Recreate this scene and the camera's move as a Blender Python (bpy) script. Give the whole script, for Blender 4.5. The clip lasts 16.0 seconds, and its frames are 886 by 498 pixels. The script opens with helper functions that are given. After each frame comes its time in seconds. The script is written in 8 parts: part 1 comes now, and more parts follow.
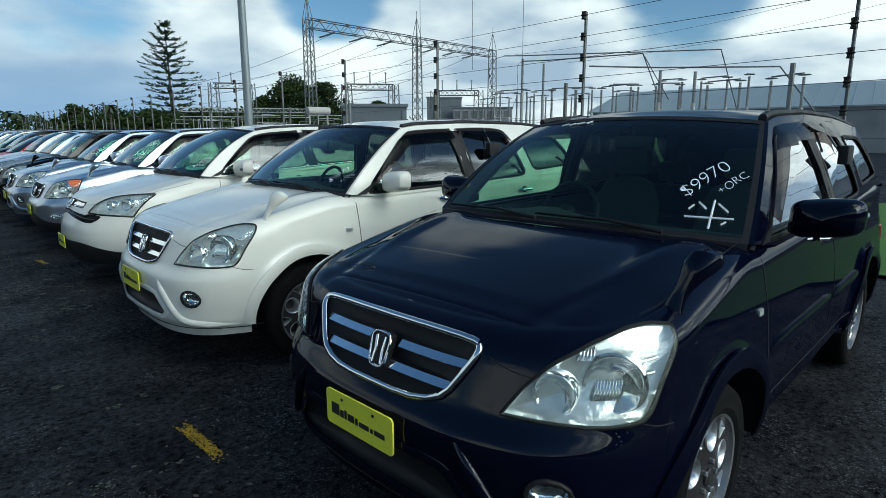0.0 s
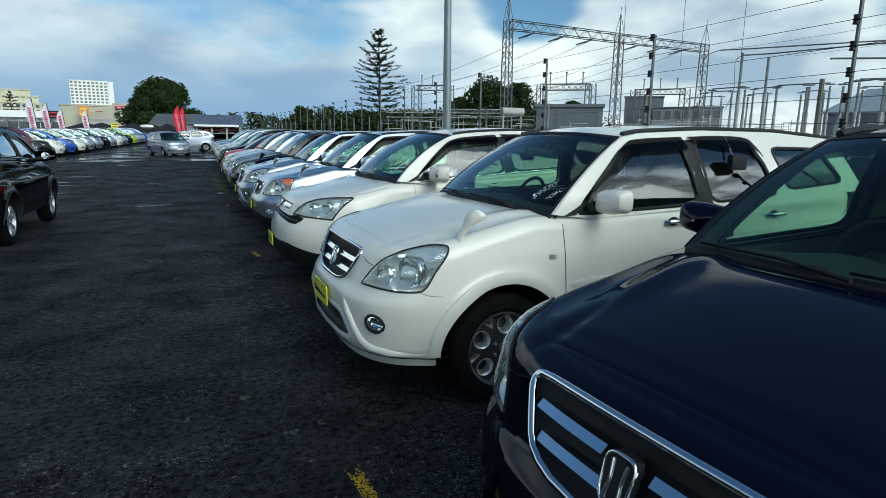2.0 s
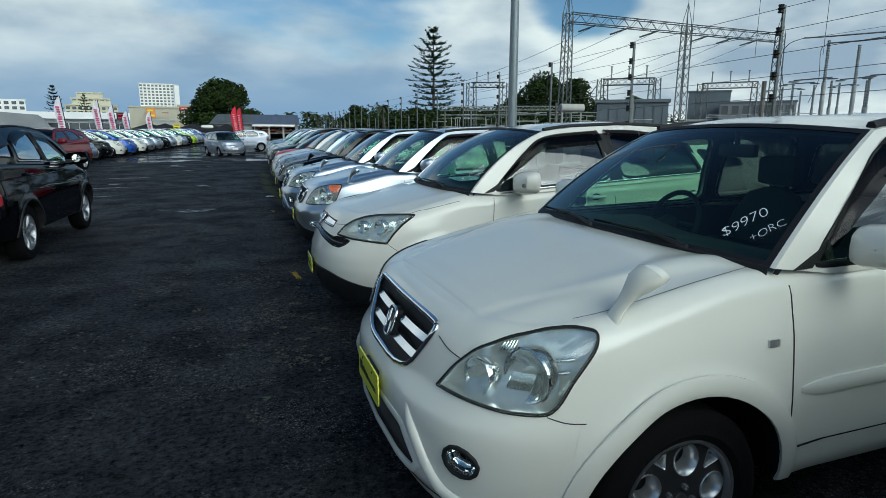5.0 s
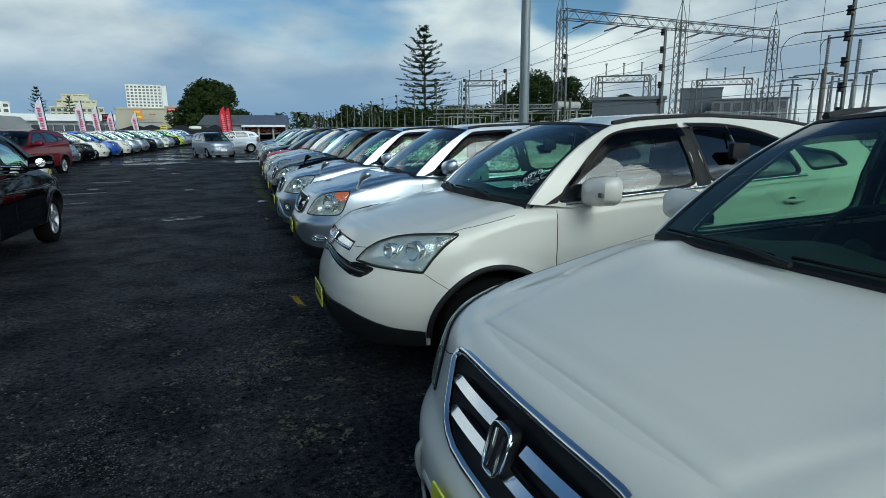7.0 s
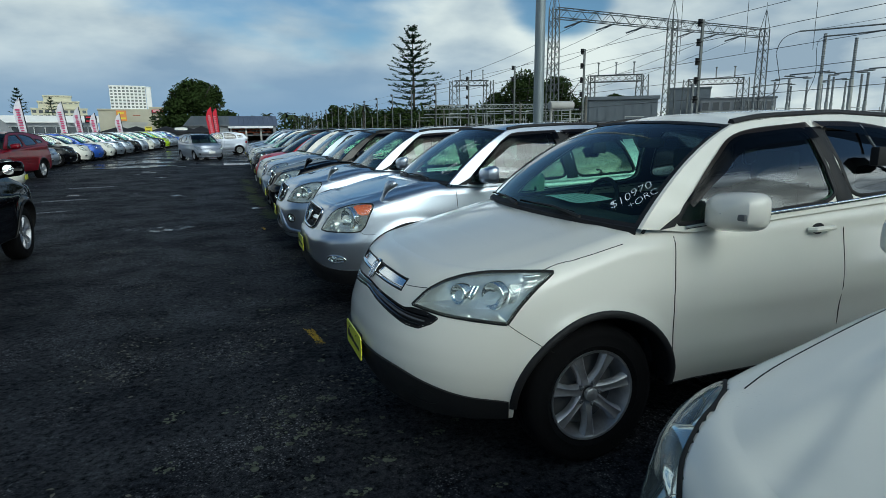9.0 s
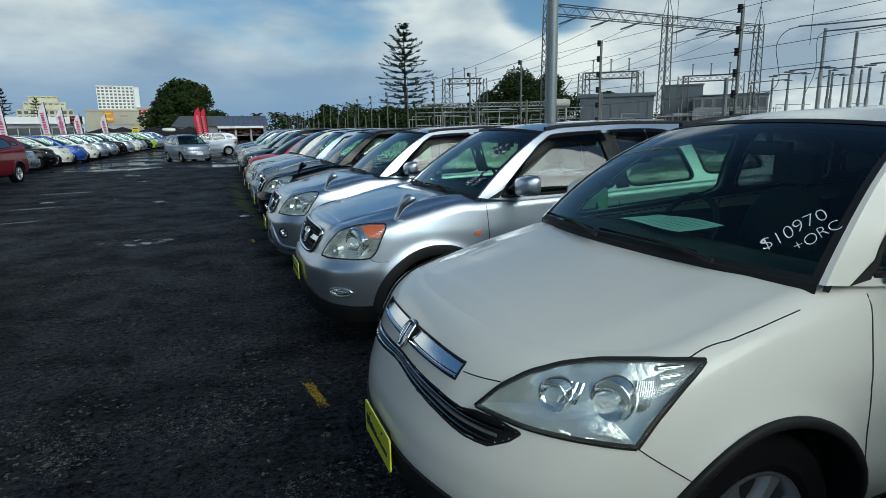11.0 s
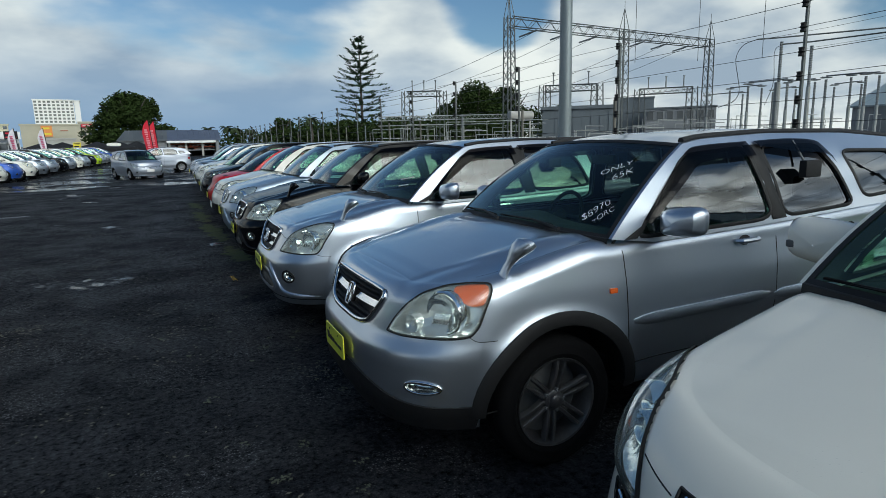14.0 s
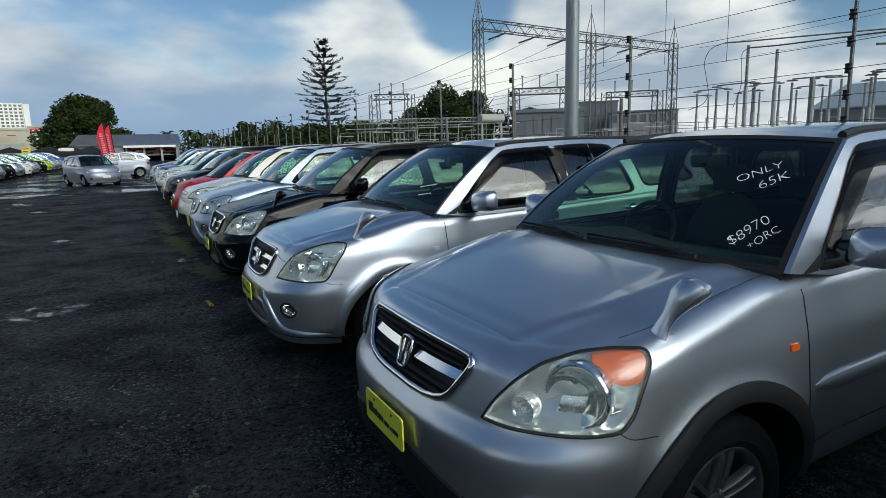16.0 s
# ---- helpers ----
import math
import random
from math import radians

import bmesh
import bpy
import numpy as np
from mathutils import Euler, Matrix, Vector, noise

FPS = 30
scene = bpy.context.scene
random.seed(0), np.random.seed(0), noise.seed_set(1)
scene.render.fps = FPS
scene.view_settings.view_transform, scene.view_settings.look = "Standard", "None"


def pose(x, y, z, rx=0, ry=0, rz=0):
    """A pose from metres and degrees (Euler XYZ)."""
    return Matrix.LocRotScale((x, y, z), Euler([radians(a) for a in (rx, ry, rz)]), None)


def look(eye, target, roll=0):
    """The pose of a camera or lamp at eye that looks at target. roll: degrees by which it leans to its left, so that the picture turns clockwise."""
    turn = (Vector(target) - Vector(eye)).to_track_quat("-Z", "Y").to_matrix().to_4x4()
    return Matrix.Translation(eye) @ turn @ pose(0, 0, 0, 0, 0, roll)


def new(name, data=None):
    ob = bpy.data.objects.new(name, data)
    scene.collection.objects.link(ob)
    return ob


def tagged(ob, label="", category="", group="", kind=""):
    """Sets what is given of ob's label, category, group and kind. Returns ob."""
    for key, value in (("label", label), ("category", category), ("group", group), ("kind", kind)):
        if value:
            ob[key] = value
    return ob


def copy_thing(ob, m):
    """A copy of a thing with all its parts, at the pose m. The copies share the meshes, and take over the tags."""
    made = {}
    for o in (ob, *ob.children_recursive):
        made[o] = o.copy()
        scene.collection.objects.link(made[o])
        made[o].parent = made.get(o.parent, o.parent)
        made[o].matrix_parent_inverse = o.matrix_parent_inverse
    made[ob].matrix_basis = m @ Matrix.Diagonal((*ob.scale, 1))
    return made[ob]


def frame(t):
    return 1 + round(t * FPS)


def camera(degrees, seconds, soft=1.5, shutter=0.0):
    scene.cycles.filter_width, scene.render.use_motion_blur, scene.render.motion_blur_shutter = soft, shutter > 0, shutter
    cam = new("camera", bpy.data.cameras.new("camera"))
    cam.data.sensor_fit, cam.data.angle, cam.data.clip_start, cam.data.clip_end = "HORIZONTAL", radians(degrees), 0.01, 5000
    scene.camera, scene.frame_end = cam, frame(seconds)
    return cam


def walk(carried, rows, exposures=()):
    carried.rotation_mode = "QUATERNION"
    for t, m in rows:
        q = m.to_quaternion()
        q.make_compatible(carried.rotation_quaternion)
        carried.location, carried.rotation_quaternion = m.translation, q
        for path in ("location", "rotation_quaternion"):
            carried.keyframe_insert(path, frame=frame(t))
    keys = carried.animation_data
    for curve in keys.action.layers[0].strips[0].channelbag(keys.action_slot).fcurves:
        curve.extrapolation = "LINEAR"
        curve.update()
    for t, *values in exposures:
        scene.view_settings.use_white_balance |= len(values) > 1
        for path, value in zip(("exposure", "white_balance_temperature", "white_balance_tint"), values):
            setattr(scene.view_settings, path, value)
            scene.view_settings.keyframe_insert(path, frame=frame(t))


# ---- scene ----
cam = camera(75.4, 16.0, soft=0.85)
METRES, EYE, TILT, LEAN, TURN = 8.23, 1.53, 0.27, 1.17, -40.6
ROWS = [
    (0.0, 0.0, 0.0, 0.0, 0.21, -11.31, -1.04),
    (0.5, 0.0052, 0.0211, 0.0029, 7.25, -11.45, -1.34),
    (1.0, 0.0097, 0.0389, 0.0056, 13.46, -11.59, -1.43),
    (1.5, -0.003, 0.0559, 0.0032, 17.38, -11.63, -1.57),
    (2.0, -0.0279, 0.0749, 0.0062, 18.77, -11.71, -1.56),
    (2.5, -0.0416, 0.0996, 0.003, 19.73, -11.78, -1.47),
    (3.0, -0.0465, 0.1336, 0.0057, 21.85, -11.89, -1.31),
    (3.5, -0.0566, 0.1553, 0.003, 23.31, -11.93, -1.29),
    (4.0, -0.0828, 0.1759, 0.0051, 23.55, -11.94, -1.21),
    (4.5, -0.1014, 0.1959, 0.0016, 23.64, -11.93, -1.16),
    (5.0, -0.1173, 0.2299, 0.0024, 23.94, -12.0, -1.07),
    (7.5, -0.2347, 0.3507, -0.0039, 22.63, -12.01, -0.57),
    (8.0, -0.2658, 0.3674, -0.0025, 22.33, -11.98, -0.56),
    (10.5, -0.3587, 0.4741, -0.0046, 21.04, -12.08, -0.14),
    (11.0, -0.3757, 0.5071, -0.0014, 20.88, -12.11, -0.07),
    (11.5, -0.3936, 0.5293, -0.0042, 20.68, -12.08, 0.04),
    (12.0, -0.4264, 0.5471, -0.0036, 20.34, -11.93, 0.07),
    (12.5, -0.4505, 0.5647, -0.0052, 19.8, -11.86, 0.05),
    (13.0, -0.468, 0.5948, -0.0012, 19.43, -11.55, 0.15),
    (13.5, -0.4929, 0.6167, -0.0053, 18.58, -11.44, 0.21),
    (14.0, -0.5291, 0.6303, -0.0025, 16.39, -10.86, 0.28),
    (14.5, -0.5518, 0.6514, -0.0074, 14.13, -10.8, 0.4),
    (15.0, -0.5702, 0.6847, -0.0045, 13.6, -10.74, 0.45),
    (15.5, -0.5869, 0.7061, -0.0081, 13.26, -10.72, 0.52),
    (16.0, -0.6198, 0.7239, -0.0066, 12.94, -10.51, 0.47),
]
walk(cam, [(t, pose(0, 0, EYE, TILT, LEAN, TURN) @ pose(METRES * x, METRES * y, METRES * z, 90 + pitch, roll, yaw)) for t, x, y, z, yaw, pitch, roll in ROWS], exposures=[(0.0, 0.04, 5950, -4), (3.0, -0.02, 5950, -4), (5.0, -0.23, 5950, -4), (8.0, -0.29, 6000, -4), (11.0, -0.30, 6100, -2), (13.0, -0.28, 6150, 0), (14.5, -0.18, 6350, 2), (16.0, -0.12, 6450, 4)])

# ---- daylight ----
SUN_AZ, SUN_EL = 160.0, 30.0      # degrees from +Y towards +X, and above the horizon
world = bpy.data.worlds.new("sky")
scene.world = world
world.use_nodes = True
wn, wl = world.node_tree.nodes, world.node_tree.links
wn.clear()


def wnode(kind, **values):
    n = wn.new(kind)
    for k, v in values.items():
        n.inputs[k].default_value = v
    return n


sky = wn.new("ShaderNodeTexSky")
sky.sky_type, sky.sun_disc = "NISHITA", False
sky.sun_elevation, sky.sun_rotation = radians(SUN_EL), radians(SUN_AZ)
sky.air_density, sky.dust_density, sky.ozone_density = 1.0, 0.6, 2.0
coord = wn.new("ShaderNodeTexCoord")
split = wn.new("ShaderNodeSeparateXYZ")
wl.new(coord.outputs["Generated"], split.inputs[0])
# clouds lie on a flat sheet: direction / (height + a little)
lift = wn.new("ShaderNodeMath"); lift.operation = "MAXIMUM"; lift.inputs[1].default_value = 0.0
wl.new(split.outputs["Z"], lift.inputs[0])
lift2 = wn.new("ShaderNodeMath"); lift2.operation = "ADD"; lift2.inputs[1].default_value = 0.30
wl.new(lift.outputs[0], lift2.inputs[0])
sheet = wn.new("ShaderNodeVectorMath"); sheet.operation = "DIVIDE"
wl.new(coord.outputs["Generated"], sheet.inputs[0])
wl.new(lift2.outputs[0], sheet.inputs[1])
shift = wn.new("ShaderNodeMapping")
shift.inputs["Location"].default_value = (1.35, 4.1, 0.0)
wl.new(sheet.outputs[0], shift.inputs["Vector"])
big = wnode("ShaderNodeTexNoise", Scale=0.95, Detail=7.0, Roughness=0.46, Distortion=0.15)
wl.new(shift.outputs[0], big.inputs["Vector"])
cover = wn.new("ShaderNodeMapRange")
cover.interpolation_type = "SMOOTHSTEP"
cover.inputs["From Min"].default_value, cover.inputs["From Max"].default_value = 0.42, 0.55
# thicker towards the horizon, breaking up overhead
thick = wn.new("ShaderNodeMapRange")
thick.inputs["From Min"].default_value, thick.inputs["From Max"].default_value = 0.04, 0.24
thick.inputs["To Min"].default_value, thick.inputs["To Max"].default_value = 0.30, -0.02
wl.new(split.outputs["Z"], thick.inputs["Value"])
sumup = wn.new("ShaderNodeMath"); sumup.operation = "ADD"
wl.new(big.outputs[0], sumup.inputs[0]); wl.new(thick.outputs[0], sumup.inputs[1])
# the sky opens overhead
open_up = wn.new("ShaderNodeMapRange")
open_up.inputs["From Min"].default_value, open_up.inputs["From Max"].default_value = 0.28, 0.52
open_up.inputs["To Min"].default_value, open_up.inputs["To Max"].default_value = 0.0, -0.20
wl.new(split.outputs["Z"], open_up.inputs["Value"])
sumtop = wn.new("ShaderNodeMath"); sumtop.operation = "ADD"
wl.new(sumup.outputs[0], sumtop.inputs[0]); wl.new(open_up.outputs[0], sumtop.inputs[1])
# two breaks in the cloud low over the substation, and closed cloud round the hidden sun
gathered = sumtop.outputs[0]
for az, el, tight, amount in ((29.5, 13.0, 0.992, -0.30), (63.0, 10.0, 0.990, -0.20), (SUN_AZ, SUN_EL, 0.45, 0.12)):
    toward = wn.new("ShaderNodeVectorMath"); toward.operation = "DOT_PRODUCT"
    toward.inputs[1].default_value = (math.sin(radians(az)) * math.cos(radians(el)), math.cos(radians(az)) * math.cos(radians(el)), math.sin(radians(el)))
    wl.new(coord.outputs["Generated"], toward.inputs[0])
    break_up = wn.new("ShaderNodeMapRange"); break_up.interpolation_type = "SMOOTHSTEP"
    break_up.inputs["From Min"].default_value, break_up.inputs["From Max"].default_value = tight, 1.0
    break_up.inputs["To Max"].default_value = amount
    wl.new(toward.outputs["Value"], break_up.inputs["Value"])
    more = wn.new("ShaderNodeMath"); more.operation = "ADD"
    wl.new(gathered, more.inputs[0]); wl.new(break_up.outputs[0], more.inputs[1])
    gathered = more.outputs[0]
wl.new(gathered, cover.inputs["Value"])
small = wnode("ShaderNodeTexNoise", Scale=1.6, Detail=6.0, Roughness=0.48)
wl.new(shift.outputs[0], small.inputs["Vector"])
cloud_col = wn.new("ShaderNodeValToRGB")
cloud_col.color_ramp.elements[0].position, cloud_col.color_ramp.elements[1].position = 0.38, 0.60
cloud_col.color_ramp.elements[0].color = (4.0, 4.8, 6.0, 1)
cloud_col.color_ramp.elements[1].color = (10.3, 10.3, 10.1, 1)
wl.new(small.outputs[0], cloud_col.inputs[0])
# clouds towards the sun glow far brighter than those across from it
SUN_DIR = Vector((math.sin(radians(SUN_AZ)) * math.cos(radians(SUN_EL)), math.cos(radians(SUN_AZ)) * math.cos(radians(SUN_EL)), math.sin(radians(SUN_EL))))
near_sun = wn.new("ShaderNodeVectorMath"); near_sun.operation = "DOT_PRODUCT"
near_sun.inputs[1].default_value = SUN_DIR
wl.new(coord.outputs["Generated"], near_sun.inputs[0])
pos = wn.new("ShaderNodeMath"); pos.operation = "MAXIMUM"; pos.inputs[1].default_value = 0.0
wl.new(near_sun.outputs["Value"], pos.inputs[0])
power = wn.new("ShaderNodeMath"); power.operation = "POWER"; power.inputs[1].default_value = 4.0
wl.new(pos.outputs[0], power.inputs[0])
glow = wn.new("ShaderNodeMath"); glow.operation = "MULTIPLY_ADD"
glow.inputs[1].default_value, glow.inputs[2].default_value = 2.6, 1.0
thin = wnode("ShaderNodeTexNoise", Scale=4.2, Detail=6.0, Roughness=0.52, Distortion=0.5)
wl.new(shift.outputs[0], thin.inputs["Vector"])
thin_map = wn.new("ShaderNodeMapRange"); thin_map.interpolation_type = "SMOOTHSTEP"
thin_map.inputs["From Min"].default_value, thin_map.inputs["From Max"].default_value = 0.40, 0.62
thin_map.inputs["To Min"].default_value, thin_map.inputs["To Max"].default_value = 0.0, 1.9
wl.new(thin.outputs[0], thin_map.inputs["Value"])
lit = wn.new("ShaderNodeMath"); lit.operation = "MULTIPLY"
wl.new(power.outputs[0], lit.inputs[0]); wl.new(thin_map.outputs[0], lit.inputs[1])
wl.new(lit.outputs[0], glow.inputs[0])
bright = wn.new("ShaderNodeVectorMath"); bright.operation = "SCALE"
# a low blue-grey bank far off over the roofs, away from the sun
low = wn.new("ShaderNodeMapRange"); low.interpolation_type = "SMOOTHSTEP"
low.inputs["From Min"].default_value, low.inputs["From Max"].default_value = 0.20, 0.03
wl.new(split.outputs["Z"], low.inputs["Value"])
away = wn.new("ShaderNodeVectorMath"); away.operation = "DOT_PRODUCT"
away.inputs[1].default_value = (math.sin(radians(0.0)), math.cos(radians(0.0)), 0.0)
wl.new(coord.outputs["Generated"], away.inputs[0])
aw = wn.new("ShaderNodeMapRange"); aw.interpolation_type = "SMOOTHSTEP"
aw.inputs["From Min"].default_value, aw.inputs["From Max"].default_value = 0.84, 0.98
wl.new(away.outputs["Value"], aw.inputs["Value"])
bank = wn.new("ShaderNodeMath"); bank.operation = "MULTIPLY"
wl.new(low.outputs[0], bank.inputs[0]); wl.new(aw.outputs[0], bank.inputs[1])
banked = wn.new("ShaderNodeMix"); banked.data_type = "RGBA"
wl.new(bank.outputs[0], banked.inputs["Factor"])
wl.new(cloud_col.outputs[0], banked.inputs["A"])
banked.inputs["B"].default_value = (3.0, 4.3, 6.3, 1)
wl.new(banked.outputs["Result"], bright.inputs[0]); wl.new(glow.outputs[0], bright.inputs["Scale"])
mixed = wn.new("ShaderNodeMix"); mixed.data_type = "RGBA"
wl.new(cover.outputs[0], mixed.inputs["Factor"])
clear_air = wn.new("ShaderNodeVectorMath"); clear_air.operation = "MULTIPLY"
clear_air.inputs[1].default_value = (0.80, 0.92, 1.02)
wl.new(sky.outputs[0], clear_air.inputs[0])
wl.new(clear_air.outputs[0], mixed.inputs["A"])
wl.new(bright.outputs[0], mixed.inputs["B"])
backing = wnode("ShaderNodeBackground", Strength=0.1)
wl.new(mixed.outputs["Result"], backing.inputs["Color"])
sky_out = wn.new("ShaderNodeOutputWorld")
wl.new(backing.outputs[0], sky_out.inputs[0])

sun_data = bpy.data.lights.new("sun", "SUN")
sun_data.energy, sun_data.angle, sun_data.color = 1.4, radians(44), (1.0, 0.94, 0.85)
sun = new("sun", sun_data)
sun.matrix_world = look(SUN_DIR * 60, (0, 0, 0))

# ---- materials ----
def material(name, colour, rough=0.5, metal=0.0, coat=0.0, vary=0.12, scale=6.0, bump=0.0, bump_scale=60.0, rough_vary=0.1, each=0.0, spec=0.5):
    """A surface with variation at two scales, fine relief, and a little difference from object to object."""
    m = bpy.data.materials.new(name)
    m.use_nodes = True
    n, l = m.node_tree.nodes, m.node_tree.links
    b = n["Principled BSDF"]
    b.inputs["Metallic"].default_value, b.inputs["Coat Weight"].default_value = metal, coat
    b.inputs["Coat Roughness"].default_value = 0.03
    b.inputs["Specular IOR Level"].default_value = spec
    tc = n.new("ShaderNodeTexCoord")
    a = n.new("ShaderNodeTexNoise")
    a.inputs["Scale"].default_value, a.inputs["Detail"].default_value = scale, 6
    l.new(tc.outputs["Object"], a.inputs["Vector"])
    f = n.new("ShaderNodeTexNoise")
    f.inputs["Scale"].default_value, f.inputs["Detail"].default_value = bump_scale, 4
    l.new(tc.outputs["Object"], f.inputs["Vector"])
    add = n.new("ShaderNodeMath"); add.operation = "MULTIPLY_ADD"
    add.inputs[1].default_value = 0.5
    l.new(f.outputs[0], add.inputs[0]); l.new(a.outputs[0], add.inputs[2])
    ramp = n.new("ShaderNodeMapRange")
    ramp.inputs["From Min"].default_value, ramp.inputs["From Max"].default_value = 0.45, 1.05
    ramp.inputs["To Min"].default_value, ramp.inputs["To Max"].default_value = 1 - vary, 1 + vary
    l.new(add.outputs[0], ramp.inputs["Value"])
    value = ramp.outputs[0]
    if each:
        info = n.new("ShaderNodeObjectInfo")
        e = n.new("ShaderNodeMapRange")
        e.inputs["To Min"].default_value, e.inputs["To Max"].default_value = 1 - each, 1 + each
        l.new(info.outputs["Random"], e.inputs["Value"])
        mul = n.new("ShaderNodeMath"); mul.operation = "MULTIPLY"
        l.new(value, mul.inputs[0]); l.new(e.outputs[0], mul.inputs[1])
        value = mul.outputs[0]
    tint = n.new("ShaderNodeVectorMath"); tint.operation = "SCALE"
    tint.inputs[0].default_value = colour
    l.new(value, tint.inputs["Scale"])
    l.new(tint.outputs[0], b.inputs["Base Color"])
    rr = n.new("ShaderNodeMapRange")
    rr.inputs["From Min"].default_value, rr.inputs["From Max"].default_value = 0.3, 0.7
    rr.inputs["To Min"].default_value, rr.inputs["To Max"].default_value = max(0.02, rough - rough_vary), min(1, rough + rough_vary)
    l.new(a.outputs[0], rr.inputs["Value"])
    l.new(rr.outputs[0], b.inputs["Roughness"])
    if bump:
        bp = n.new("ShaderNodeBump")
        bp.inputs["Strength"].default_value, bp.inputs["Distance"].default_value = bump, 0.01
        l.new(f.outputs[0], bp.inputs["Height"])
        l.new(bp.outputs[0], b.inputs["Normal"])
    return m


def glass_material(name, tint, gloss=1.0, rough=0.01, haze=0.0):
    """Thin tinted glass: what lies behind shows through, the rest is mirrored; haze: milkiness of weathered plastic,
    and of the sky that its lamp mirrors.
    """
    m = bpy.data.materials.new(name)
    m.use_nodes = True
    n, l = m.node_tree.nodes, m.node_tree.links
    n.clear()
    out = n.new("ShaderNodeOutputMaterial")
    clear = n.new("ShaderNodeBsdfTransparent"); clear.inputs[0].default_value = (*tint, 1)
    shine = n.new("ShaderNodeBsdfGlossy"); shine.inputs["Roughness"].default_value = rough
    shine.inputs["Color"].default_value = (0.95, 0.97, 1.0, 1)
    facing = n.new("ShaderNodeLayerWeight"); facing.inputs["Blend"].default_value = 0.5
    fifth = n.new("ShaderNodeMath"); fifth.operation = "POWER"; fifth.inputs[1].default_value = 5.0
    l.new(facing.outputs["Facing"], fifth.inputs[0])
    fres = n.new("ShaderNodeMath"); fres.operation = "MULTIPLY_ADD"
    fres.inputs[1].default_value, fres.inputs[2].default_value = 0.957, 0.043
    l.new(fifth.outputs[0], fres.inputs[0])
    scale = n.new("ShaderNodeMath"); scale.operation = "MULTIPLY"; scale.inputs[1].default_value = gloss
    scale.use_clamp = True
    l.new(fres.outputs[0], scale.inputs[0])
    mix = n.new("ShaderNodeMixShader")
    l.new(scale.outputs[0], mix.inputs[0]); l.new(clear.outputs[0], mix.inputs[1]); l.new(shine.outputs[0], mix.inputs[2])
    if haze:
        milk = n.new("ShaderNodeBsdfDiffuse"); milk.inputs[0].default_value = (0.62, 0.68, 0.60, 1)
        tc = n.new("ShaderNodeTexCoord")
        cloudy = n.new("ShaderNodeTexNoise"); cloudy.inputs["Scale"].default_value, cloudy.inputs["Detail"].default_value = 7.0, 6
        l.new(tc.outputs["Object"], cloudy.inputs["Vector"])
        much = n.new("ShaderNodeMapRange")
        much.inputs["From Min"].default_value, much.inputs["From Max"].default_value = 0.3, 0.7
        much.inputs["To Min"].default_value, much.inputs["To Max"].default_value = haze * 0.4, haze * 1.6
        l.new(cloudy.outputs[0], much.inputs["Value"])
        over = n.new("ShaderNodeMixShader")
        l.new(much.outputs[0], over.inputs[0]); l.new(mix.outputs[0], over.inputs[1]); l.new(milk.outputs[0], over.inputs[2])
        mix = over
    l.new(mix.outputs[0], out.inputs[0])
    return m


def paint(name, colour, metal=0.0, rough=0.35, coat=1.0, film=0.10, spec=0.1):
    """Car paint under clear lacquer, with flakes, a film of dust and drops of rain."""
    m = material(name, colour, rough, metal, coat=coat, vary=0.035, scale=1.6, bump_scale=900.0, rough_vary=0.04, spec=spec)
    n, l = m.node_tree.nodes, m.node_tree.links
    b = n["Principled BSDF"]
    tc = n.new("ShaderNodeTexCoord")
    v = n.new("ShaderNodeTexVoronoi"); v.inputs["Scale"].default_value = 75.0
    l.new(tc.outputs["Object"], v.inputs["Vector"])
    drop = n.new("ShaderNodeMapRange"); drop.interpolation_type = "SMOOTHSTEP"
    drop.inputs["From Min"].default_value, drop.inputs["From Max"].default_value = 0.20, 0.05
    l.new(v.outputs["Distance"], drop.inputs["Value"])
    where = n.new("ShaderNodeTexNoise"); where.inputs["Scale"].default_value = 3.0
    l.new(tc.outputs["Object"], where.inputs["Vector"])
    wm = n.new("ShaderNodeMapRange")
    wm.inputs["From Min"].default_value, wm.inputs["From Max"].default_value = 0.52, 0.66
    l.new(where.outputs[0], wm.inputs["Value"])
    mul = n.new("ShaderNodeMath"); mul.operation = "MULTIPLY"
    l.new(drop.outputs[0], mul.inputs[0]); l.new(wm.outputs[0], mul.inputs[1])
    bp = n.new("ShaderNodeBump"); bp.inputs["Strength"].default_value, bp.inputs["Distance"].default_value = 0.35, 0.003
    l.new(mul.outputs[0], bp.inputs["Height"])
    l.new(bp.outputs[0], b.inputs["Coat Normal"])
    dust = n.new("ShaderNodeTexNoise"); dust.inputs["Scale"].default_value, dust.inputs["Detail"].default_value = 5.0, 8
    l.new(tc.outputs["Object"], dust.inputs["Vector"])
    dr = n.new("ShaderNodeMapRange")
    dr.inputs["From Min"].default_value, dr.inputs["From Max"].default_value = 0.35, 0.75
    dr.inputs["To Min"].default_value, dr.inputs["To Max"].default_value = film * 0.5, film * 1.8
    l.new(dust.outputs[0], dr.inputs["Value"]); l.new(dr.outputs[0], b.inputs["Coat Roughness"])
    return m


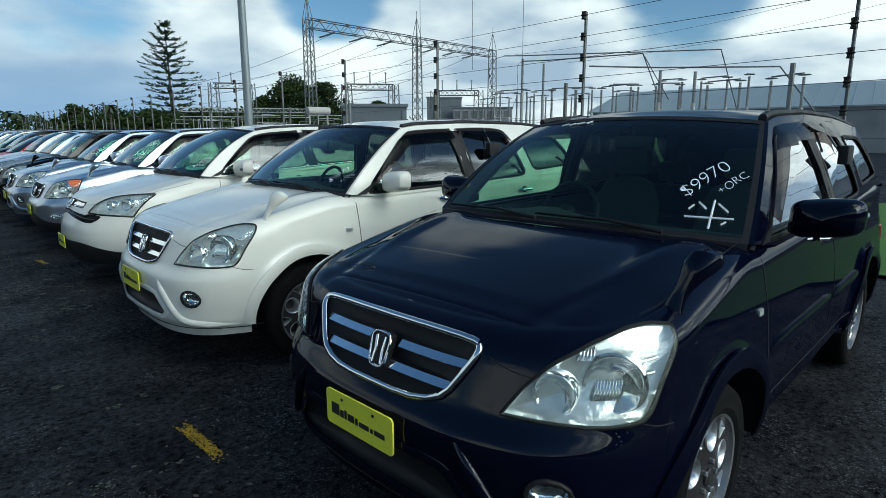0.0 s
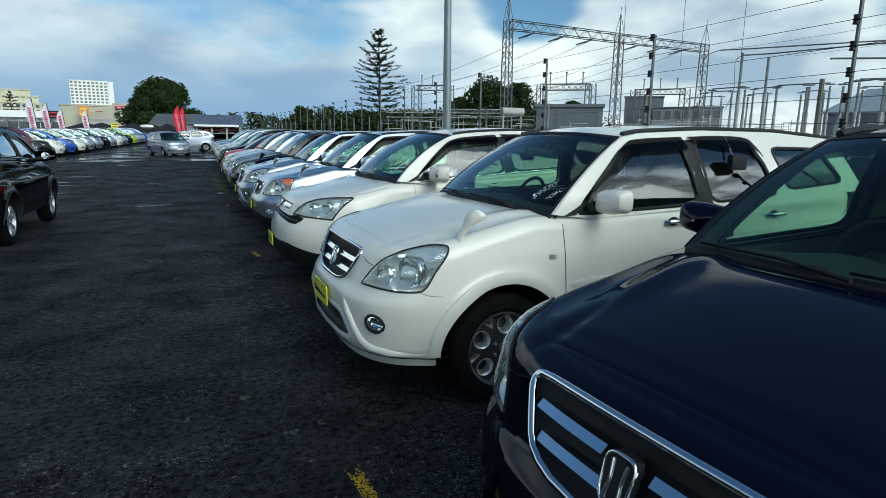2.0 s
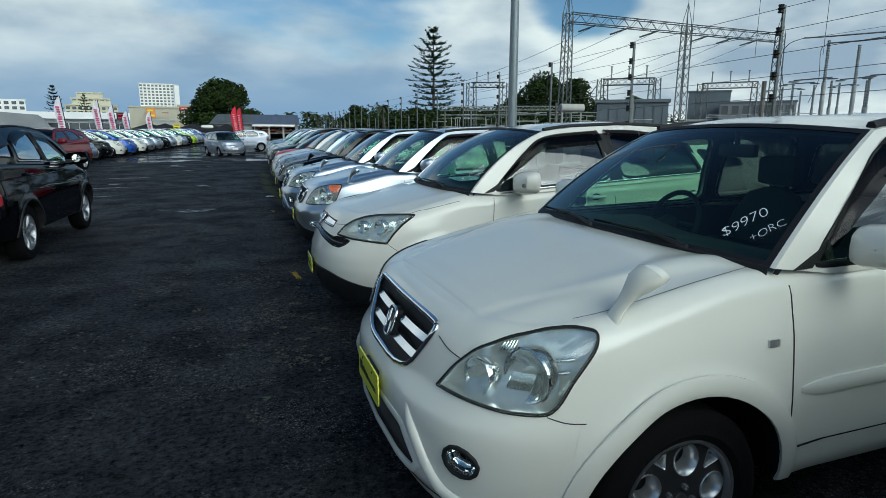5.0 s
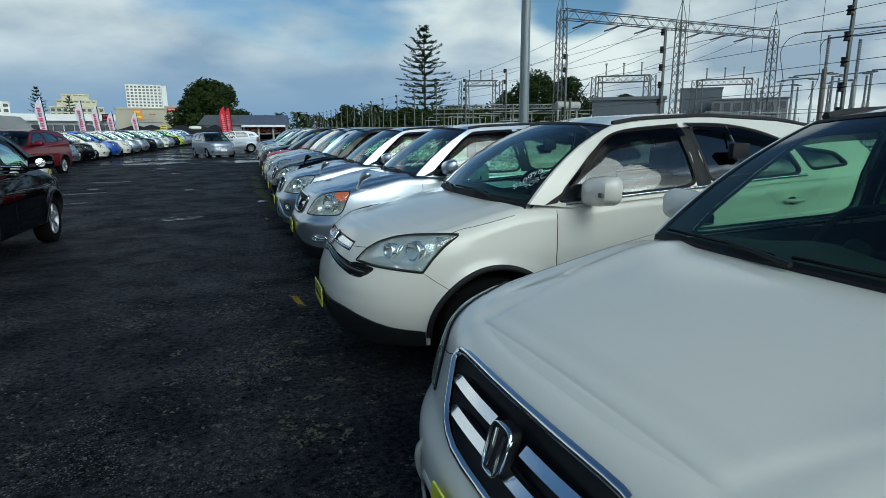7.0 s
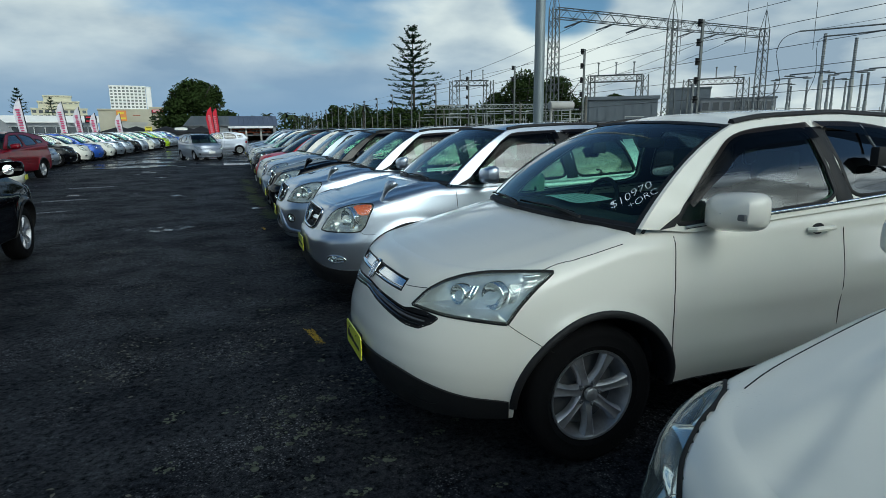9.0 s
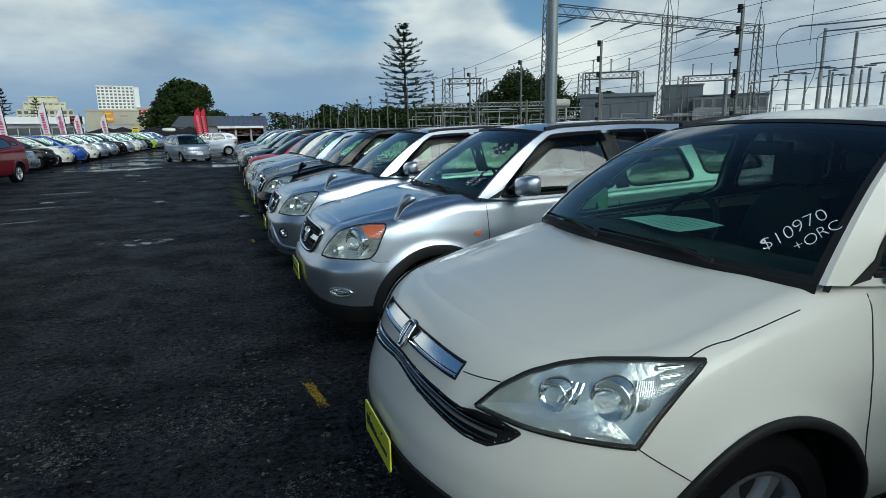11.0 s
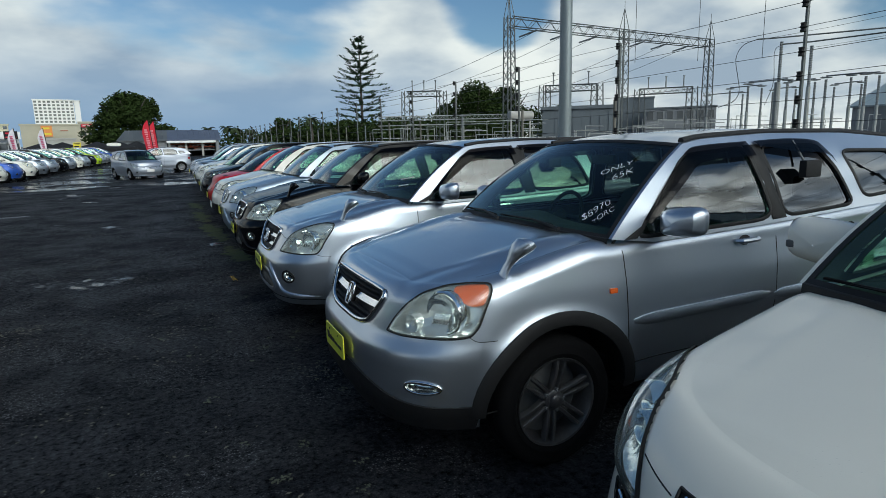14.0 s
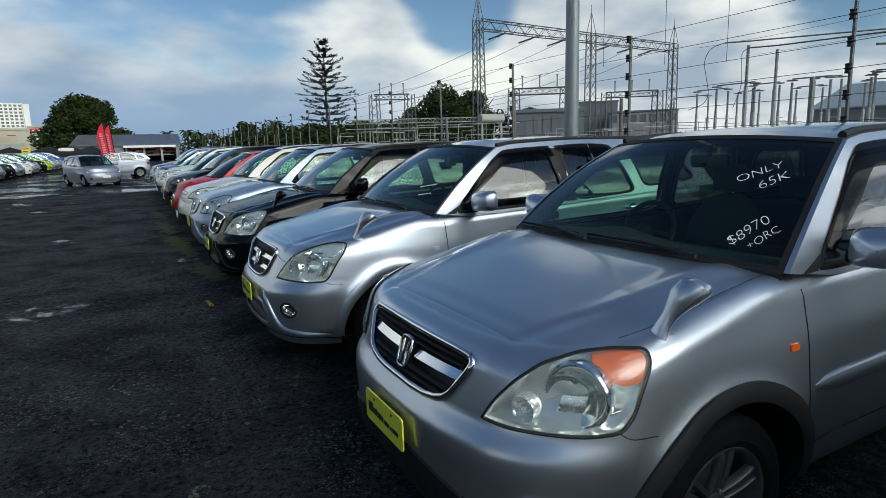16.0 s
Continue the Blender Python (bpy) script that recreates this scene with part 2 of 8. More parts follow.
WHITE = paint("pearl_white_paint", (0.78, 0.765, 0.68))
WHITE_B = paint("ivory_white_paint", (0.76, 0.74, 0.66))
SILVER = paint("silver_metallic_paint", (0.50, 0.55, 0.62), 0.92, 0.34, film=0.045)
SILVER_B = paint("grey_silver_metallic_paint", (0.42, 0.46, 0.52), 0.9, 0.36)
NAVY = paint("blue_black_paint", (0.0016, 0.0026, 0.0105), 0.0, 0.6, coat=0.6, film=0.035, spec=0.0)
BLACK_CAR = paint("black_car_paint", (0.0025, 0.0028, 0.004), 0.0, 0.6, coat=0.6, film=0.035, spec=0.0)
RED_CAR = paint("red_car_paint", (0.52, 0.006, 0.016), 0.0, 0.45, coat=0.5)
WINE_CAR = paint("wine_red_car_paint", (0.17, 0.004, 0.012), 0.1, 0.4, coat=0.6)
GREY_CAR = paint("steel_grey_metallic_paint", (0.33, 0.36, 0.42), 0.6, 0.4)
BLUE_CAR = paint("blue_car_paint", (0.03, 0.10, 0.45), 0.3, 0.35)
LIME_CAR = paint("lime_car_paint", (0.42, 0.60, 0.02), 0.1, 0.4)
BLUEGREY = paint("blue_grey_metallic_paint", (0.30, 0.37, 0.46), 0.6, 0.38)
PLASTIC = material("black_plastic", (0.014, 0.014, 0.015), 0.6, bump=0.1, bump_scale=300, spec=0.3)
GREY_PLASTIC = material("grey_plastic", (0.10, 0.105, 0.11), 0.5, bump=0.1, bump_scale=300)
CABIN = material("dark_cabin_trim", (0.022, 0.022, 0.024), 0.75, bump=0.2, bump_scale=200)
SEAT = material("charcoal_seat_cloth", (0.035, 0.035, 0.038), 0.9, bump=0.4, bump_scale=260)
RUBBER = material("tyre_rubber", (0.0045, 0.0045, 0.005), 0.95, bump=0.25, bump_scale=120, spec=0.15)
ALLOY = material("alloy_wheel", (0.58, 0.59, 0.60), 0.35, 0.85, vary=0.2)
ALLOY_MID = material("brushed_alloy_wheel", (0.40, 0.41, 0.43), 0.4, 0.85, vary=0.2)
WHEEL_FACE = material("dark_painted_wheel", (0.045, 0.045, 0.048), 0.45, 0.5, vary=0.2)
ALLOY_DARKER = material("darker_alloy_wheel", (0.13, 0.13, 0.135), 0.4, 0.8, vary=0.25)
ALLOY_DARK = material("grey_alloy_wheel", (0.27, 0.27, 0.28), 0.4, 0.8, vary=0.2)
CHROME_BAR = material("chrome_grille_bar", (0.80, 0.82, 0.85), 0.13, 1.0, vary=0.05, rough_vary=0.05)
CHROME = material("chrome", (0.78, 0.79, 0.80), 0.10, 1.0, vary=0.05, rough_vary=0.05)
REFLECTOR = material("lamp_reflector", (0.86, 0.89, 0.90), 0.06, 0.97, vary=0.06, rough_vary=0.03, bump=0.05, bump_scale=24)
# less metal, so the pale base colour stands in for mirrored sky
LAMP_GREY = material("lamp_housing_bright", (0.80, 0.83, 0.82), 0.14, 0.68, vary=0.2, scale=14, bump=0.4, bump_scale=26)
ORANGE = material("orange_lens", (0.80, 0.13, 0.015), 0.18, coat=1.0)
RED_LENS = material("red_lens", (0.26, 0.006, 0.008), 0.15, coat=1.0)
SEAM = material("panel_gap", (0.008, 0.008, 0.008), 0.9)
PLATE = material("yellow_plate", (0.90, 0.88, 0.07), 0.35, coat=0.4, vary=0.06)
PLATE_WHITE = material("white_plate", (0.75, 0.75, 0.73), 0.4)
INK = material("plate_ink", (0.02, 0.02, 0.02), 0.5)
MARKER = material("white_window_marker", (0.85, 0.87, 0.88), 0.8, vary=0.15, scale=40)
PRINT = material("faded_print", (0.20, 0.27, 0.29), 0.8)
PAPER = material("pale_paper_sheet", (0.50, 0.64, 0.65), 0.8)
SCREEN = glass_material("windscreen_glass", (0.62, 0.87, 0.74), 1.15)
WINDOW = glass_material("side_window_glass", (0.50, 0.72, 0.56), 2.3)
TINTED = glass_material("privacy_glass", (0.12, 0.13, 0.13), 2.4)
LENS = glass_material("lamp_lens", (0.98, 0.99, 0.97), 1.3, 0.02)
# milky with age, plus extra white put in for sky in the reflectors
HAZY = glass_material("weathered_skylit_lens", (0.96, 0.98, 0.95), 1.3, 0.03, haze=0.105)
SMOKED = glass_material("smoked_visor", (0.16, 0.14, 0.13), 0.4, 0.08)

# ---- mesh helpers ----
def make(name, verts, faces, mat, parent=None, label="", smooth=True, angle=35):
    me = bpy.data.meshes.new(name)
    me.from_pydata([tuple(map(float, v)) for v in verts], [], [tuple(map(int, f)) for f in faces])
    me.materials.append(mat)
    if smooth:
        me.shade_smooth()
        me.set_sharp_from_angle(angle=radians(angle))
    me.update()
    ob = new(name, me)
    if parent is not None:
        ob.parent = parent
    if label:
        ob["label"] = label
    return ob


class Mesh:
    """Gathers verts and faces of one part."""

    def __init__(self):
        self.v, self.f = [], []

    def add(self, verts, faces):
        k = len(self.v)
        self.v += [tuple(p) for p in verts]
        self.f += [tuple(i + k for i in f) for f in faces]
        return self

    def sheet(self, grid, close_u=False, close_v=False, flip=False):
        g = np.asarray(grid, float)
        n, m = g.shape[:2]
        faces = []
        for i in range(n if close_u else n - 1):
            for j in range(m if close_v else m - 1):
                a, b = i * m + j, i * m + (j + 1) % m
                c, d = ((i + 1) % n) * m + (j + 1) % m, ((i + 1) % n) * m + j
                faces.append((a, d, c, b) if flip else (a, b, c, d))
        return self.add(g.reshape(-1, 3), faces)

    def box(self, lo, hi, bevel=0.0):
        bm = bmesh.new()
        bmesh.ops.create_cube(bm, size=1)
        for v in bm.verts:
            v.co = Vector([(lo[i] + hi[i]) / 2 + v.co[i] * (hi[i] - lo[i]) for i in range(3)])
        if bevel:
            bmesh.ops.bevel(bm, geom=bm.edges[:], offset=bevel, segments=2, profile=0.6, affect="EDGES")
        bm.verts.index_update()
        self.add([v.co[:] for v in bm.verts], [[v.index for v in f.verts] for f in bm.faces])
        bm.free()
        return self

    def tube(self, path, radius, sides=8, cap=True):
        """A round bar along a path; radius: one number or one for each point."""
        P = [Vector(p) for p in path]
        R = radius if isinstance(radius, (list, tuple)) else [radius] * len(P)
        rings = []
        for i, p in enumerate(P):
            d = (P[min(i + 1, len(P) - 1)] - P[max(i - 1, 0)]).normalized()
            side = d.cross(Vector((0, 0, 1)))
            side = side.normalized() if side.length > 1e-4 else Vector((1, 0, 0))
            up = side.cross(d)
            rings.append([p + R[i] * (math.cos(t) * side + math.sin(t) * up) for t in np.linspace(0, 2 * math.pi, sides, endpoint=False)])
        k = len(self.v)
        self.sheet([[q[:] for q in r] for r in rings], close_v=True)
        if cap:
            self.f.append(tuple(k + i for i in range(sides)))
            self.f.append(tuple(k + (len(P) - 1) * sides + i for i in reversed(range(sides))))
        return self

    def lathe(self, profile, centre, axis="y", sides=32):
        """Turns (radius, along) pairs about an axis through centre."""
        g = []
        for t in np.linspace(0, 2 * math.pi, sides, endpoint=False):
            row = []
            for r, a in profile:
                c, s = r * math.cos(t), r * math.sin(t)
                row.append({"y": (c, a, s), "x": (a, c, s), "z": (c, s, a)}[axis])
            g.append(row)
        return self.sheet(np.asarray(g) + np.asarray(centre, float), close_u=True)

    def done(self, name, mat, parent=None, label="", smooth=True, angle=35):
        return make(name, self.v, self.f, mat, parent, label, smooth, angle)


def rounded(points, turns=2):
    """A closed outline with its corners rounded off: turns sets how far."""
    p = np.asarray(points, float)
    if turns == 0:
        return p
    n, reach, out = len(p), 0.16 * turns, []
    for i in range(n):
        a, b, c = p[i - 1], p[i], p[(i + 1) % n]
        e0, e1 = b + (a - b) * min(0.45, reach), b + (c - b) * min(0.45, reach)
        for t in (0, 0.25, 0.5, 0.75, 1):
            out.append((1 - t) ** 2 * e0 + 2 * t * (1 - t) * b + t * t * e1)
        out.append((e1 + c + (b - c) * min(0.45, reach)) / 2)
    return np.asarray(out)


def soft_interp(x, xs, ys, blur=0.03):
    x = np.asarray(x, float)
    return sum(np.interp(x + d * blur, xs, ys) for d in (-1, -0.5, 0, 0.5, 1)) / 5


# ---- cars ----
class Body:
    """The outer skin of a car: nose at x = 0, tail towards +x; u runs from the middle of the nose (0) round the corner (1) and back along the flank in metres; a negative u is the other side."""

    def __init__(self, s):
        self.s = s
        self.D, self.p = s["corner"], s["round"]
        self.xr = s["length"] - 0.45
        self.u_end = 1 + self.xr - self.D + 1

    def base(self, u, z, inset=0.0):
        s = self.s
        u, z = np.broadcast_arrays(np.abs(np.asarray(u, float)), np.asarray(z, float))
        w = soft_interp(z, s["wz"], s["ww"], 0.025) - inset
        x0 = soft_interp(z, s["wz"], s["wx"], 0.025) + inset
        x1 = s["length"] - soft_interp(z, s["wz"], s["wt"], 0.025) - inset
        th = np.clip(u, 0, 1) * math.pi / 2
        y = w * np.sin(th) ** (2 / self.p)
        x = x0 + (self.D - x0) * (1 - np.clip(np.cos(th), 0, 1) ** (2 / self.p))
        x = np.where(u > 1, self.D + u - 1, x)
        ur = 1 + self.xr - self.D
        tr = np.clip(u - ur, 0, 1) * math.pi / 2
        x = np.where(u > ur, self.xr + (x1 - self.xr) * np.sin(tr) ** (2 / 3.2), x)
        y = np.where(u > ur, w * np.clip(np.cos(tr), 0, 1) ** (2 / 3.2), y)
        y = y * (1 - s["barrel"] * ((x - 2.1) / 2.2) ** 2)
        return x, y

    def hood(self, x, y):
        s = self.s
        h = soft_interp(x, s["hx"], s["hz"], 0.04)
        side = np.abs(y) / 0.78
        h = h - s["crown"] * side ** 2.2 * (1 - 0.5 * np.clip((x - 0.55) / 0.55, 0, 1))
        rib = s.get("rib", 0.012)
        h = h + rib * np.exp(-((np.abs(y) - 0.56 - 0.05 * x) / 0.07) ** 2) * np.clip(x / 0.5, 0, 1) * np.clip((1.6 - x) / 0.3, 0, 1)
        if "fold" in s:
            # the middle of the bonnet stands up by a soft step along this line
            deep, fx, fy = s["fold"]
            d = np.abs(y) - soft_interp(x, fx, fy, 0.05)
            h = h + deep / (1 + np.exp(np.clip(d / 0.011, -40, 40))) * np.clip((x - 0.10) / 0.25, 0, 1) * np.clip((1.25 - x) / 0.3, 0, 1)
        return h

    def top(self, u):
        x, y = self.base(u, 1.0, 0.05)
        belt = soft_interp(x, self.s["bx"], self.s["bz"], 0.05)
        k = np.clip((x - 0.95) / 0.3, 0, 1)
        k = k * k * (3 - 2 * k)
        return self.hood(x, y) * (1 - k) + belt * k

    def bottom(self, u):
        s = self.s
        x, y = self.base(u, 0.4)
        z = soft_interp(x, s["lx"], s["lz"], 0.04)
        for xc in s["axles"]:
            d = np.clip(s["arch"] ** 2 - (x - xc) ** 2, 0, None)
            z = np.maximum(z, np.where((np.abs(np.asarray(u)) > 0.55) & (d > 0), s["arch_z"] + np.sqrt(d), 0))
        return z

    def skin(self, u, z, out=0.0):
        s = self.s
        u, z = np.broadcast_arrays(np.asarray(u, float), np.asarray(z, float))
        top = self.top(u)
        z = np.minimum(z, top)
        r = s["shoulder"]
        d = np.clip(top - z, 0, r)
        inset = r - np.sqrt(np.clip(r * r - (r - d) ** 2, 0, None))
        x, y = self.base(u, z, inset - out)
        for xc in s["axles"]:
            rr = np.hypot(x - xc, z - s["arch_z"])
            lip = s["flare"] * np.exp(-((rr - s["arch"]) / 0.055) ** 2) * np.clip((np.abs(u) - 0.6) / 0.3, 0, 1)
            y = y + lip
        # crease along the flank and a hollow under it
        y = y - 0.010 * np.exp(-((z - 0.62) / 0.08) ** 2) * np.clip((x - 1.3) / 0.3, 0, 1) * np.clip((3.0 - x) / 0.3, 0, 1)
        return np.stack([x, np.where(u >= 0, -y, y), z], -1)

    def u_at(self, x, z=0.5):
        us = np.linspace(0, self.u_end, 4000)
        xs, _ = self.base(us, z)
        return float(np.interp(x, xs, us))

    def front(self, y, z, out=0.0):
        """The skin at a place given by its distance from the middle, y < 0 on the near side."""
        y, z = np.broadcast_arrays(np.asarray(y, float), np.asarray(z, float))
        w = soft_interp(z, self.s["wz"], self.s["ww"], 0.025) * (1 - self.s["barrel"] * 0.9)
        u = np.arcsin(np.clip(np.abs(y) / w, 0, 1) ** (self.p / 2)) / (math.pi / 2)
        return self.skin(np.where(y <= 0, u, -u), z, out)


def patch(surf, outline, name, mat, parent, out=0.004, bulge=0.0, rim=0.012, label="", rings=(1, 0.985, 0.93, 0.8, 0.6, 0.35, 0.0), turns=2, mid=None):
    """A panel with a rounded outline laid on a surface, standing out by `out`, with a turned-in rim."""
    p = rounded(outline, turns)
    c = p.mean(0) if mid is None else np.asarray(mid, float)
    rows = []
    if rim:
        rows.append(surf(p[:, 0], p[:, 1], out - rim))
    for r in rings:
        q = c + (p - c) * r
        h = out + bulge * math.sqrt(max(0, 1 - r ** 3)) - (0.003 if r == 1 and rim else 0)
        rows.append(surf(q[:, 0], q[:, 1], h))
    return Mesh().sheet(np.asarray(rows), close_v=True).done(name, mat, parent, label, angle=50)


def ribbon(surf, path, width, name, mat, parent, out=0.0015, closed=False, label="", height=0.0, taper=False):
    """A strip along a path on a surface: a panel gap, a trim strip or a frame."""
    p = np.asarray(path, float)
    P = surf(p[:, 0], p[:, 1], out)
    N = surf(p[:, 0], p[:, 1], out + 0.01) - P
    N /= np.linalg.norm(N, axis=1)[:, None] + 1e-9
    T = np.roll(P, -1, 0) - np.roll(P, 1, 0) if closed else np.gradient(P, axis=0)
    S = np.cross(T, N)
    S /= np.linalg.norm(S, axis=1)[:, None] + 1e-9
    h = height
    if taper:
        k = np.clip(np.minimum(np.arange(len(p)), np.arange(len(p))[::-1]) / ((0.22 if taper is True else taper) * len(p)), 0, 1)[:, None]
        h, width = height * k, width * (0.35 + 0.65 * k)
    rows = [P + S * width / 2 - N * 0.004, P + S * width / 2 + N * h * 0.5, P + S * width / 4 + N * h, P - S * width / 4 + N * h, P - S * width / 2 + N * h * 0.5, P - S * width / 2 - N * 0.004]
    return Mesh().sheet(np.asarray(rows), close_v=closed).done(name, mat, parent, label, angle=60)


def dense(path, n=10):
    p = np.asarray(path, float)
    return np.concatenate([np.linspace(p[i], p[i + 1], n, endpoint=False) for i in range(len(p) - 1)] + [p[-1:]])


def curve(points, n=24):
    """A smooth line through a few points (Catmull-Rom)."""
    p = np.asarray(points, float)
    p = np.concatenate([[2 * p[0] - p[1]], p, [2 * p[-1] - p[-2]]])
    out = []
    k = len(p) - 3
    for t in np.linspace(0, k, n):
        i = min(int(t), k - 1)
        f = t - i
        a, b, c, d = p[i], p[i + 1], p[i + 2], p[i + 3]
        out.append(0.5 * ((2 * b) + (-a + c) * f + (2 * a - 5 * b + 4 * c - d) * f ** 2 + (-a + 3 * b - 3 * c + d) * f ** 3))
    return np.asarray(out)


class Cabin:
    """The glasshouse of a car: windscreen, flanks and roof as surfaces."""

    def __init__(self, s, body):
        self.s, self.b = s, body
        self.belt_y, self.roof_y = s["cab_y"]

    def rail(self, x):
        return soft_interp(x, self.s["rx"], self.s["rz"], 0.06)

    def flank(self, x, z, out=0.0):
        """side = near (-y)."""
        x, z = np.broadcast_arrays(np.asarray(x, float), np.asarray(z, float))
        zb = soft_interp(x, self.s["bx"], self.s["bz"], 0.05)
        t = np.clip((z - zb) / (1.64 - zb), -0.2, 1.2)
        y = self.belt_y - (self.belt_y - self.roof_y) * (0.55 * t + 0.45 * np.abs(t) ** 2.4)
        y = y - self.s.get("cab_taper", 0.05) * np.clip((x - 2.2) / 2.0, 0, 1) ** 2 - 0.006 * np.clip((2.2 - x) / 1.0, 0, 1) ** 2
        return np.stack([x, -(y + out), z], -1)

    def flank_far(self, x, z, out=0.0):
        q = self.flank(x, z, out)
        return q * np.array([1, -1, 1])

    def a_line(self, t):
        (x0, z0), (x1, z1) = self.s["a0"], self.s["a1"]
        t = np.asarray(t, float)
        bow = self.s.get("a_bow", 0.03) * 4 * t * (1 - t)
        return x0 + (x1 - x0) * t - bow * 0.6, z0 + (z1 - z0) * t + bow

    def screen(self, a, t, out=0.0):
        a, t = np.broadcast_arrays(np.asarray(a, float), np.asarray(t, float))
        x, z = self.a_line(t)
        e = self.flank(x, z)
        ye = -e[..., 1]
        lead = self.s["screen_bow"][0] * (1 - t) + self.s["screen_bow"][1] * t
        up = self.s.get("screen_up", 0.035) * (1 - t) + 0.035 * t
        b = np.abs(a) ** 2.2
        return np.stack([x - lead * (1 - b) - out * 0.6, -a * ye, z + up * (1 - b) + out * 0.8], -1)

    def roof(self, a, t):
        a, t = np.broadcast_arrays(np.asarray(a, float), np.asarray(t, float))
        f = self.screen(a, np.ones_like(t))
        xr = self.s["d1"][0] - 0.0 * a
        x = f[..., 0] + (xr - f[..., 0]) * t
        z = self.rail(x)
        e = -self.flank(x, z)[..., 1]
        front = f[..., 2] - self.rail(f[..., 0])
        crown = self.s.get("roof_crown", 0.045) * (1 - np.abs(a) ** 2.6)
        k = np.clip(t / 0.15, 0, 1)
        zz = z + crown * k + front * (1 - k)
        return np.stack([x, -a * e, zz], -1)


def holed(surf, outer, holes, name, mat, parent, out=0.0):
    """A panel with openings in it, laid on a surface and given a thickness."""
    bm = bmesh.new()
    for loop in [outer] + holes:
        vs = [bm.verts.new((p[0], p[1], 0)) for p in loop]
        for i in range(len(vs)):
            bm.edges.new((vs[i], vs[(i + 1) % len(vs)]))
    bmesh.ops.triangle_fill(bm, use_beauty=True, use_dissolve=False, edges=bm.edges[:])
    bm.verts.index_update()
    uv = np.array([v.co[:2] for v in bm.verts])
    faces = [[v.index for v in f.verts] for f in bm.faces]
    bm.free()
    top = surf(uv[:, 0], uv[:, 1], out)
    ob = Mesh().add(top, faces)
    # returns round the openings
    for h in holes:
        h = np.asarray(h)
        ob.sheet(np.asarray([surf(h[:, 0], h[:, 1], out), surf(h[:, 0], h[:, 1], out - 0.03)]), close_v=True)
    return ob.done(name, mat, parent, angle=50)


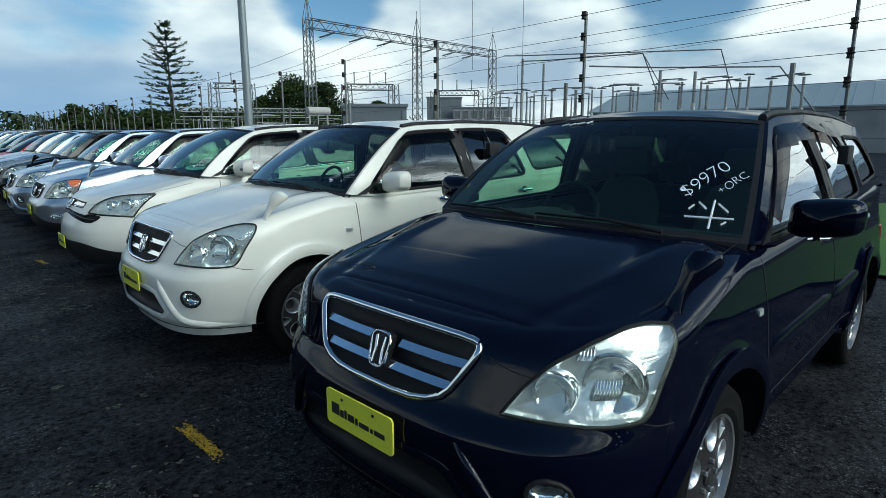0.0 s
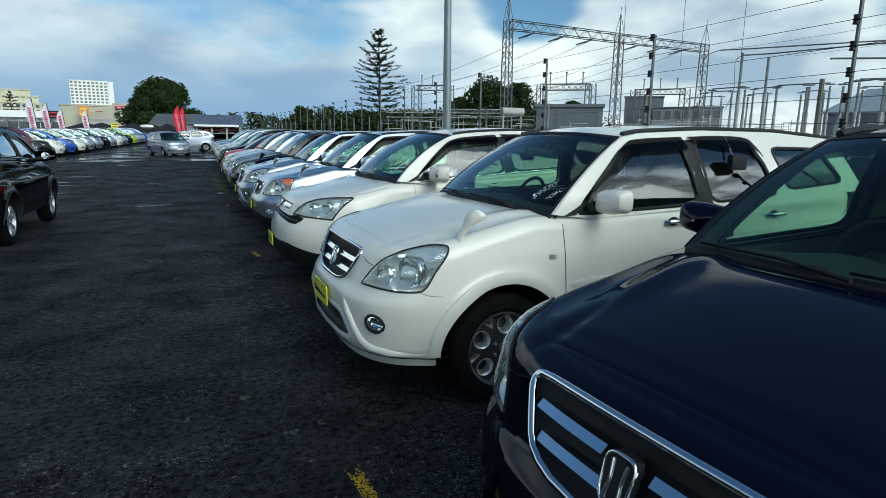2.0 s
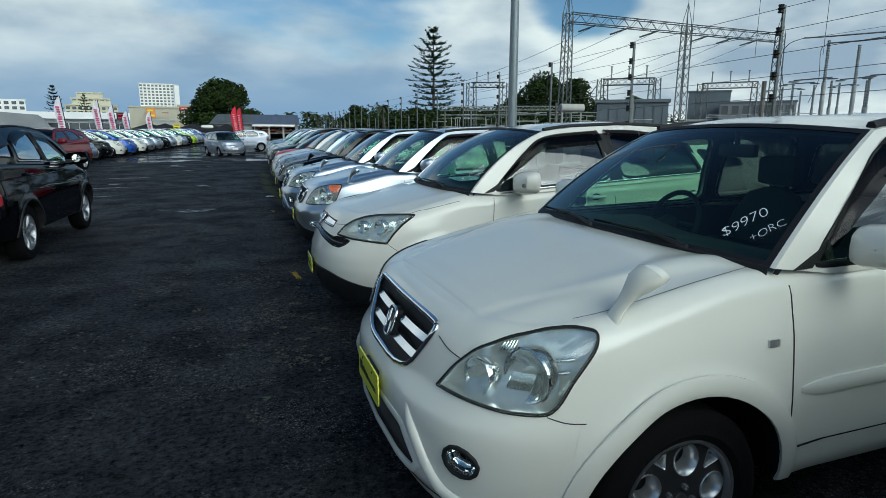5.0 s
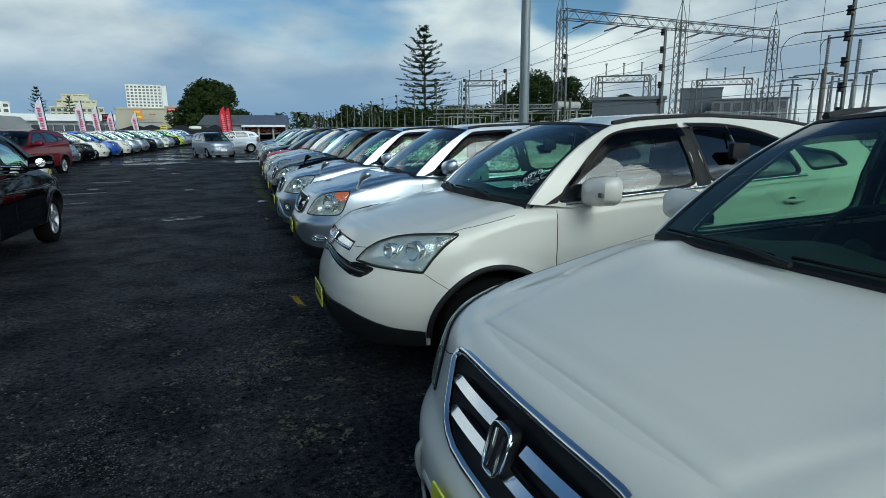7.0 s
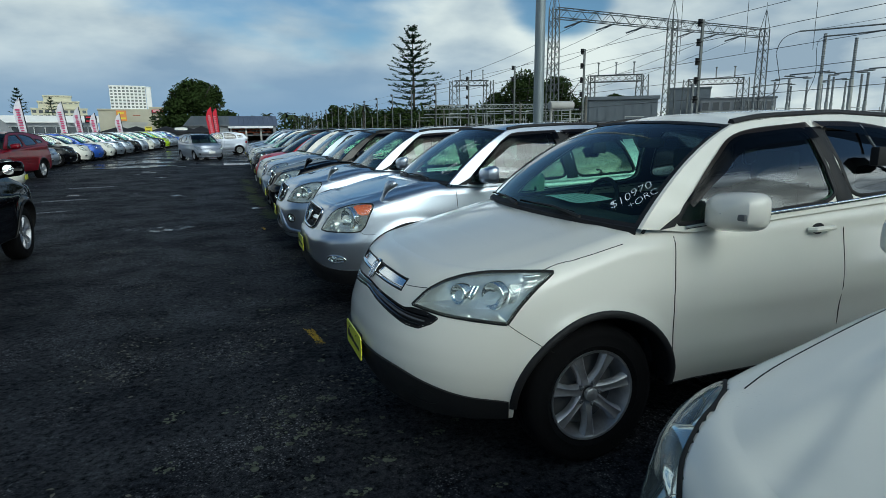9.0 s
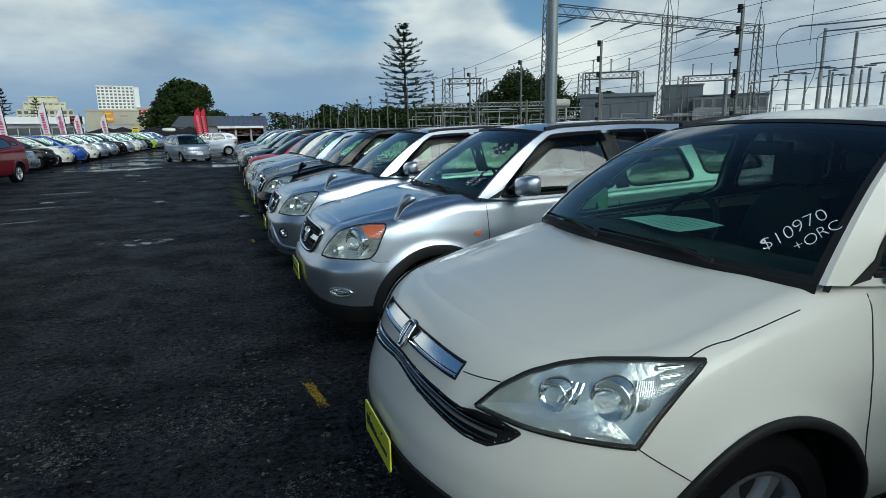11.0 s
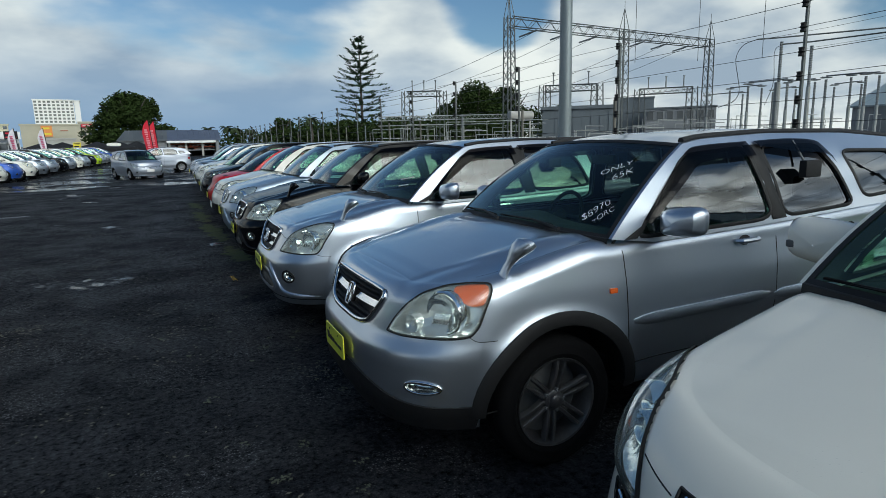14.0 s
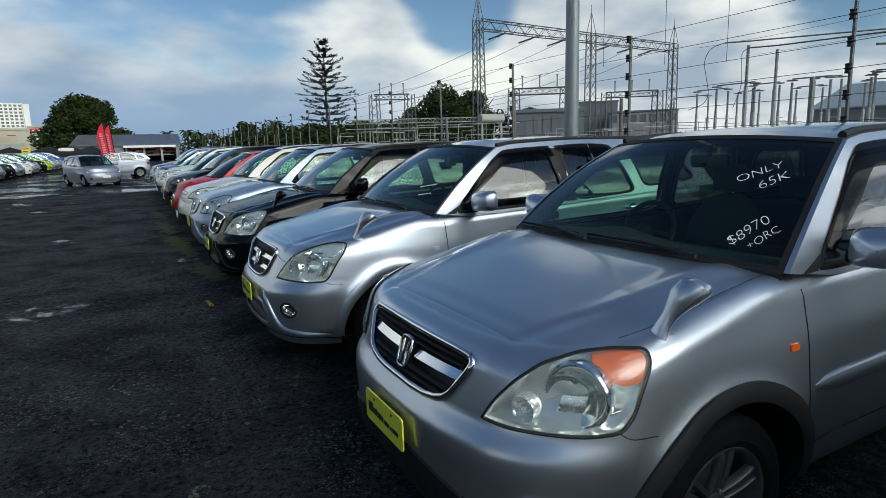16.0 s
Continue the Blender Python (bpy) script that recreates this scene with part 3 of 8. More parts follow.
def wheel(parent, x, y, s, side):
    """One wheel under its car: tyre, rim, spokes, hub. side = -1 near, +1 far."""
    R, wd = s["tyre"], 0.215
    w = new("wheel")
    w.parent = parent
    w.location = (x, y, R)
    if side > 0:
        w.rotation_euler = (0, 0, math.pi)
    o = -1.0
    rim = s["rim"]
    t = [(rim - 0.005, 0.075), (rim + 0.01, 0.09), (R - 0.045, 0.108), (R - 0.015, 0.10), (R, 0.075), (R + 0.001, 0.03), (R - 0.006, 0.026), (R + 0.001, 0.022), (R + 0.001, -0.022), (R - 0.006, -0.026), (R + 0.001, -0.03), (R, -0.075), (R - 0.015, -0.10), (R - 0.045, -0.108), (rim + 0.035, -0.100), (rim + 0.03, -0.104), (rim + 0.01, -0.094), (rim - 0.005, -0.08)]
    Mesh().lathe(t, (0, 0, 0), sides=40).done("tyre", RUBBER, w, angle=60)
    rp = [(rim + 0.004, -0.092), (rim + 0.002, -0.098), (rim - 0.008, -0.095), (rim - 0.016, -0.075), (rim - 0.03, -0.02), (rim - 0.035, 0.06), (rim - 0.008, 0.075)]
    r = Mesh().lathe(rp, (0, 0, 0), sides=40).done("rim", s["alloy"], w)
    Mesh().lathe([(0.001, 0.0), (0.13, 0.005), (rim - 0.03, 0.02), (rim - 0.028, 0.03)], (0, 0, 0), sides=24).done("brake_disc", GREY_PLASTIC, w)
    n = s["spokes"]
    if s.get("holes"):
        # a dark face pierced by round openings and, between them at the rim, three-cornered ones
        n, face = 0, lambda u, v, o=0.0: np.stack([np.asarray(u, float), -0.078 - np.asarray(o, float) + 0.0 * np.asarray(u) - 0.008 * np.cos(np.hypot(u, v) * 14), np.asarray(v, float)], -1)
        outer = [(math.cos(t) * (rim - 0.010), math.sin(t) * (rim - 0.010)) for t in np.linspace(0, 2 * math.pi, 60, endpoint=False)]
        round_hole = np.array([(0.150 + 0.054 * math.cos(t), 0.051 * math.sin(t)) for t in np.linspace(0, 2 * math.pi, 22, endpoint=False)])
        corner_hole = rounded([(0.145, 0.0), (0.206, -0.033), (0.211, 0.0), (0.206, 0.033)], 1)
        loops = []
        for i in range(s["holes"]):
            for shape, extra in ((round_hole, 0.0), (corner_hole, math.pi / s["holes"])):
                a = 2 * math.pi * i / s["holes"] + 0.15 + extra
                loops.append(shape @ np.array([[math.cos(a), math.sin(a)], [-math.sin(a), math.cos(a)]]))
        holed(face, outer, loops, "wheel_face", WHEEL_FACE, w)
        for h in loops:
            mid = h.mean(0)
            # lips get a brighter alloy: the sky light they catch, put into the colour
            lip = [face(*((mid + (h - mid) * f).T), o) for f, o in ((1.08, 0.0006), (1.04, 0.005), (0.96, 0.003), (0.80, -0.022), (0.66, -0.05))]
            Mesh().sheet(np.asarray(lip), close_v=True).done("sky_bright_lip", ALLOY, w, angle=60)
    if s.get("twin"):
        # pairs of slim straight spokes
        n = 0
        for i in range(s["twin"]):
            a = 2 * math.pi * i / s["twin"] + 0.35
            for off in (-0.021, 0.021):
                rows = []
                for f in np.linspace(0, 1, 5):
                    rr, wd2 = 0.045 + (rim - 0.055) * f, 0.0125 - 0.002 * f
                    yy = -0.060 - 0.020 * math.sin(min(1, f * 1.3) * 1.57)
                    rows.append([(rr, yy + dy, off * (0.8 + 0.35 * f) + k * wd2) for k, dy in ((-1.1, 0.03), (-1, 0.004), (-0.6, -0.004), (0.6, -0.004), (1, 0.004), (1.1, 0.03))])
                sp = Mesh().sheet(rows).done("spoke", s["alloy"], w, angle=45)
                sp.rotation_euler = (0, -a, 0)
        Mesh().lathe([(0.056, -0.05), (0.054, -0.068), (0.044, -0.074), (0.02, -0.076)], (0, 0, 0), sides=24).done("hub_ring", s["alloy"], w)
    one = None
    for i in range(n):
        ang = 2 * math.pi * i / n + 0.2
        if one is None:
            rows = []
            for k, rr in enumerate(np.linspace(0.03, rim - 0.012, 7)):
                f = k / 6
                hw = (0.034 - 0.012 * math.sin(f * 3.0) + s["spoke_flare"] * f ** 2)
                yy = -0.055 - 0.028 * math.sin(min(1, f * 1.2) * 1.57)
                rows.append([(rr, yy + 0.03, -hw * 1.1), (rr, yy + 0.008, -hw), (rr, yy - 0.004, -hw * 0.6), (rr, yy - 0.008 + s["spoke_groove"], 0), (rr, yy - 0.004, hw * 0.6), (rr, yy + 0.008, hw), (rr, yy + 0.03, hw * 1.1)])
            one = Mesh().sheet(rows).done("spoke", s["alloy"], w, angle=45)
            sp = one
        else:
            sp = one.copy()
            scene.collection.objects.link(sp)
        sp.rotation_euler = (0, -ang, 0)
    Mesh().lathe([(0.034, -0.07), (0.033, -0.088), (0.026, -0.093), (0.0005, -0.094)], (0, 0, 0), sides=16).done("hub_cap", WHEEL_FACE if s.get("holes") else s["alloy"], w)
    for i in range(5):
        a = 2 * math.pi * i / 5
        k = 0.022 if s.get("holes") else 0.0
        Mesh().lathe([(0.011, -0.055), (0.011, -0.072 - k), (0.007, -0.076 - k), (0.0005, -0.073 - k)], (0.057 * math.cos(a), 0, 0.057 * math.sin(a)), sides=6).done("wheel_nut", GREY_PLASTIC, w)
    return w


def inside(poly, x, y):
    """Which of the points (x, y) lie inside a closed outline."""
    hit = np.zeros(np.shape(x), bool)
    for (x0, y0), (x1, y1) in zip(poly, np.roll(poly, -1, 0)):
        if y0 != y1:
            hit ^= ((y0 > y) != (y1 > y)) & (x < (x1 - x0) * (y - y0) / (y1 - y0) + x0)
    return hit


def spans(b, s, detail=2):
    us = (list(np.linspace(0, 0.92, 132)) + [0.96, 1.0] if detail > 1 else list(np.linspace(0, 0.55, 16)) + list(np.linspace(0.58, 1.0, 14))) + list(np.linspace(1, 1 + b.xr - b.D, 26)) + list(np.linspace(1 + b.xr - b.D, b.u_end, 12))
    if detail > 1:
        us += [x - b.D + 1 for x in np.arange(0.98, 1.32, 0.022)]
    for xc in s["axles"]:
        for a in np.linspace(0, math.pi, 25):
            us.append(b.u_at(xc - s["arch"] * math.cos(a) * 0.9995, 0.4))
        for e in (-1, 1):
            us.append(b.u_at(xc + e * s["arch"] * 1.004, 0.4))
    us = sorted(us)
    return np.array([u for i, u in enumerate(us) if i == 0 or u - us[i - 1] > 0.002])


def headlamp(b, car, s, side, deep=True):
    """A lamp let into the corner of the nose: housing, two bowls and a clear lens."""
    surf = lambda u, z, o=0.0: b.skin(side * np.asarray(u), z, o)
    lamp = patch(surf, s["lamp"], "headlamp", LAMP_GREY, car, out=-0.006, rim=0.012, label="clear headlamp with chrome reflectors", bulge=-0.045 if deep else 0.004)
    pts = np.asarray(s["lamp"], float)
    cu, cz = pts.mean(0)
    patch(surf, s["lamp"], "lens", HAZY, lamp, out=0.006, bulge=0.018, rim=0.010, mid=s.get("lamp_mid"))
    edge = rounded(s["lamp"])
    ribbon(surf, np.concatenate([edge, edge[:1]]), s.get("gasket", 0.010), "gasket", SEAM, lamp, out=0.002, height=0.006)
    for (u, z, r, mat) in s["bowls"]:
        c = surf(u, z, 0.0)
        nrm = surf(u, z, 0.02) - c
        e = surf(u + 0.01, z, 0.0) - c
        nrm, e = Vector(nrm).normalized(), Vector(e).normalized()
        nrm = (nrm * 0.55 + Vector((-1, 0, 0)) * 0.6).normalized()
        up = nrm.cross(e).normalized()
        e = up.cross(nrm)
        prof = [(1.14, -0.045), (1.14, -0.004), (1.08, 0.002), (1.0, 0.0), (0.93, -0.006), (0.75, -0.018), (0.5, -0.028), (0.30, -0.032)]
        rows = []
        for th in np.linspace(0, 2 * math.pi, 24, endpoint=False):
            rows.append([(Vector(c) + nrm * (h - 0.026 if deep else h + 0.016) + (e * math.cos(th) + up * math.sin(th)) * (r * k))[:] for k, h in prof])
        bowl = Mesh().sheet(rows, close_u=True).done("reflector_bowl", mat, lamp)
        rows = []
        for th in np.linspace(0, 2 * math.pi, 16, endpoint=False):
            rows.append([(Vector(c) + nrm * (h - 0.018) + (e * math.cos(th) + up * math.sin(th)) * (r * k))[:] for k, h in ((0.36, -0.045), (0.36, -0.022), (0.30, -0.012), (0.15, -0.007), (0.001, -0.005))])
        Mesh().sheet(rows, close_u=True).done("bulb_cover", LENS if mat is REFLECTOR else LAMP_GREY, lamp)
    if "amber" in s:
        patch(surf, s["amber"], "indicator_lens", ORANGE, lamp, out=-0.002, rim=0.03, label="orange indicator corner")
    for q in s.get("lamp_ribs", []):
        ribbon(surf, dense(q, 6), 0.012, "chrome_rib", REFLECTOR, lamp, out=-0.026, height=0.008)
    for u0, z0, u1, z1, count in s.get("flutes", []) if deep else []:
        # a fluted panel: upright ribs pressed into the reflector
        uu = np.linspace(0, 1, count * 6 + 1)
        rows = [surf(u0 + (u1 - u0) * uu + 0.012 * f, z0 + (z1 - z0) * f, -0.030 + 0.0035 * np.abs(np.sin(math.pi * count * uu)) - 0.010 * abs(f - 0.5)) for f in np.linspace(0, 1, 5)]
        Mesh().sheet(np.asarray(rows), flip=side < 0).done("fluted_reflector", REFLECTOR, lamp, angle=40)
    return lamp


def grille(b, car, s):
    surf = b.front
    g = patch(surf, s["grille"], "grille", PLASTIC, car, out=-0.004, rim=0.01, label="grille with chrome surround and bars", bulge=-0.045)
    edge = rounded(s["grille"])
    if s.get("grille_frame", 0.022):
        ribbon(surf, np.concatenate([edge, edge[:1]]), s.get("grille_frame", 0.022), "surround", CHROME, g, out=0.004, height=0.012)
    if not s.get("grille_frame", 0.022):
        ribbon(surf, np.concatenate([edge, edge[:1]]), 0.008, "surround", PLASTIC, g, out=0.001, height=0.002)
    for y0, z0, y1, z1, wd, mat in s["bars"]:
        if mat is CHROME_BAR:
            # a broad plane that leans out towards its bright lower lip
            yy, zz = np.linspace(y0, y1, 12), np.linspace(z0, z1, 12)
            rows = [surf(yy, zz + wd * dz, o) for dz, o in ((0.42, -0.030), (0.36, -0.014), (0.05, -0.008), (-0.26, -0.002), (-0.36, 0.000), (-0.46, -0.003), (-0.52, -0.025))]
            Mesh().sheet(np.asarray(rows), flip=True).done("bar", mat, g, angle=30)
            continue
        ribbon(surf, dense([(y0, z0), ((y0 + y1) / 2, (z0 + z1) / 2), (y1, z1)], 8), wd, "bar", mat, g, out=-0.010, height=0.016)
    ez, er = s["emblem"]
    base = [(-er * 0.86, ez + er), (er * 0.86, ez + er), (er * 0.66, ez - er), (-er * 0.66, ez - er)]
    e = patch(surf, base, "emblem", PLASTIC, g, out=0.012, rim=0.03, label="chrome emblem")
    edge = rounded(base)
    ribbon(surf, np.concatenate([edge, edge[:1]]), 0.008, "emblem_ring", CHROME, g, out=0.012, height=0.006)
    for sg in (-1, 1):
        ribbon(surf, dense([(sg * er * 0.42, ez + er * 0.78), (sg * er * 0.30, ez - er * 0.1), (sg * er * 0.38, ez - er * 0.8)], 4), 0.013, "emblem_stroke", CHROME, g, out=0.012, height=0.006)
    return g


def number_plate(b, car, s, mat, inked=True):
    y, z = s["plate"]
    c = b.front(0.0, z, 0.0)
    x = min(float(b.front(0.0, z + 0.05)[0]), float(b.front(0.0, z - 0.05)[0])) - 0.02
    hw, hh, cr = 0.182, 0.066, 0.016
    ring = [(sy * (hw - cr) + cr * math.cos(a), sz * (hh - cr) + cr * math.sin(a)) for sy, sz, a0 in ((1, 1, 0), (-1, 1, 90), (-1, -1, 180), (1, -1, 270)) for a in np.radians(np.linspace(a0, a0 + 90, 5))]
    k = len(ring)
    p = Mesh().add([(x - dx, y + a, z + c) for dx in (0.0, 0.006) for a, c in ring], [tuple(range(k)), tuple(range(2 * k - 1, k - 1, -1))] + [(i, k + i, k + (i + 1) % k, (i + 1) % k) for i in range(k)]).done("number_plate", mat, car, "bright yellow dealer plate with dark lettering bars" if mat is PLATE else "pale number plate", smooth=False)
    Mesh().box((x, y - 0.10, z - 0.05), (x + 0.06, y + 0.10, z + 0.05), 0.004).done("bracket", PLASTIC, p)
    if inked:
        # unreadable lettering as bars, larger at the start, with two screws
        cells = [(-0.150, -0.105, 0.042), (-0.100, -0.080, 0.026), (-0.075, -0.062, 0.032), (-0.056, -0.020, 0.026), (-0.014, 0.000, 0.024), (0.008, 0.060, 0.018), (0.068, 0.082, 0.016), (0.088, 0.142, 0.018)]
        for a, c2, h in cells:
            Mesh().box((x - 0.0075, y - c2, z - 0.022), (x - 0.0055, y - a, z - 0.022 + h), 0).done("lettering", INK, p)
        for sg in (-1, 1):
            Mesh().lathe([(0.006, -0.008 + 0.0), (0.006, -0.010), (0.0005, -0.011)], (x, y + sg * 0.085, z + 0.045), axis="x", sides=8).done("screw", PLASTIC, p)
    return p


def mirror(c, car, s, side, mat):
    x, z = s["mirror"]
    big = s.get("mirror_size", 1.0)
    rows = []
    for k, (dx, sc) in enumerate([(-0.075, 0.02), (-0.07, 0.45), (-0.045, 0.82), (0.0, 1.0), (0.035, 1.0), (0.045, 0.95)]):
        ring = []
        for t in np.linspace(0, 2 * math.pi, 20, endpoint=False):
            cy, cz = math.cos(t), math.sin(t)
            py = 0.128 * big * sc * np.sign(cy) * abs(cy) ** 0.42
            pz = (0.080 if cz > 0 else 0.074) * sc * np.sign(cz) * abs(cz) ** 0.45 * (1 - 0.12 * max(0, cy))
            ring.append((x + dx * big, side * (0.985 + py), z + pz * big + 0.01 * py / 0.1))
        rows.append(ring)
    m = Mesh().sheet(rows, close_v=True).done("door_mirror", mat, car)
    Mesh().lathe([(0.0005, 0.047), (0.06, 0.046), (0.062, 0.04)], (x, side * 0.985, z), axis="x", sides=16).done("mirror_glass", CHROME, m)
    if big > 1:
        Mesh().box((x - 0.075, side * 1.06 - 0.045, z - 0.022), (x - 0.05, side * 1.06 + 0.045, z + 0.008), 0.006).done("repeater_lamp", GREY_PLASTIC, m)
    Mesh().box((x - 0.03, side * 0.89 - 0.05, z - 0.065), (x + 0.035, side * 0.89 + 0.03, z - 0.015), 0.012).done("mirror_foot", PLASTIC, m)
    return m


def fender_mirror(b, car, s, mat):
    """The small parking mirror on a stalk on the near wing."""
    x, y = s["wing_mirror"]
    z = float(b.hood(np.array(x), np.array(y)))
    base = Vector((x, y, z - 0.015))
    m = Mesh()
    rows = []
    for (dx, dz, hw, ht) in ((-0.035, -0.02, 0.036, 0.018), (-0.020, 0.020, 0.027, 0.017), (-0.006, 0.055, 0.026, 0.018), (0.010, 0.090, 0.036, 0.028), (0.030, 0.120, 0.050, 0.042), (0.058, 0.142, 0.054, 0.046), (0.082, 0.150, 0.044, 0.036), (0.092, 0.150, 0.004, 0.003)):
        lean = Vector((-0.7, 0, 0.7))
        rows.append([(base + Vector((dx, hw * math.cos(t) - 0.40 * max(0.0, dz), dz)) + lean * (ht * math.sin(t)))[:] for t in np.linspace(0, 2 * math.pi, 18, endpoint=False)])
    m.sheet(rows, close_v=True)
    return m.done("wing_mirror", mat, car, "small parking mirror on a stalk")


def handwriting(c, car, lines):
    """White marker writing on the inside of the windscreen: words laid on the glass."""
    for text, a, t, size, lean in lines:
        cu = bpy.data.curves.new("writing", "FONT")
        cu.body, cu.size, cu.align_x, cu.align_y = text, size, "CENTER", "CENTER"
        cu.shear, cu.offset, cu.space_character = 0.25, -size * 0.020, 0.98
        ob = new("writing", cu)
        dg = bpy.context.evaluated_depsgraph_get()
        me = bpy.data.meshes.new_from_object(ob.evaluated_get(dg))
        bpy.data.objects.remove(ob)
        q = Vector(c.screen(a, t, 0.004))
        e = (Vector(c.screen(a - 0.02, t, 0.004)) - Vector(c.screen(a + 0.02, t, 0.004))).normalized() * -1
        up = (Vector(c.screen(a, t + 0.02, 0.004)) - q).normalized()
        nrm = e.cross(up).normalized()
        up = nrm.cross(e)
        cs, sn = math.cos(lean), math.sin(lean)
        for v in me.vertices:
            k = v.co.x / size
            px, py = v.co.x, v.co.y + 0.05 * size * math.sin(k * 3.0)
            X, Y = px * cs - py * sn, px * sn + py * cs
            v.co = q + e * X + up * Y
        me.materials.append(MARKER)
        w = new("writing", me)
        w.parent = car
        w["label"] = "white marker writing " + text.replace("$", "price ")


def scrawl(c, car, strokes):
    """Unreadable marker scrawl as plain strokes on the windscreen."""
    for (a0, t0, a1, t1) in strokes:
        Mesh().tube([Vector(c.screen(a0, t0, 0.004)), Vector(c.screen((a0 + a1) / 2, (t0 + t1) / 2, 0.004)), Vector(c.screen(a1, t1, 0.004))], 0.0045, 5).done("marker_stroke", MARKER, car)


def dash_paper(car, s):
    x0, z0 = s["a0"]
    at = lambda u, v, lift=0.0: (x0 + 0.20 + 0.21 * u, 0.20 + 0.42 * v - 0.05 * u, z0 + 0.030 + 0.006 * math.sin(5 * v + 2 * u) + 0.02 * u + lift)
    sheet = Mesh().sheet([[at(u, v) for u in np.linspace(0, 1, 5)] for v in np.linspace(-0.5, 0.5, 9)]).done("paper_sheet", PAPER, car, "pale printed sheet on the dashboard")
    for k in range(6):
        u = 0.12 + 0.14 * k
        Mesh().sheet([[at(u + du, v, 0.002) for du in (0.0, 0.022)] for v in np.linspace(-0.40, 0.30 - 0.12 * (k % 3), 9)]).done("print_line", PRINT, sheet)


def cabin_inside(car, s):
    x0 = s["a0"][0]
    Mesh().box((x0 + 0.05, -0.74, 0.42), (s["d0"][0] - 0.1, 0.74, 0.47), 0.02).done("cabin_floor", CABIN, car)
    for sg in (-1, 1):
        Mesh().box((x0 + 0.1, sg * 0.765 - 0.02, 0.42), (s["d0"][0] - 0.1, sg * 0.765 + 0.02, s["a0"][1] - 0.015), 0.015).done("door_lining", CABIN, car)
    dash = Mesh()
    rows = []
    zb = s["a0"][1]
    for y in np.linspace(-0.74, 0.74, 15):
        hump = 0.045 * math.exp(-((y - 0.36) / 0.2) ** 2)
        bow = s["screen_bow"][0] * (1 - (abs(y) / 0.76) ** 2)
        rows.append([(x0 - bow + 0.03, y, zb - 0.035 + 0.03 * (1 - (y / 0.76) ** 2)), (x0 - bow * 0.4 + 0.22, y, zb + hump * 0.6 - 0.01), (x0 + 0.40, y, zb + hump - 0.03), (x0 + 0.46, y, zb - 0.08), (x0 + 0.42, y, zb - 0.35), (x0 + 0.25, y, 0.45)])
    dash.sheet(rows)
    dash.done("dashboard", CABIN, car)
    c = Vector((x0 + 0.60, 0.36, zb - 0.04))
    ring = Mesh()
    ax, up = Vector((0, 1, 0)), Vector((0.38, 0, 0.92))
    ring.tube([c + (ax * math.cos(t) + up * math.sin(t)) * 0.185 for t in np.linspace(0, 2 * math.pi, 25)], 0.015, 8, cap=False)
    wheel_ob = ring.done("steering_wheel", PLASTIC, car)
    Mesh().tube([c + Vector((0.0, 0, 0)), c + Vector((-0.2, 0, -0.08))], [0.06, 0.04], 12).tube([c - ax * 0.18, c + ax * 0.18], 0.018, 8).done("spoke_bar", PLASTIC, wheel_ob)
    for y in (-0.36, 0.36):
        seat = Mesh().box((x0 + 0.75, y - 0.24, 0.5), (x0 + 1.28, y + 0.24, 0.74), 0.06).done("front_seat", SEAT, car)
        rows = []
        for k, (z, w, dx) in enumerate([(0.7, 0.22, 0), (0.9, 0.25, 0.05), (1.1, 0.235, 0.11), (1.23, 0.17, 0.15), (1.27, 0.06, 0.165)]):
            rows.append([(x0 + 1.20 + dx + 0.075 * math.sin(t) * (1 if z < 1.2 else 0.7), y + w * np.sign(math.cos(t)) * abs(math.cos(t)) ** 0.6, z) for t in np.linspace(0, 2 * math.pi, 16, endpoint=False)])
        Mesh().sheet(rows, close_v=True).done("backrest", SEAT, seat)
        Mesh().box((x0 + 1.335, y - 0.13, 1.28), (x0 + 1.43, y + 0.13, 1.46), 0.04).tube([(x0 + 1.37, y - 0.05, 1.2), (x0 + 1.38, y - 0.05, 1.32)], 0.008).tube([(x0 + 1.37, y + 0.05, 1.2), (x0 + 1.38, y + 0.05, 1.32)], 0.008).done("headrest", SEAT, seat)
    rear = Mesh().box((x0 + 1.75, -0.66, 0.5), (x0 + 2.2, 0.66, 0.75), 0.06).done("rear_seat", SEAT, car)
    Mesh().box((x0 + 2.1, -0.66, 0.7), (x0 + 2.28, 0.66, 1.16), 0.06).done("rear_backrest", SEAT, rear)
    for y in (-0.42, 0.42):
        Mesh().box((x0 + 2.17, y - 0.12, 1.18), (x0 + 2.27, y + 0.12, 1.34), 0.035).done("rear_headrest", SEAT, rear)
    (xa, za) = s["a1"]
    Mesh().box((xa - 0.02, -0.11, za - 0.13), (xa + 0.02, 0.11, za - 0.065), 0.015).tube([(xa, 0, za - 0.09), (xa - 0.02, 0, za - 0.0)], 0.012).done("inside_mirror", PLASTIC, car)


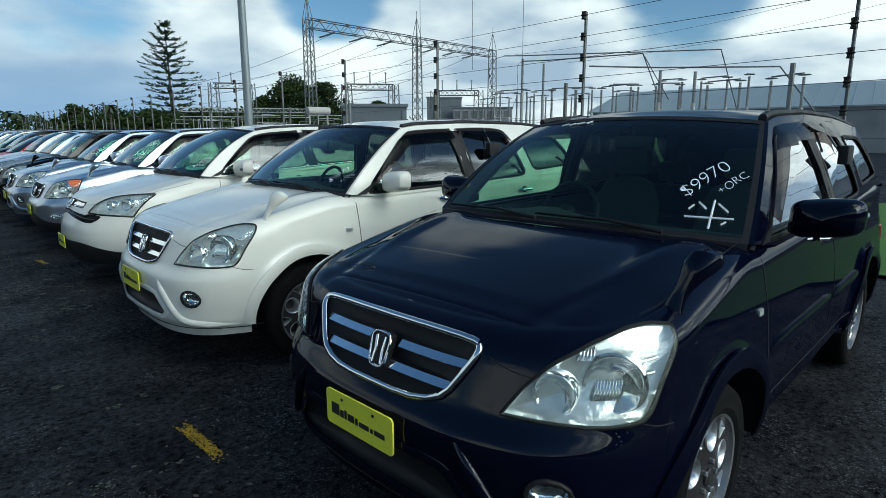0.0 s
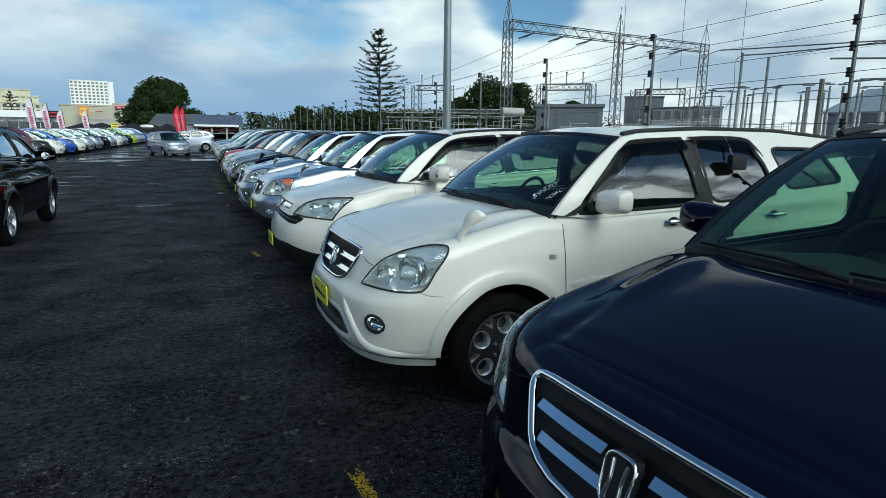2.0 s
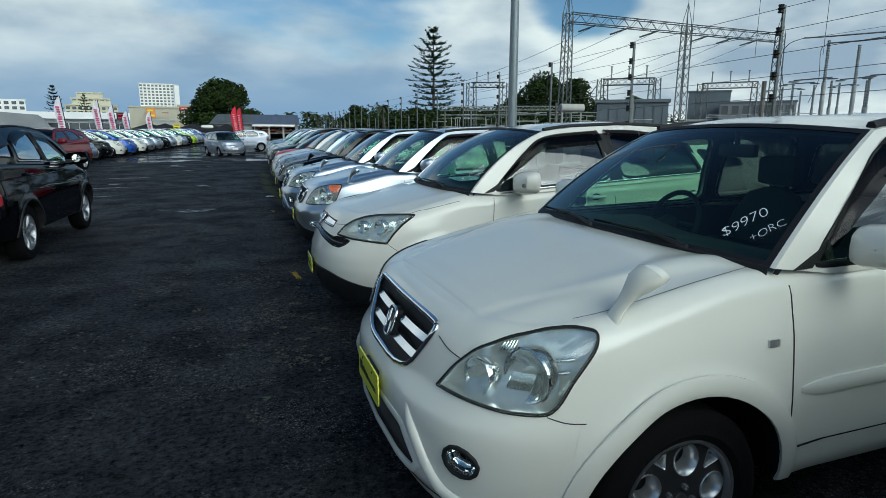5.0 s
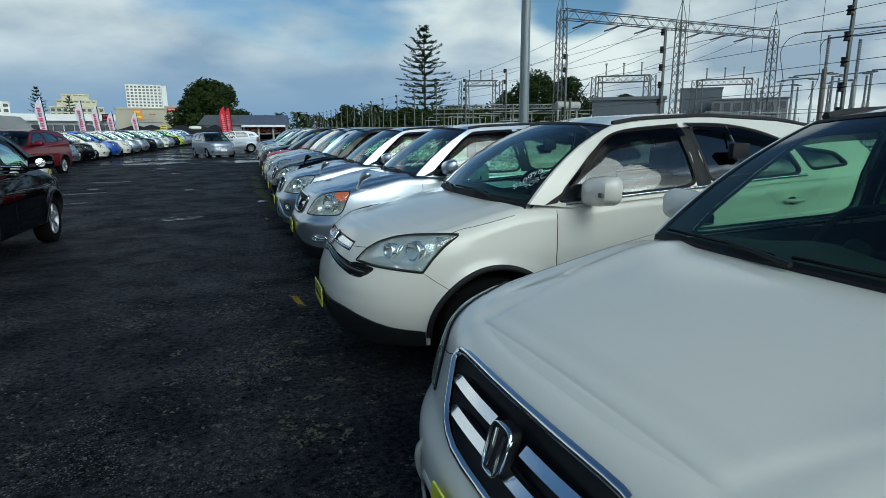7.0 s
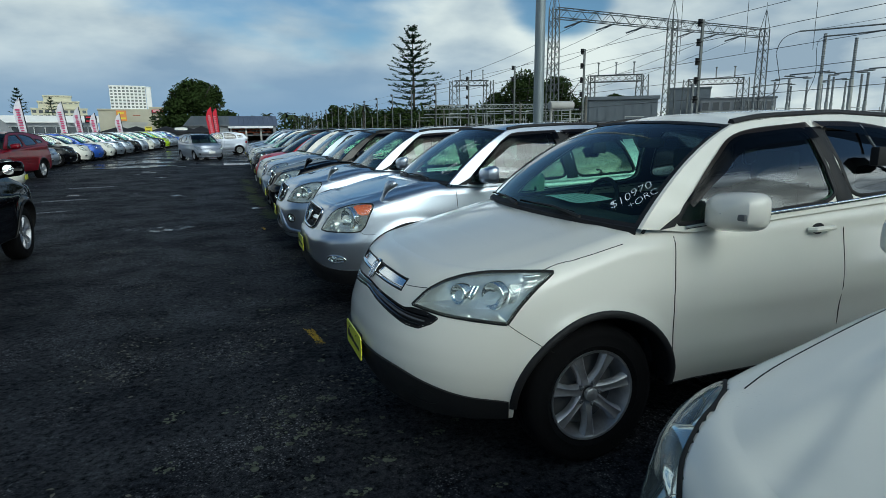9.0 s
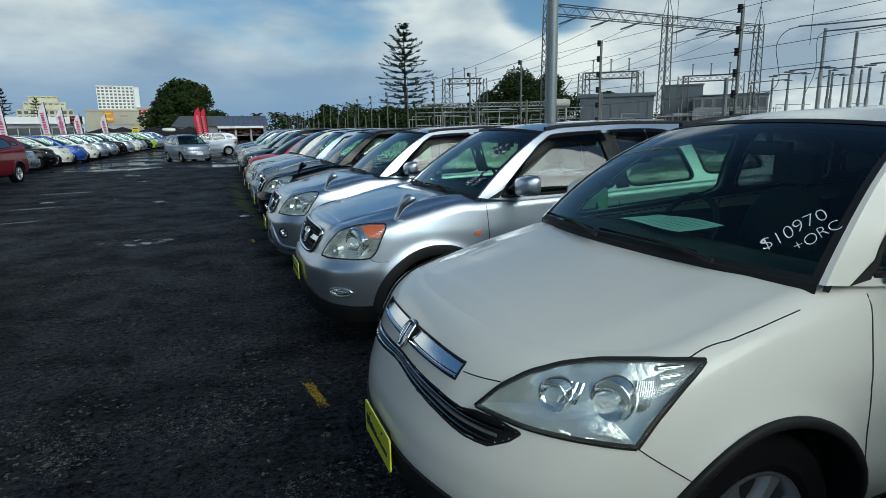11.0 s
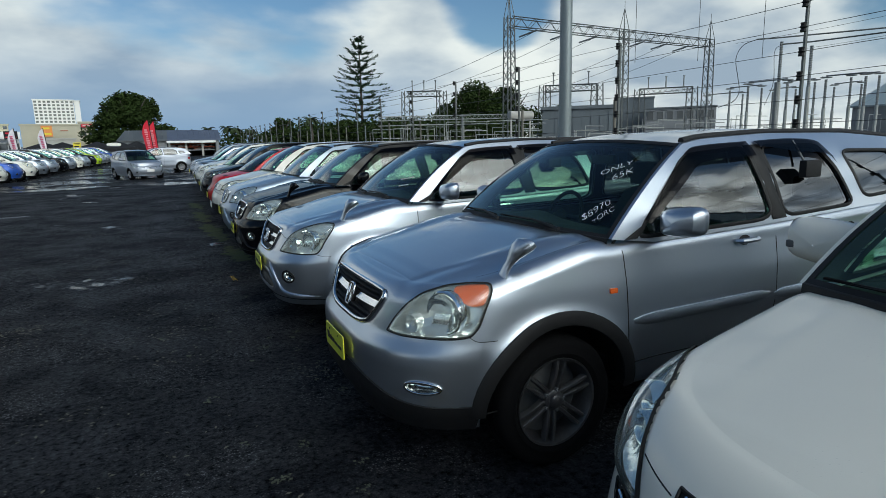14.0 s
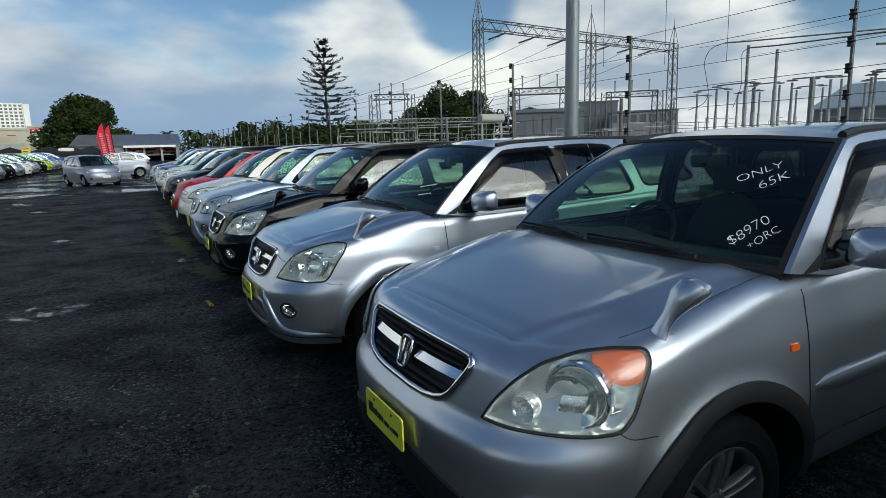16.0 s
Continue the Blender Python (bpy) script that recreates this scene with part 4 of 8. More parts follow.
def build_car(s, mat, name="parked_car", label="", plate=PLATE, detail=2, writing=(), strokes=(), paper=False, trim=None, group="parked car row"):
    """A whole car. detail 2: all parts; 1: a car that stays far off."""
    b = Body(s)
    c = Cabin(s, b)
    car = new(name)
    tagged(car, label, "car", group)
    us = spans(b, s, detail)
    lv = np.concatenate([np.linspace(0, 0.80, 56 if detail > 1 else 15), 1 - 0.2 * (1 - np.linspace(0, 1, 14 if detail > 1 else 10)[1:]) ** 1.8])
    bot, top = b.bottom(us), b.top(us)
    shell = Mesh()
    openings = [rounded(s[k], t) for k, t in (("grille", 2), ("intake", 1), ("slats", 1)) if k in s]
    fy, fz, fr = s["fog"]
    openings.append(np.array([(fy + fr * s.get("fog_wide", 1) * math.cos(t), fz + fr * math.sin(t)) for t in np.linspace(0, 6.28, 12, endpoint=False)]))
    lamp_edge = rounded(s["lamp"])
    for sg in (1, -1):
        g = []
        for f in lv:
            g.append(b.skin(sg * us, bot + (top - bot) * f))
        # bonnet and shelf, from the edge to the middle
        edge = g[-1]
        slack = [np.zeros(len(us))] * len(lv)
        for f in list(np.linspace(0.015, 0.48, 32 if detail > 1 else 5)) + [0.6, 0.8, 1.0]:
            row = edge.copy()
            row[:, 1] *= (1 - f)
            hz = b.hood(row[:, 0], row[:, 1])
            e0 = b.hood(edge[:, 0], edge[:, 1])
            row[:, 2] = edge[:, 2] + hz - e0
            ay = np.abs(row[:, 1])
            foot = s["a0"][0] - s["screen_bow"][0] * (1 - np.clip(ay / 0.82, 0, 1) ** 2.2) + 0.008
            past = (row[:, 0] > foot) & (row[:, 0] < s["d0"][0] - 0.05) & (ay < 0.80)
            slack.append(np.where(past, row[:, 0] - foot, 0.0))
            at = b.hood(foot, row[:, 1]) - b.hood(np.minimum(edge[:, 0], 1.3), edge[:, 1]) + b.top(np.minimum(us, b.u_at(1.3, 1.0)))
            row[:, 2] = np.where(past, at, row[:, 2])
            row[:, 0] = np.where(past, foot, row[:, 0])
            g.append(row)
        g = np.asarray(g)
        n, m = g.shape[:2]
        mid = (g[:-1, :-1] + g[1:, :-1] + g[:-1, 1:] + g[1:, 1:]) / 4
        keep = np.ones((n - 1, m - 1), bool)
        if detail > 1:
            um = np.broadcast_to((us[:-1] + us[1:]) / 2, keep.shape)
            wall = np.arange(n - 1)[:, None] < len(lv) - 1
            keep &= ~(inside(lamp_edge, um, mid[..., 2]) & wall)
            for q in openings:
                keep &= ~(inside(q, np.abs(mid[..., 1]), mid[..., 2]) & (mid[..., 0] < 0.6) & wall)
        # the cabin stays open
        slack = np.asarray(slack)
        keep &= np.maximum.reduce([slack[:-1, :-1], slack[1:, :-1], slack[:-1, 1:], slack[1:, 1:]]) < (0.03 if detail > 1 else 0.14)
        keep &= ~((np.arange(n - 1)[:, None] >= len(lv)) & (mid[..., 0] > s["a0"][0] + 0.05) & (mid[..., 0] < s["d0"][0] - 0.05) & (np.abs(mid[..., 1]) < 0.76))
        k0 = len(shell.v)
        shell.v += [tuple(p) for p in g.reshape(-1, 3)]
        for a, d in zip(*np.nonzero(keep)):
            q = (k0 + a * m + d, k0 + a * m + d + 1, k0 + (a + 1) * m + d + 1, k0 + (a + 1) * m + d)
            shell.f.append(q[::-1] if sg > 0 else q)
    skin_ob = shell.done("body", mat, car, angle=42)
    bm = bmesh.new()
    bm.from_mesh(skin_ob.data)
    bmesh.ops.remove_doubles(bm, verts=[v for v in bm.verts if abs(v.co.y) < 0.002], dist=0.0005)
    bm.to_mesh(skin_ob.data)
    bm.free()
    under = Mesh()
    for sg in (1, -1):
        lip = b.skin(sg * us, bot + 0.002)
        rows = [lip]
        for ins, dz in ((0.035, 0.004), (0.10, 0.01), (0.26, 0.01)):
            q = lip.copy()
            x, y = b.base(us, bot, ins)
            q[:, 0], q[:, 1] = x, -sg * y
            q[:, 2] += dz
            rows.append(q)
        under.sheet(np.asarray(rows))
    under.box((0.35, -0.60, 0.24), (s["length"] - 0.25, 0.60, 0.95), 0.02)
    under.done("underbody", PLASTIC, car)
    # glasshouse
    trim = trim or mat
    for nm, surf in (("near", c.flank), ("far", c.flank_far)):
        ta = np.linspace(0, 1, 14)
        ax, az = c.a_line(ta)
        rx = np.linspace(s["a1"][0], s["d1"][0], 16)[1:]
        outer = list(zip(ax, az)) + list(zip(rx, c.rail(rx))) + [s["d0"]] + [(x, float(soft_interp(x, s["bx"], s["bz"]) - 0.03)) for x in np.linspace(s["d0"][0], s["a0"][0], 12)[1:-1]]
        holes = [rounded(h, 1) for h in s["windows"]]
        holed(surf, outer, holes, "pillar_frame", mat, car)
        holed(surf, outer, holes, "pillar_lining", CABIN, car, out=-0.022)
        for i, h in enumerate(s["windows"]):
            patch(surf, h, "window_pane", WINDOW if i == 0 else TINTED if (s.get("privacy") and i > 0) else WINDOW, car, out=-0.012, rim=0, bulge=0.0, turns=1)
            e = rounded(h, 1)
            ribbon(surf, np.concatenate([e, e[:1]]), 0.022, "window_rubber", PLASTIC, car, out=0.002, height=0.004)
        if detail > 1:
            for p in s.get("pillars", []):
                patch(surf, p, "pillar_cover", PLASTIC, car, out=0.0075, rim=0.006, turns=0, rings=(1, 0.9, 0.5, 0.0))
            if "belt_chrome" in s:
                ribbon(surf, curve(s["belt_chrome"], 24), 0.020, "belt_strip", CHROME, car, out=0.004, height=0.007)
            for v in s.get("visors", []):
                q = np.asarray(v)
                up = curve(q, 22)
                lo = up.copy(); lo[:, 1] -= 0.085 * np.clip(np.linspace(0.35, 2.2, 22), 0.25, 1)
                lo[:, 0] += 0.01
                Mesh().sheet(np.asarray([surf(up[:, 0], up[:, 1], 0.006), surf((up[:, 0] + lo[:, 0]) / 2, (up[:, 1] + lo[:, 1]) / 2, 0.024), surf(lo[:, 0], lo[:, 1], 0.030)])).done("wind_deflector", SMOKED, car, "smoked wind deflector over the window")
    a = np.concatenate([-1 + 0.18 * np.linspace(0, 1, 5), np.linspace(-0.8, 0.8, 17), 1 - 0.18 * np.linspace(1, 0, 5)])
    g0 = 0.978
    tt = np.linspace(0, 1, 12)
    for sg in (1, -1):
        Mesh().sheet(np.asarray([c.screen(sg * (e + (1 - e) * f), tt) for f, e in ((0.0, g0), (0.4, g0), (0.8, g0), (1.0, g0))]), flip=sg < 0).done("windscreen_pillar", mat, car)
        Mesh().sheet(np.asarray([c.screen(sg * (e + (1 - e) * f), tt, -0.03) for f, e in ((0.0, g0), (0.4, g0), (0.8, g0), (1.0, g0))]), flip=sg < 0).done("pillar_lining", CABIN, car)
    ag = np.linspace(-g0, g0, 25)
    Mesh().sheet(np.asarray([c.screen(ag, t, -0.003) for t in np.linspace(0.0, 0.985, 14)])).done("windscreen", SCREEN, car)
    fr = Mesh()
    fr.sheet(np.asarray([c.screen(ag, t, -0.0005) for t in (0.0, 0.015, 0.03)]))
    fr.sheet(np.asarray([c.screen(ag, t, -0.0005) for t in (0.955, 0.98, 1.0)]))
    for sg in (1, -1):
        fr.sheet(np.asarray([c.screen(sg * f, tt, -0.0005) for f in (g0 - 0.030, g0 - 0.012, g0 + 0.004)]))
    fr.done("windscreen_border", PLASTIC, car)
    tr = np.concatenate([np.linspace(0, 0.15, 6), np.linspace(0.2, 1, 16)])
    Mesh().sheet(np.asarray([c.roof(a, t) for t in tr]), flip=False).done("roof", mat, car)
    Mesh().sheet(np.asarray([c.roof(a * 0.97, t) - np.array([0, 0, 0.04]) for t in tr])).done("roof_lining", GREY_PLASTIC, car)
    # tailgate: roof's end down to the tail
    end = c.roof(a, np.ones_like(a))
    x0, z0 = s["d0"]
    bz = np.array([float(soft_interp(x0, s["bx"], s["bz"]))])
    low = np.stack([np.full_like(a, x0 + 0.05) + 0.07 * (1 - np.abs(a) ** 2.5), -a * (-float(c.flank(x0, z0)[1])), np.full_like(a, z0 - 0.03)], -1)
    end2 = end + np.array([0.05, 0, -0.03]) * (1 - np.abs(a) ** 6)[:, None]
    tg = [end] + [end2 + (low - end2) * f for f in (0.02, 0.12, 0.25, 0.5, 0.75, 0.9, 1.0)]
    tail = Mesh().sheet(np.asarray(tg), flip=False).done("tailgate", mat, car)
    i0, i1 = 4, len(a) - 5
    rg = [(end2 + (low - end2) * f + np.array([0.006, 0, 0]))[i0:i1] for f in (0.13, 0.4, 0.7, 0.88)]
    Mesh().sheet(np.asarray(rg)).done("rear_window", TINTED, tail)
    # tall rear lamps on the tail's corners
    for sg in (1, -1):
        surf = lambda u, z, o=0.0: b.skin(sg * np.asarray(u), z, o)
        u0 = 1 + b.xr - b.D
        patch(surf, [(u0 + 0.14, 0.76), (u0 + 0.12, 0.90), (u0 + 0.40, 0.91), (u0 + 0.42, 0.76)], "tail_lamp", RED_LENS, car, out=0.006, rim=0.012, turns=1, label="red rear lamp")
    # wheels
    for i, x in enumerate(s["axles"]):
        for sg in (-1, 1):
            wheel(car, x, sg * s["track"], s, sg)
    for sg in (1, -1):
        headlamp(b, car, s, sg, detail > 1)
    grille(b, car, s)
    if plate:
        number_plate(b, car, s, plate, detail > 1)
    if "intake" in s:
        patch(b.front, s["intake"], "lower_intake", PLASTIC, car, out=-0.002, rim=0.01, bulge=-0.06, turns=1)
        if detail > 1:
            e = rounded(s["intake"], 1)
            ribbon(b.front, np.concatenate([e, e[:1]]), 0.030, "intake_frame", PLASTIC if s.get("dark_frame") else mat, car, out=0.001, height=0.006)
    if "apron" in s:
        patch(b.front, s["apron"], "bumper_apron", PLASTIC, car, out=0.006, rim=0.012, turns=1)
    for sg in (-1, 1):
        if "ridge" in s:
            q = curve(s["ridge"], 30)
            ribbon(b.front, q * np.array([sg, 1]), 0.045, "bumper_ridge", mat, car, out=0.0, height=0.018, taper=True)
        if "chin" in s and detail > 1:
            q = np.array([(u, s["chin"]) for u in np.linspace(0, 0.92, 30)])
            ribbon(lambda u, z, o=0.0: b.skin(sg * np.asarray(u), z, o), q, 0.006, "panel_gap", SEAM, car)
    if "slats" in s:
        lower = patch(b.front, s["slats"], "lower_grille", PLASTIC, car, out=-0.002, rim=0.01, bulge=-0.04, turns=1)
        e = rounded(s["slats"], 1)
        ribbon(b.front, np.concatenate([e, e[:1]]), 0.007, "frame", SEAM, lower, out=0.001, height=0.001)
        for f, end, sm in ((0.24, 0.585, CHROME), (0.50, 0.605, GREY_PLASTIC), (0.76, 0.62, CHROME)):
            yy = np.linspace(-end, end, 61)
            zt = np.interp(np.abs(yy), (0.0, 0.325, 0.47, 0.62), (0.797, 0.780, 0.766, 0.768))
            zl = np.interp(np.abs(yy), (0.0, 0.366, 0.51, 0.62), (0.762, 0.723, 0.698, 0.690))
            ribbon(b.front, np.stack([yy, soft_interp(yy, yy, zl + (zt - zl) * f, 0.05)], -1), 0.006, "slat", sm, lower, out=-0.006, height=0.009)
    if "apron_line" in s:
        q = curve(s["apron_line"], 26)
        ap = Mesh()
        for sg in (1, -1):
            zb = b.bottom(q[:, 0]) - 0.004
            rows = [b.skin(sg * q[:, 0], q[:, 1] + (zb - q[:, 1]) * f, 0.010 if f > 0 else -0.004) for f in (0, 0.02, 0.25, 0.5, 0.75, 1.0)]
            ap.sheet(np.asarray(rows), flip=sg > 0)
        ap.done("bumper_apron", PLASTIC, car, "dark grey lower bumper")
    for sg in (-1, 1):
        y, z, r = s["fog"]
        ring = [(sg * y + r * s.get("fog_wide", 1) * math.cos(t), z + r * math.sin(t)) for t in np.linspace(0, 2 * math.pi, 12, endpoint=False)]
        fog = patch(b.front, ring, "fog_lamp", REFLECTOR, car, out=-0.004, bulge=-0.04 if detail > 1 else 0.008, rim=0.015, turns=1)
        e = rounded(ring, 1)
        ribbon(b.front, np.concatenate([e, e[:1]]), 0.014, "ring", s.get("fog_ring", PLASTIC), fog, out=0.004, height=0.006)
        patch(b.front, ring, "lens", LENS, fog, out=0.006, bulge=0.004, rim=0, turns=1)
        mirror(c, car, s, sg, s.get("mirror_paint", mat))
    # trim and gaps on both flanks
    for sg in (1, -1):
        surf = lambda u, z, o=0.0: b.skin(sg * np.asarray(u), z, o)
        U = lambda x: x - b.D + 1
        for q in s["gaps"]:
            ribbon(surf, dense([(U(x), z) for x, z in q], 8), 0.005, "panel_gap", SEAM, car)
        for q in s.get("nose_gaps", []):
            ribbon(surf, curve(q, 24), 0.0028, "panel_gap", SEAM, car)
        if detail > 1:
            x, z = s["handle"]
            for k, hx in enumerate((x, x + 1.02)):
                h = Mesh()
                h.tube([b.skin(sg * U(hx - 0.085), z, 0.008), b.skin(sg * U(hx - 0.06), z + 0.002, 0.034), b.skin(sg * U(hx), z + 0.004, 0.042), b.skin(sg * U(hx + 0.07), z + 0.004, 0.036), b.skin(sg * U(hx + 0.09), z + 0.002, 0.008)], [0.012, 0.015, 0.016, 0.015, 0.012], 8)
                dh = h.done("door_handle", s.get("handle_mat", mat), car)
                # flat dark oval: shade of the hollow behind the handle, as colour
                patch(surf, [(U(hx) + 0.05 * math.cos(t), z + 0.03 * math.sin(t)) for t in np.linspace(0, 6.28, 10, endpoint=False)], "recess_shade", PLASTIC, dh, out=0.001, rim=0, turns=1)
            if "moulding" in s:
                z0, x0_, x1_ = s["moulding"]
                for (xa, xb) in ((x0_, 2.36), (2.40, x1_)):
                    ribbon(surf, dense([(U(xa), z0), (U(xb), z0 + 0.012)], 14), 0.062, "side_moulding", s.get("moulding_mat", mat), car, out=0.002, height=0.014, taper=0.09)
            if "side_lamp" in s:
                x, z, om = s["side_lamp"]
                patch(surf, [(U(x - 0.024), z - 0.013), (U(x + 0.024), z - 0.013), (U(x + 0.024), z + 0.013), (U(x - 0.024), z + 0.013)], "side_indicator", om, car, out=0.008, rim=0.012, turns=1)
        if "cladding" in s:
            for xc in s["axles"]:
                ring = [(b.u_at(xc - (s["arch"] + 0.012) * math.cos(t), 0.5), s["arch_z"] + (s["arch"] + 0.012) * math.sin(t)) for t in np.linspace(0.02, math.pi - 0.02, 30)]
                ribbon(surf, ring, s["cladding"], "arch_trim", mat if s.get("cladding_body") else PLASTIC, car, out=0.002, height=0.012)
    if detail > 1:
        if "wing_mirror" in s:
            fender_mirror(b, car, s, mat)
        # bonnet gap
        for sg in (1, -1) if "hood_gap" in s else ():
            q = curve(s["hood_gap"], 26)
            z = b.hood(q[:, 0], q[:, 1]) + 0.0015
            P = np.stack([q[:, 0], -sg * q[:, 1], z], -1)
            Mesh().sheet(np.asarray([P + np.array([0, 0.002, 0]), P - np.array([0, 0.002, 0])])).done("panel_gap", SEAM, car)
        # wipers and scuttle
        sc = Mesh().sheet(np.asarray([c.screen(ag, 0.0, 0.0) + np.array([dx, 0, dz]) for dx, dz in ((0.03, 0.0), (0.004, 0.004), (-0.006, 0.0), (-0.010, -0.03))]))
        sc.done("scuttle", PLASTIC, car)
        for a0, a1, t1 in ((0.62, -0.05, 0.035), (-0.10, -0.80, 0.035)):
            p0, p1 = Vector(c.screen(a0, 0.012, 0.012)), Vector(c.screen(a1, t1, 0.012))
            pm = Vector(c.screen((a0 + a1) / 2, t1 + 0.002, 0.012))
            w = Mesh().tube([p0 + Vector((-0.03, 0, 0)), pm + Vector((0, 0, 0.004)), p1], [0.010, 0.007, 0.005], 6).done("wiper", PLASTIC, car)
            Mesh().tube([Vector(c.screen(a0 - 0.12, 0.03, 0.006)), pm, p1 + (p1 - pm) * 0.25], 0.006, 5).done("wiper_blade", RUBBER, w)
        cabin_inside(car, s)
        handwriting(c, car, writing)
        scrawl(c, car, strokes)
        if paper:
            dash_paper(car, s)
        x0 = s["windows"][1][0][0] + 0.17
        q0, q1, q2 = c.flank(x0, 1.40, 0.045), c.flank(x0 + 0.09, 1.47, 0.03), c.flank(x0 + 0.10, 1.60, 0.012)
        box = Mesh().box((x0, q0[1] - 0.03, 1.375), (x0 + 0.15, q0[1] + 0.02, 1.48), 0.010).done("hanging_box", PLASTIC, car, "black lock box hung over the rear door window")
        Mesh().tube([q1, c.flank(x0 + 0.095, 1.54, 0.02), q2], 0.007, 8).done("strap", GREY_PLASTIC, box)
    if detail == 1:
        # dim seats and dashboard of a car that stays far off
        x0 = s["a0"][0]
        Mesh().box((x0 + 0.1, -0.66, 0.5), (x0 + 0.45, 0.66, s["a0"][1] - 0.06), 0.03).done("dashboard", CABIN, car)
        for xx in (1.2, 2.1):
            for y in (-0.34, 0.34):
                Mesh().box((x0 + xx, y - 0.24, 0.5), (x0 + xx + 0.16, y + 0.24, s["a0"][1] + 0.24), 0.05).done("seat", SEAT, car)
    if s.get("roof_rails"):
        for sg in (-1, 1):
            xs = np.linspace(s["a1"][0] + 0.12, s["d1"][0] - 0.12, 22)
            zz = c.rail(xs)
            e = c.flank(xs, zz)
            top = np.clip(np.minimum(np.arange(22), np.arange(21, -1, -1)) / 2.0, 0, 1)
            Mesh().tube([(x, sg * (-q[1] - 0.035), z + 0.012 + 0.032 * k) for x, q, z, k in zip(xs, e, zz, top)], 0.016, 8).done("roof_rail", PLASTIC, car)
    else:
        for sg in (-1, 1):
            xs = np.linspace(s["a1"][0] + 0.02, s["d1"][0], 22)
            zz = c.rail(xs)
            e = c.flank(xs, zz)
            Mesh().tube([(x, sg * (-q[1] - 0.03), z + 0.012) for x, q, z in zip(xs, e, zz)], 0.020, 6).done("roof_moulding", PLASTIC, car)
    return car


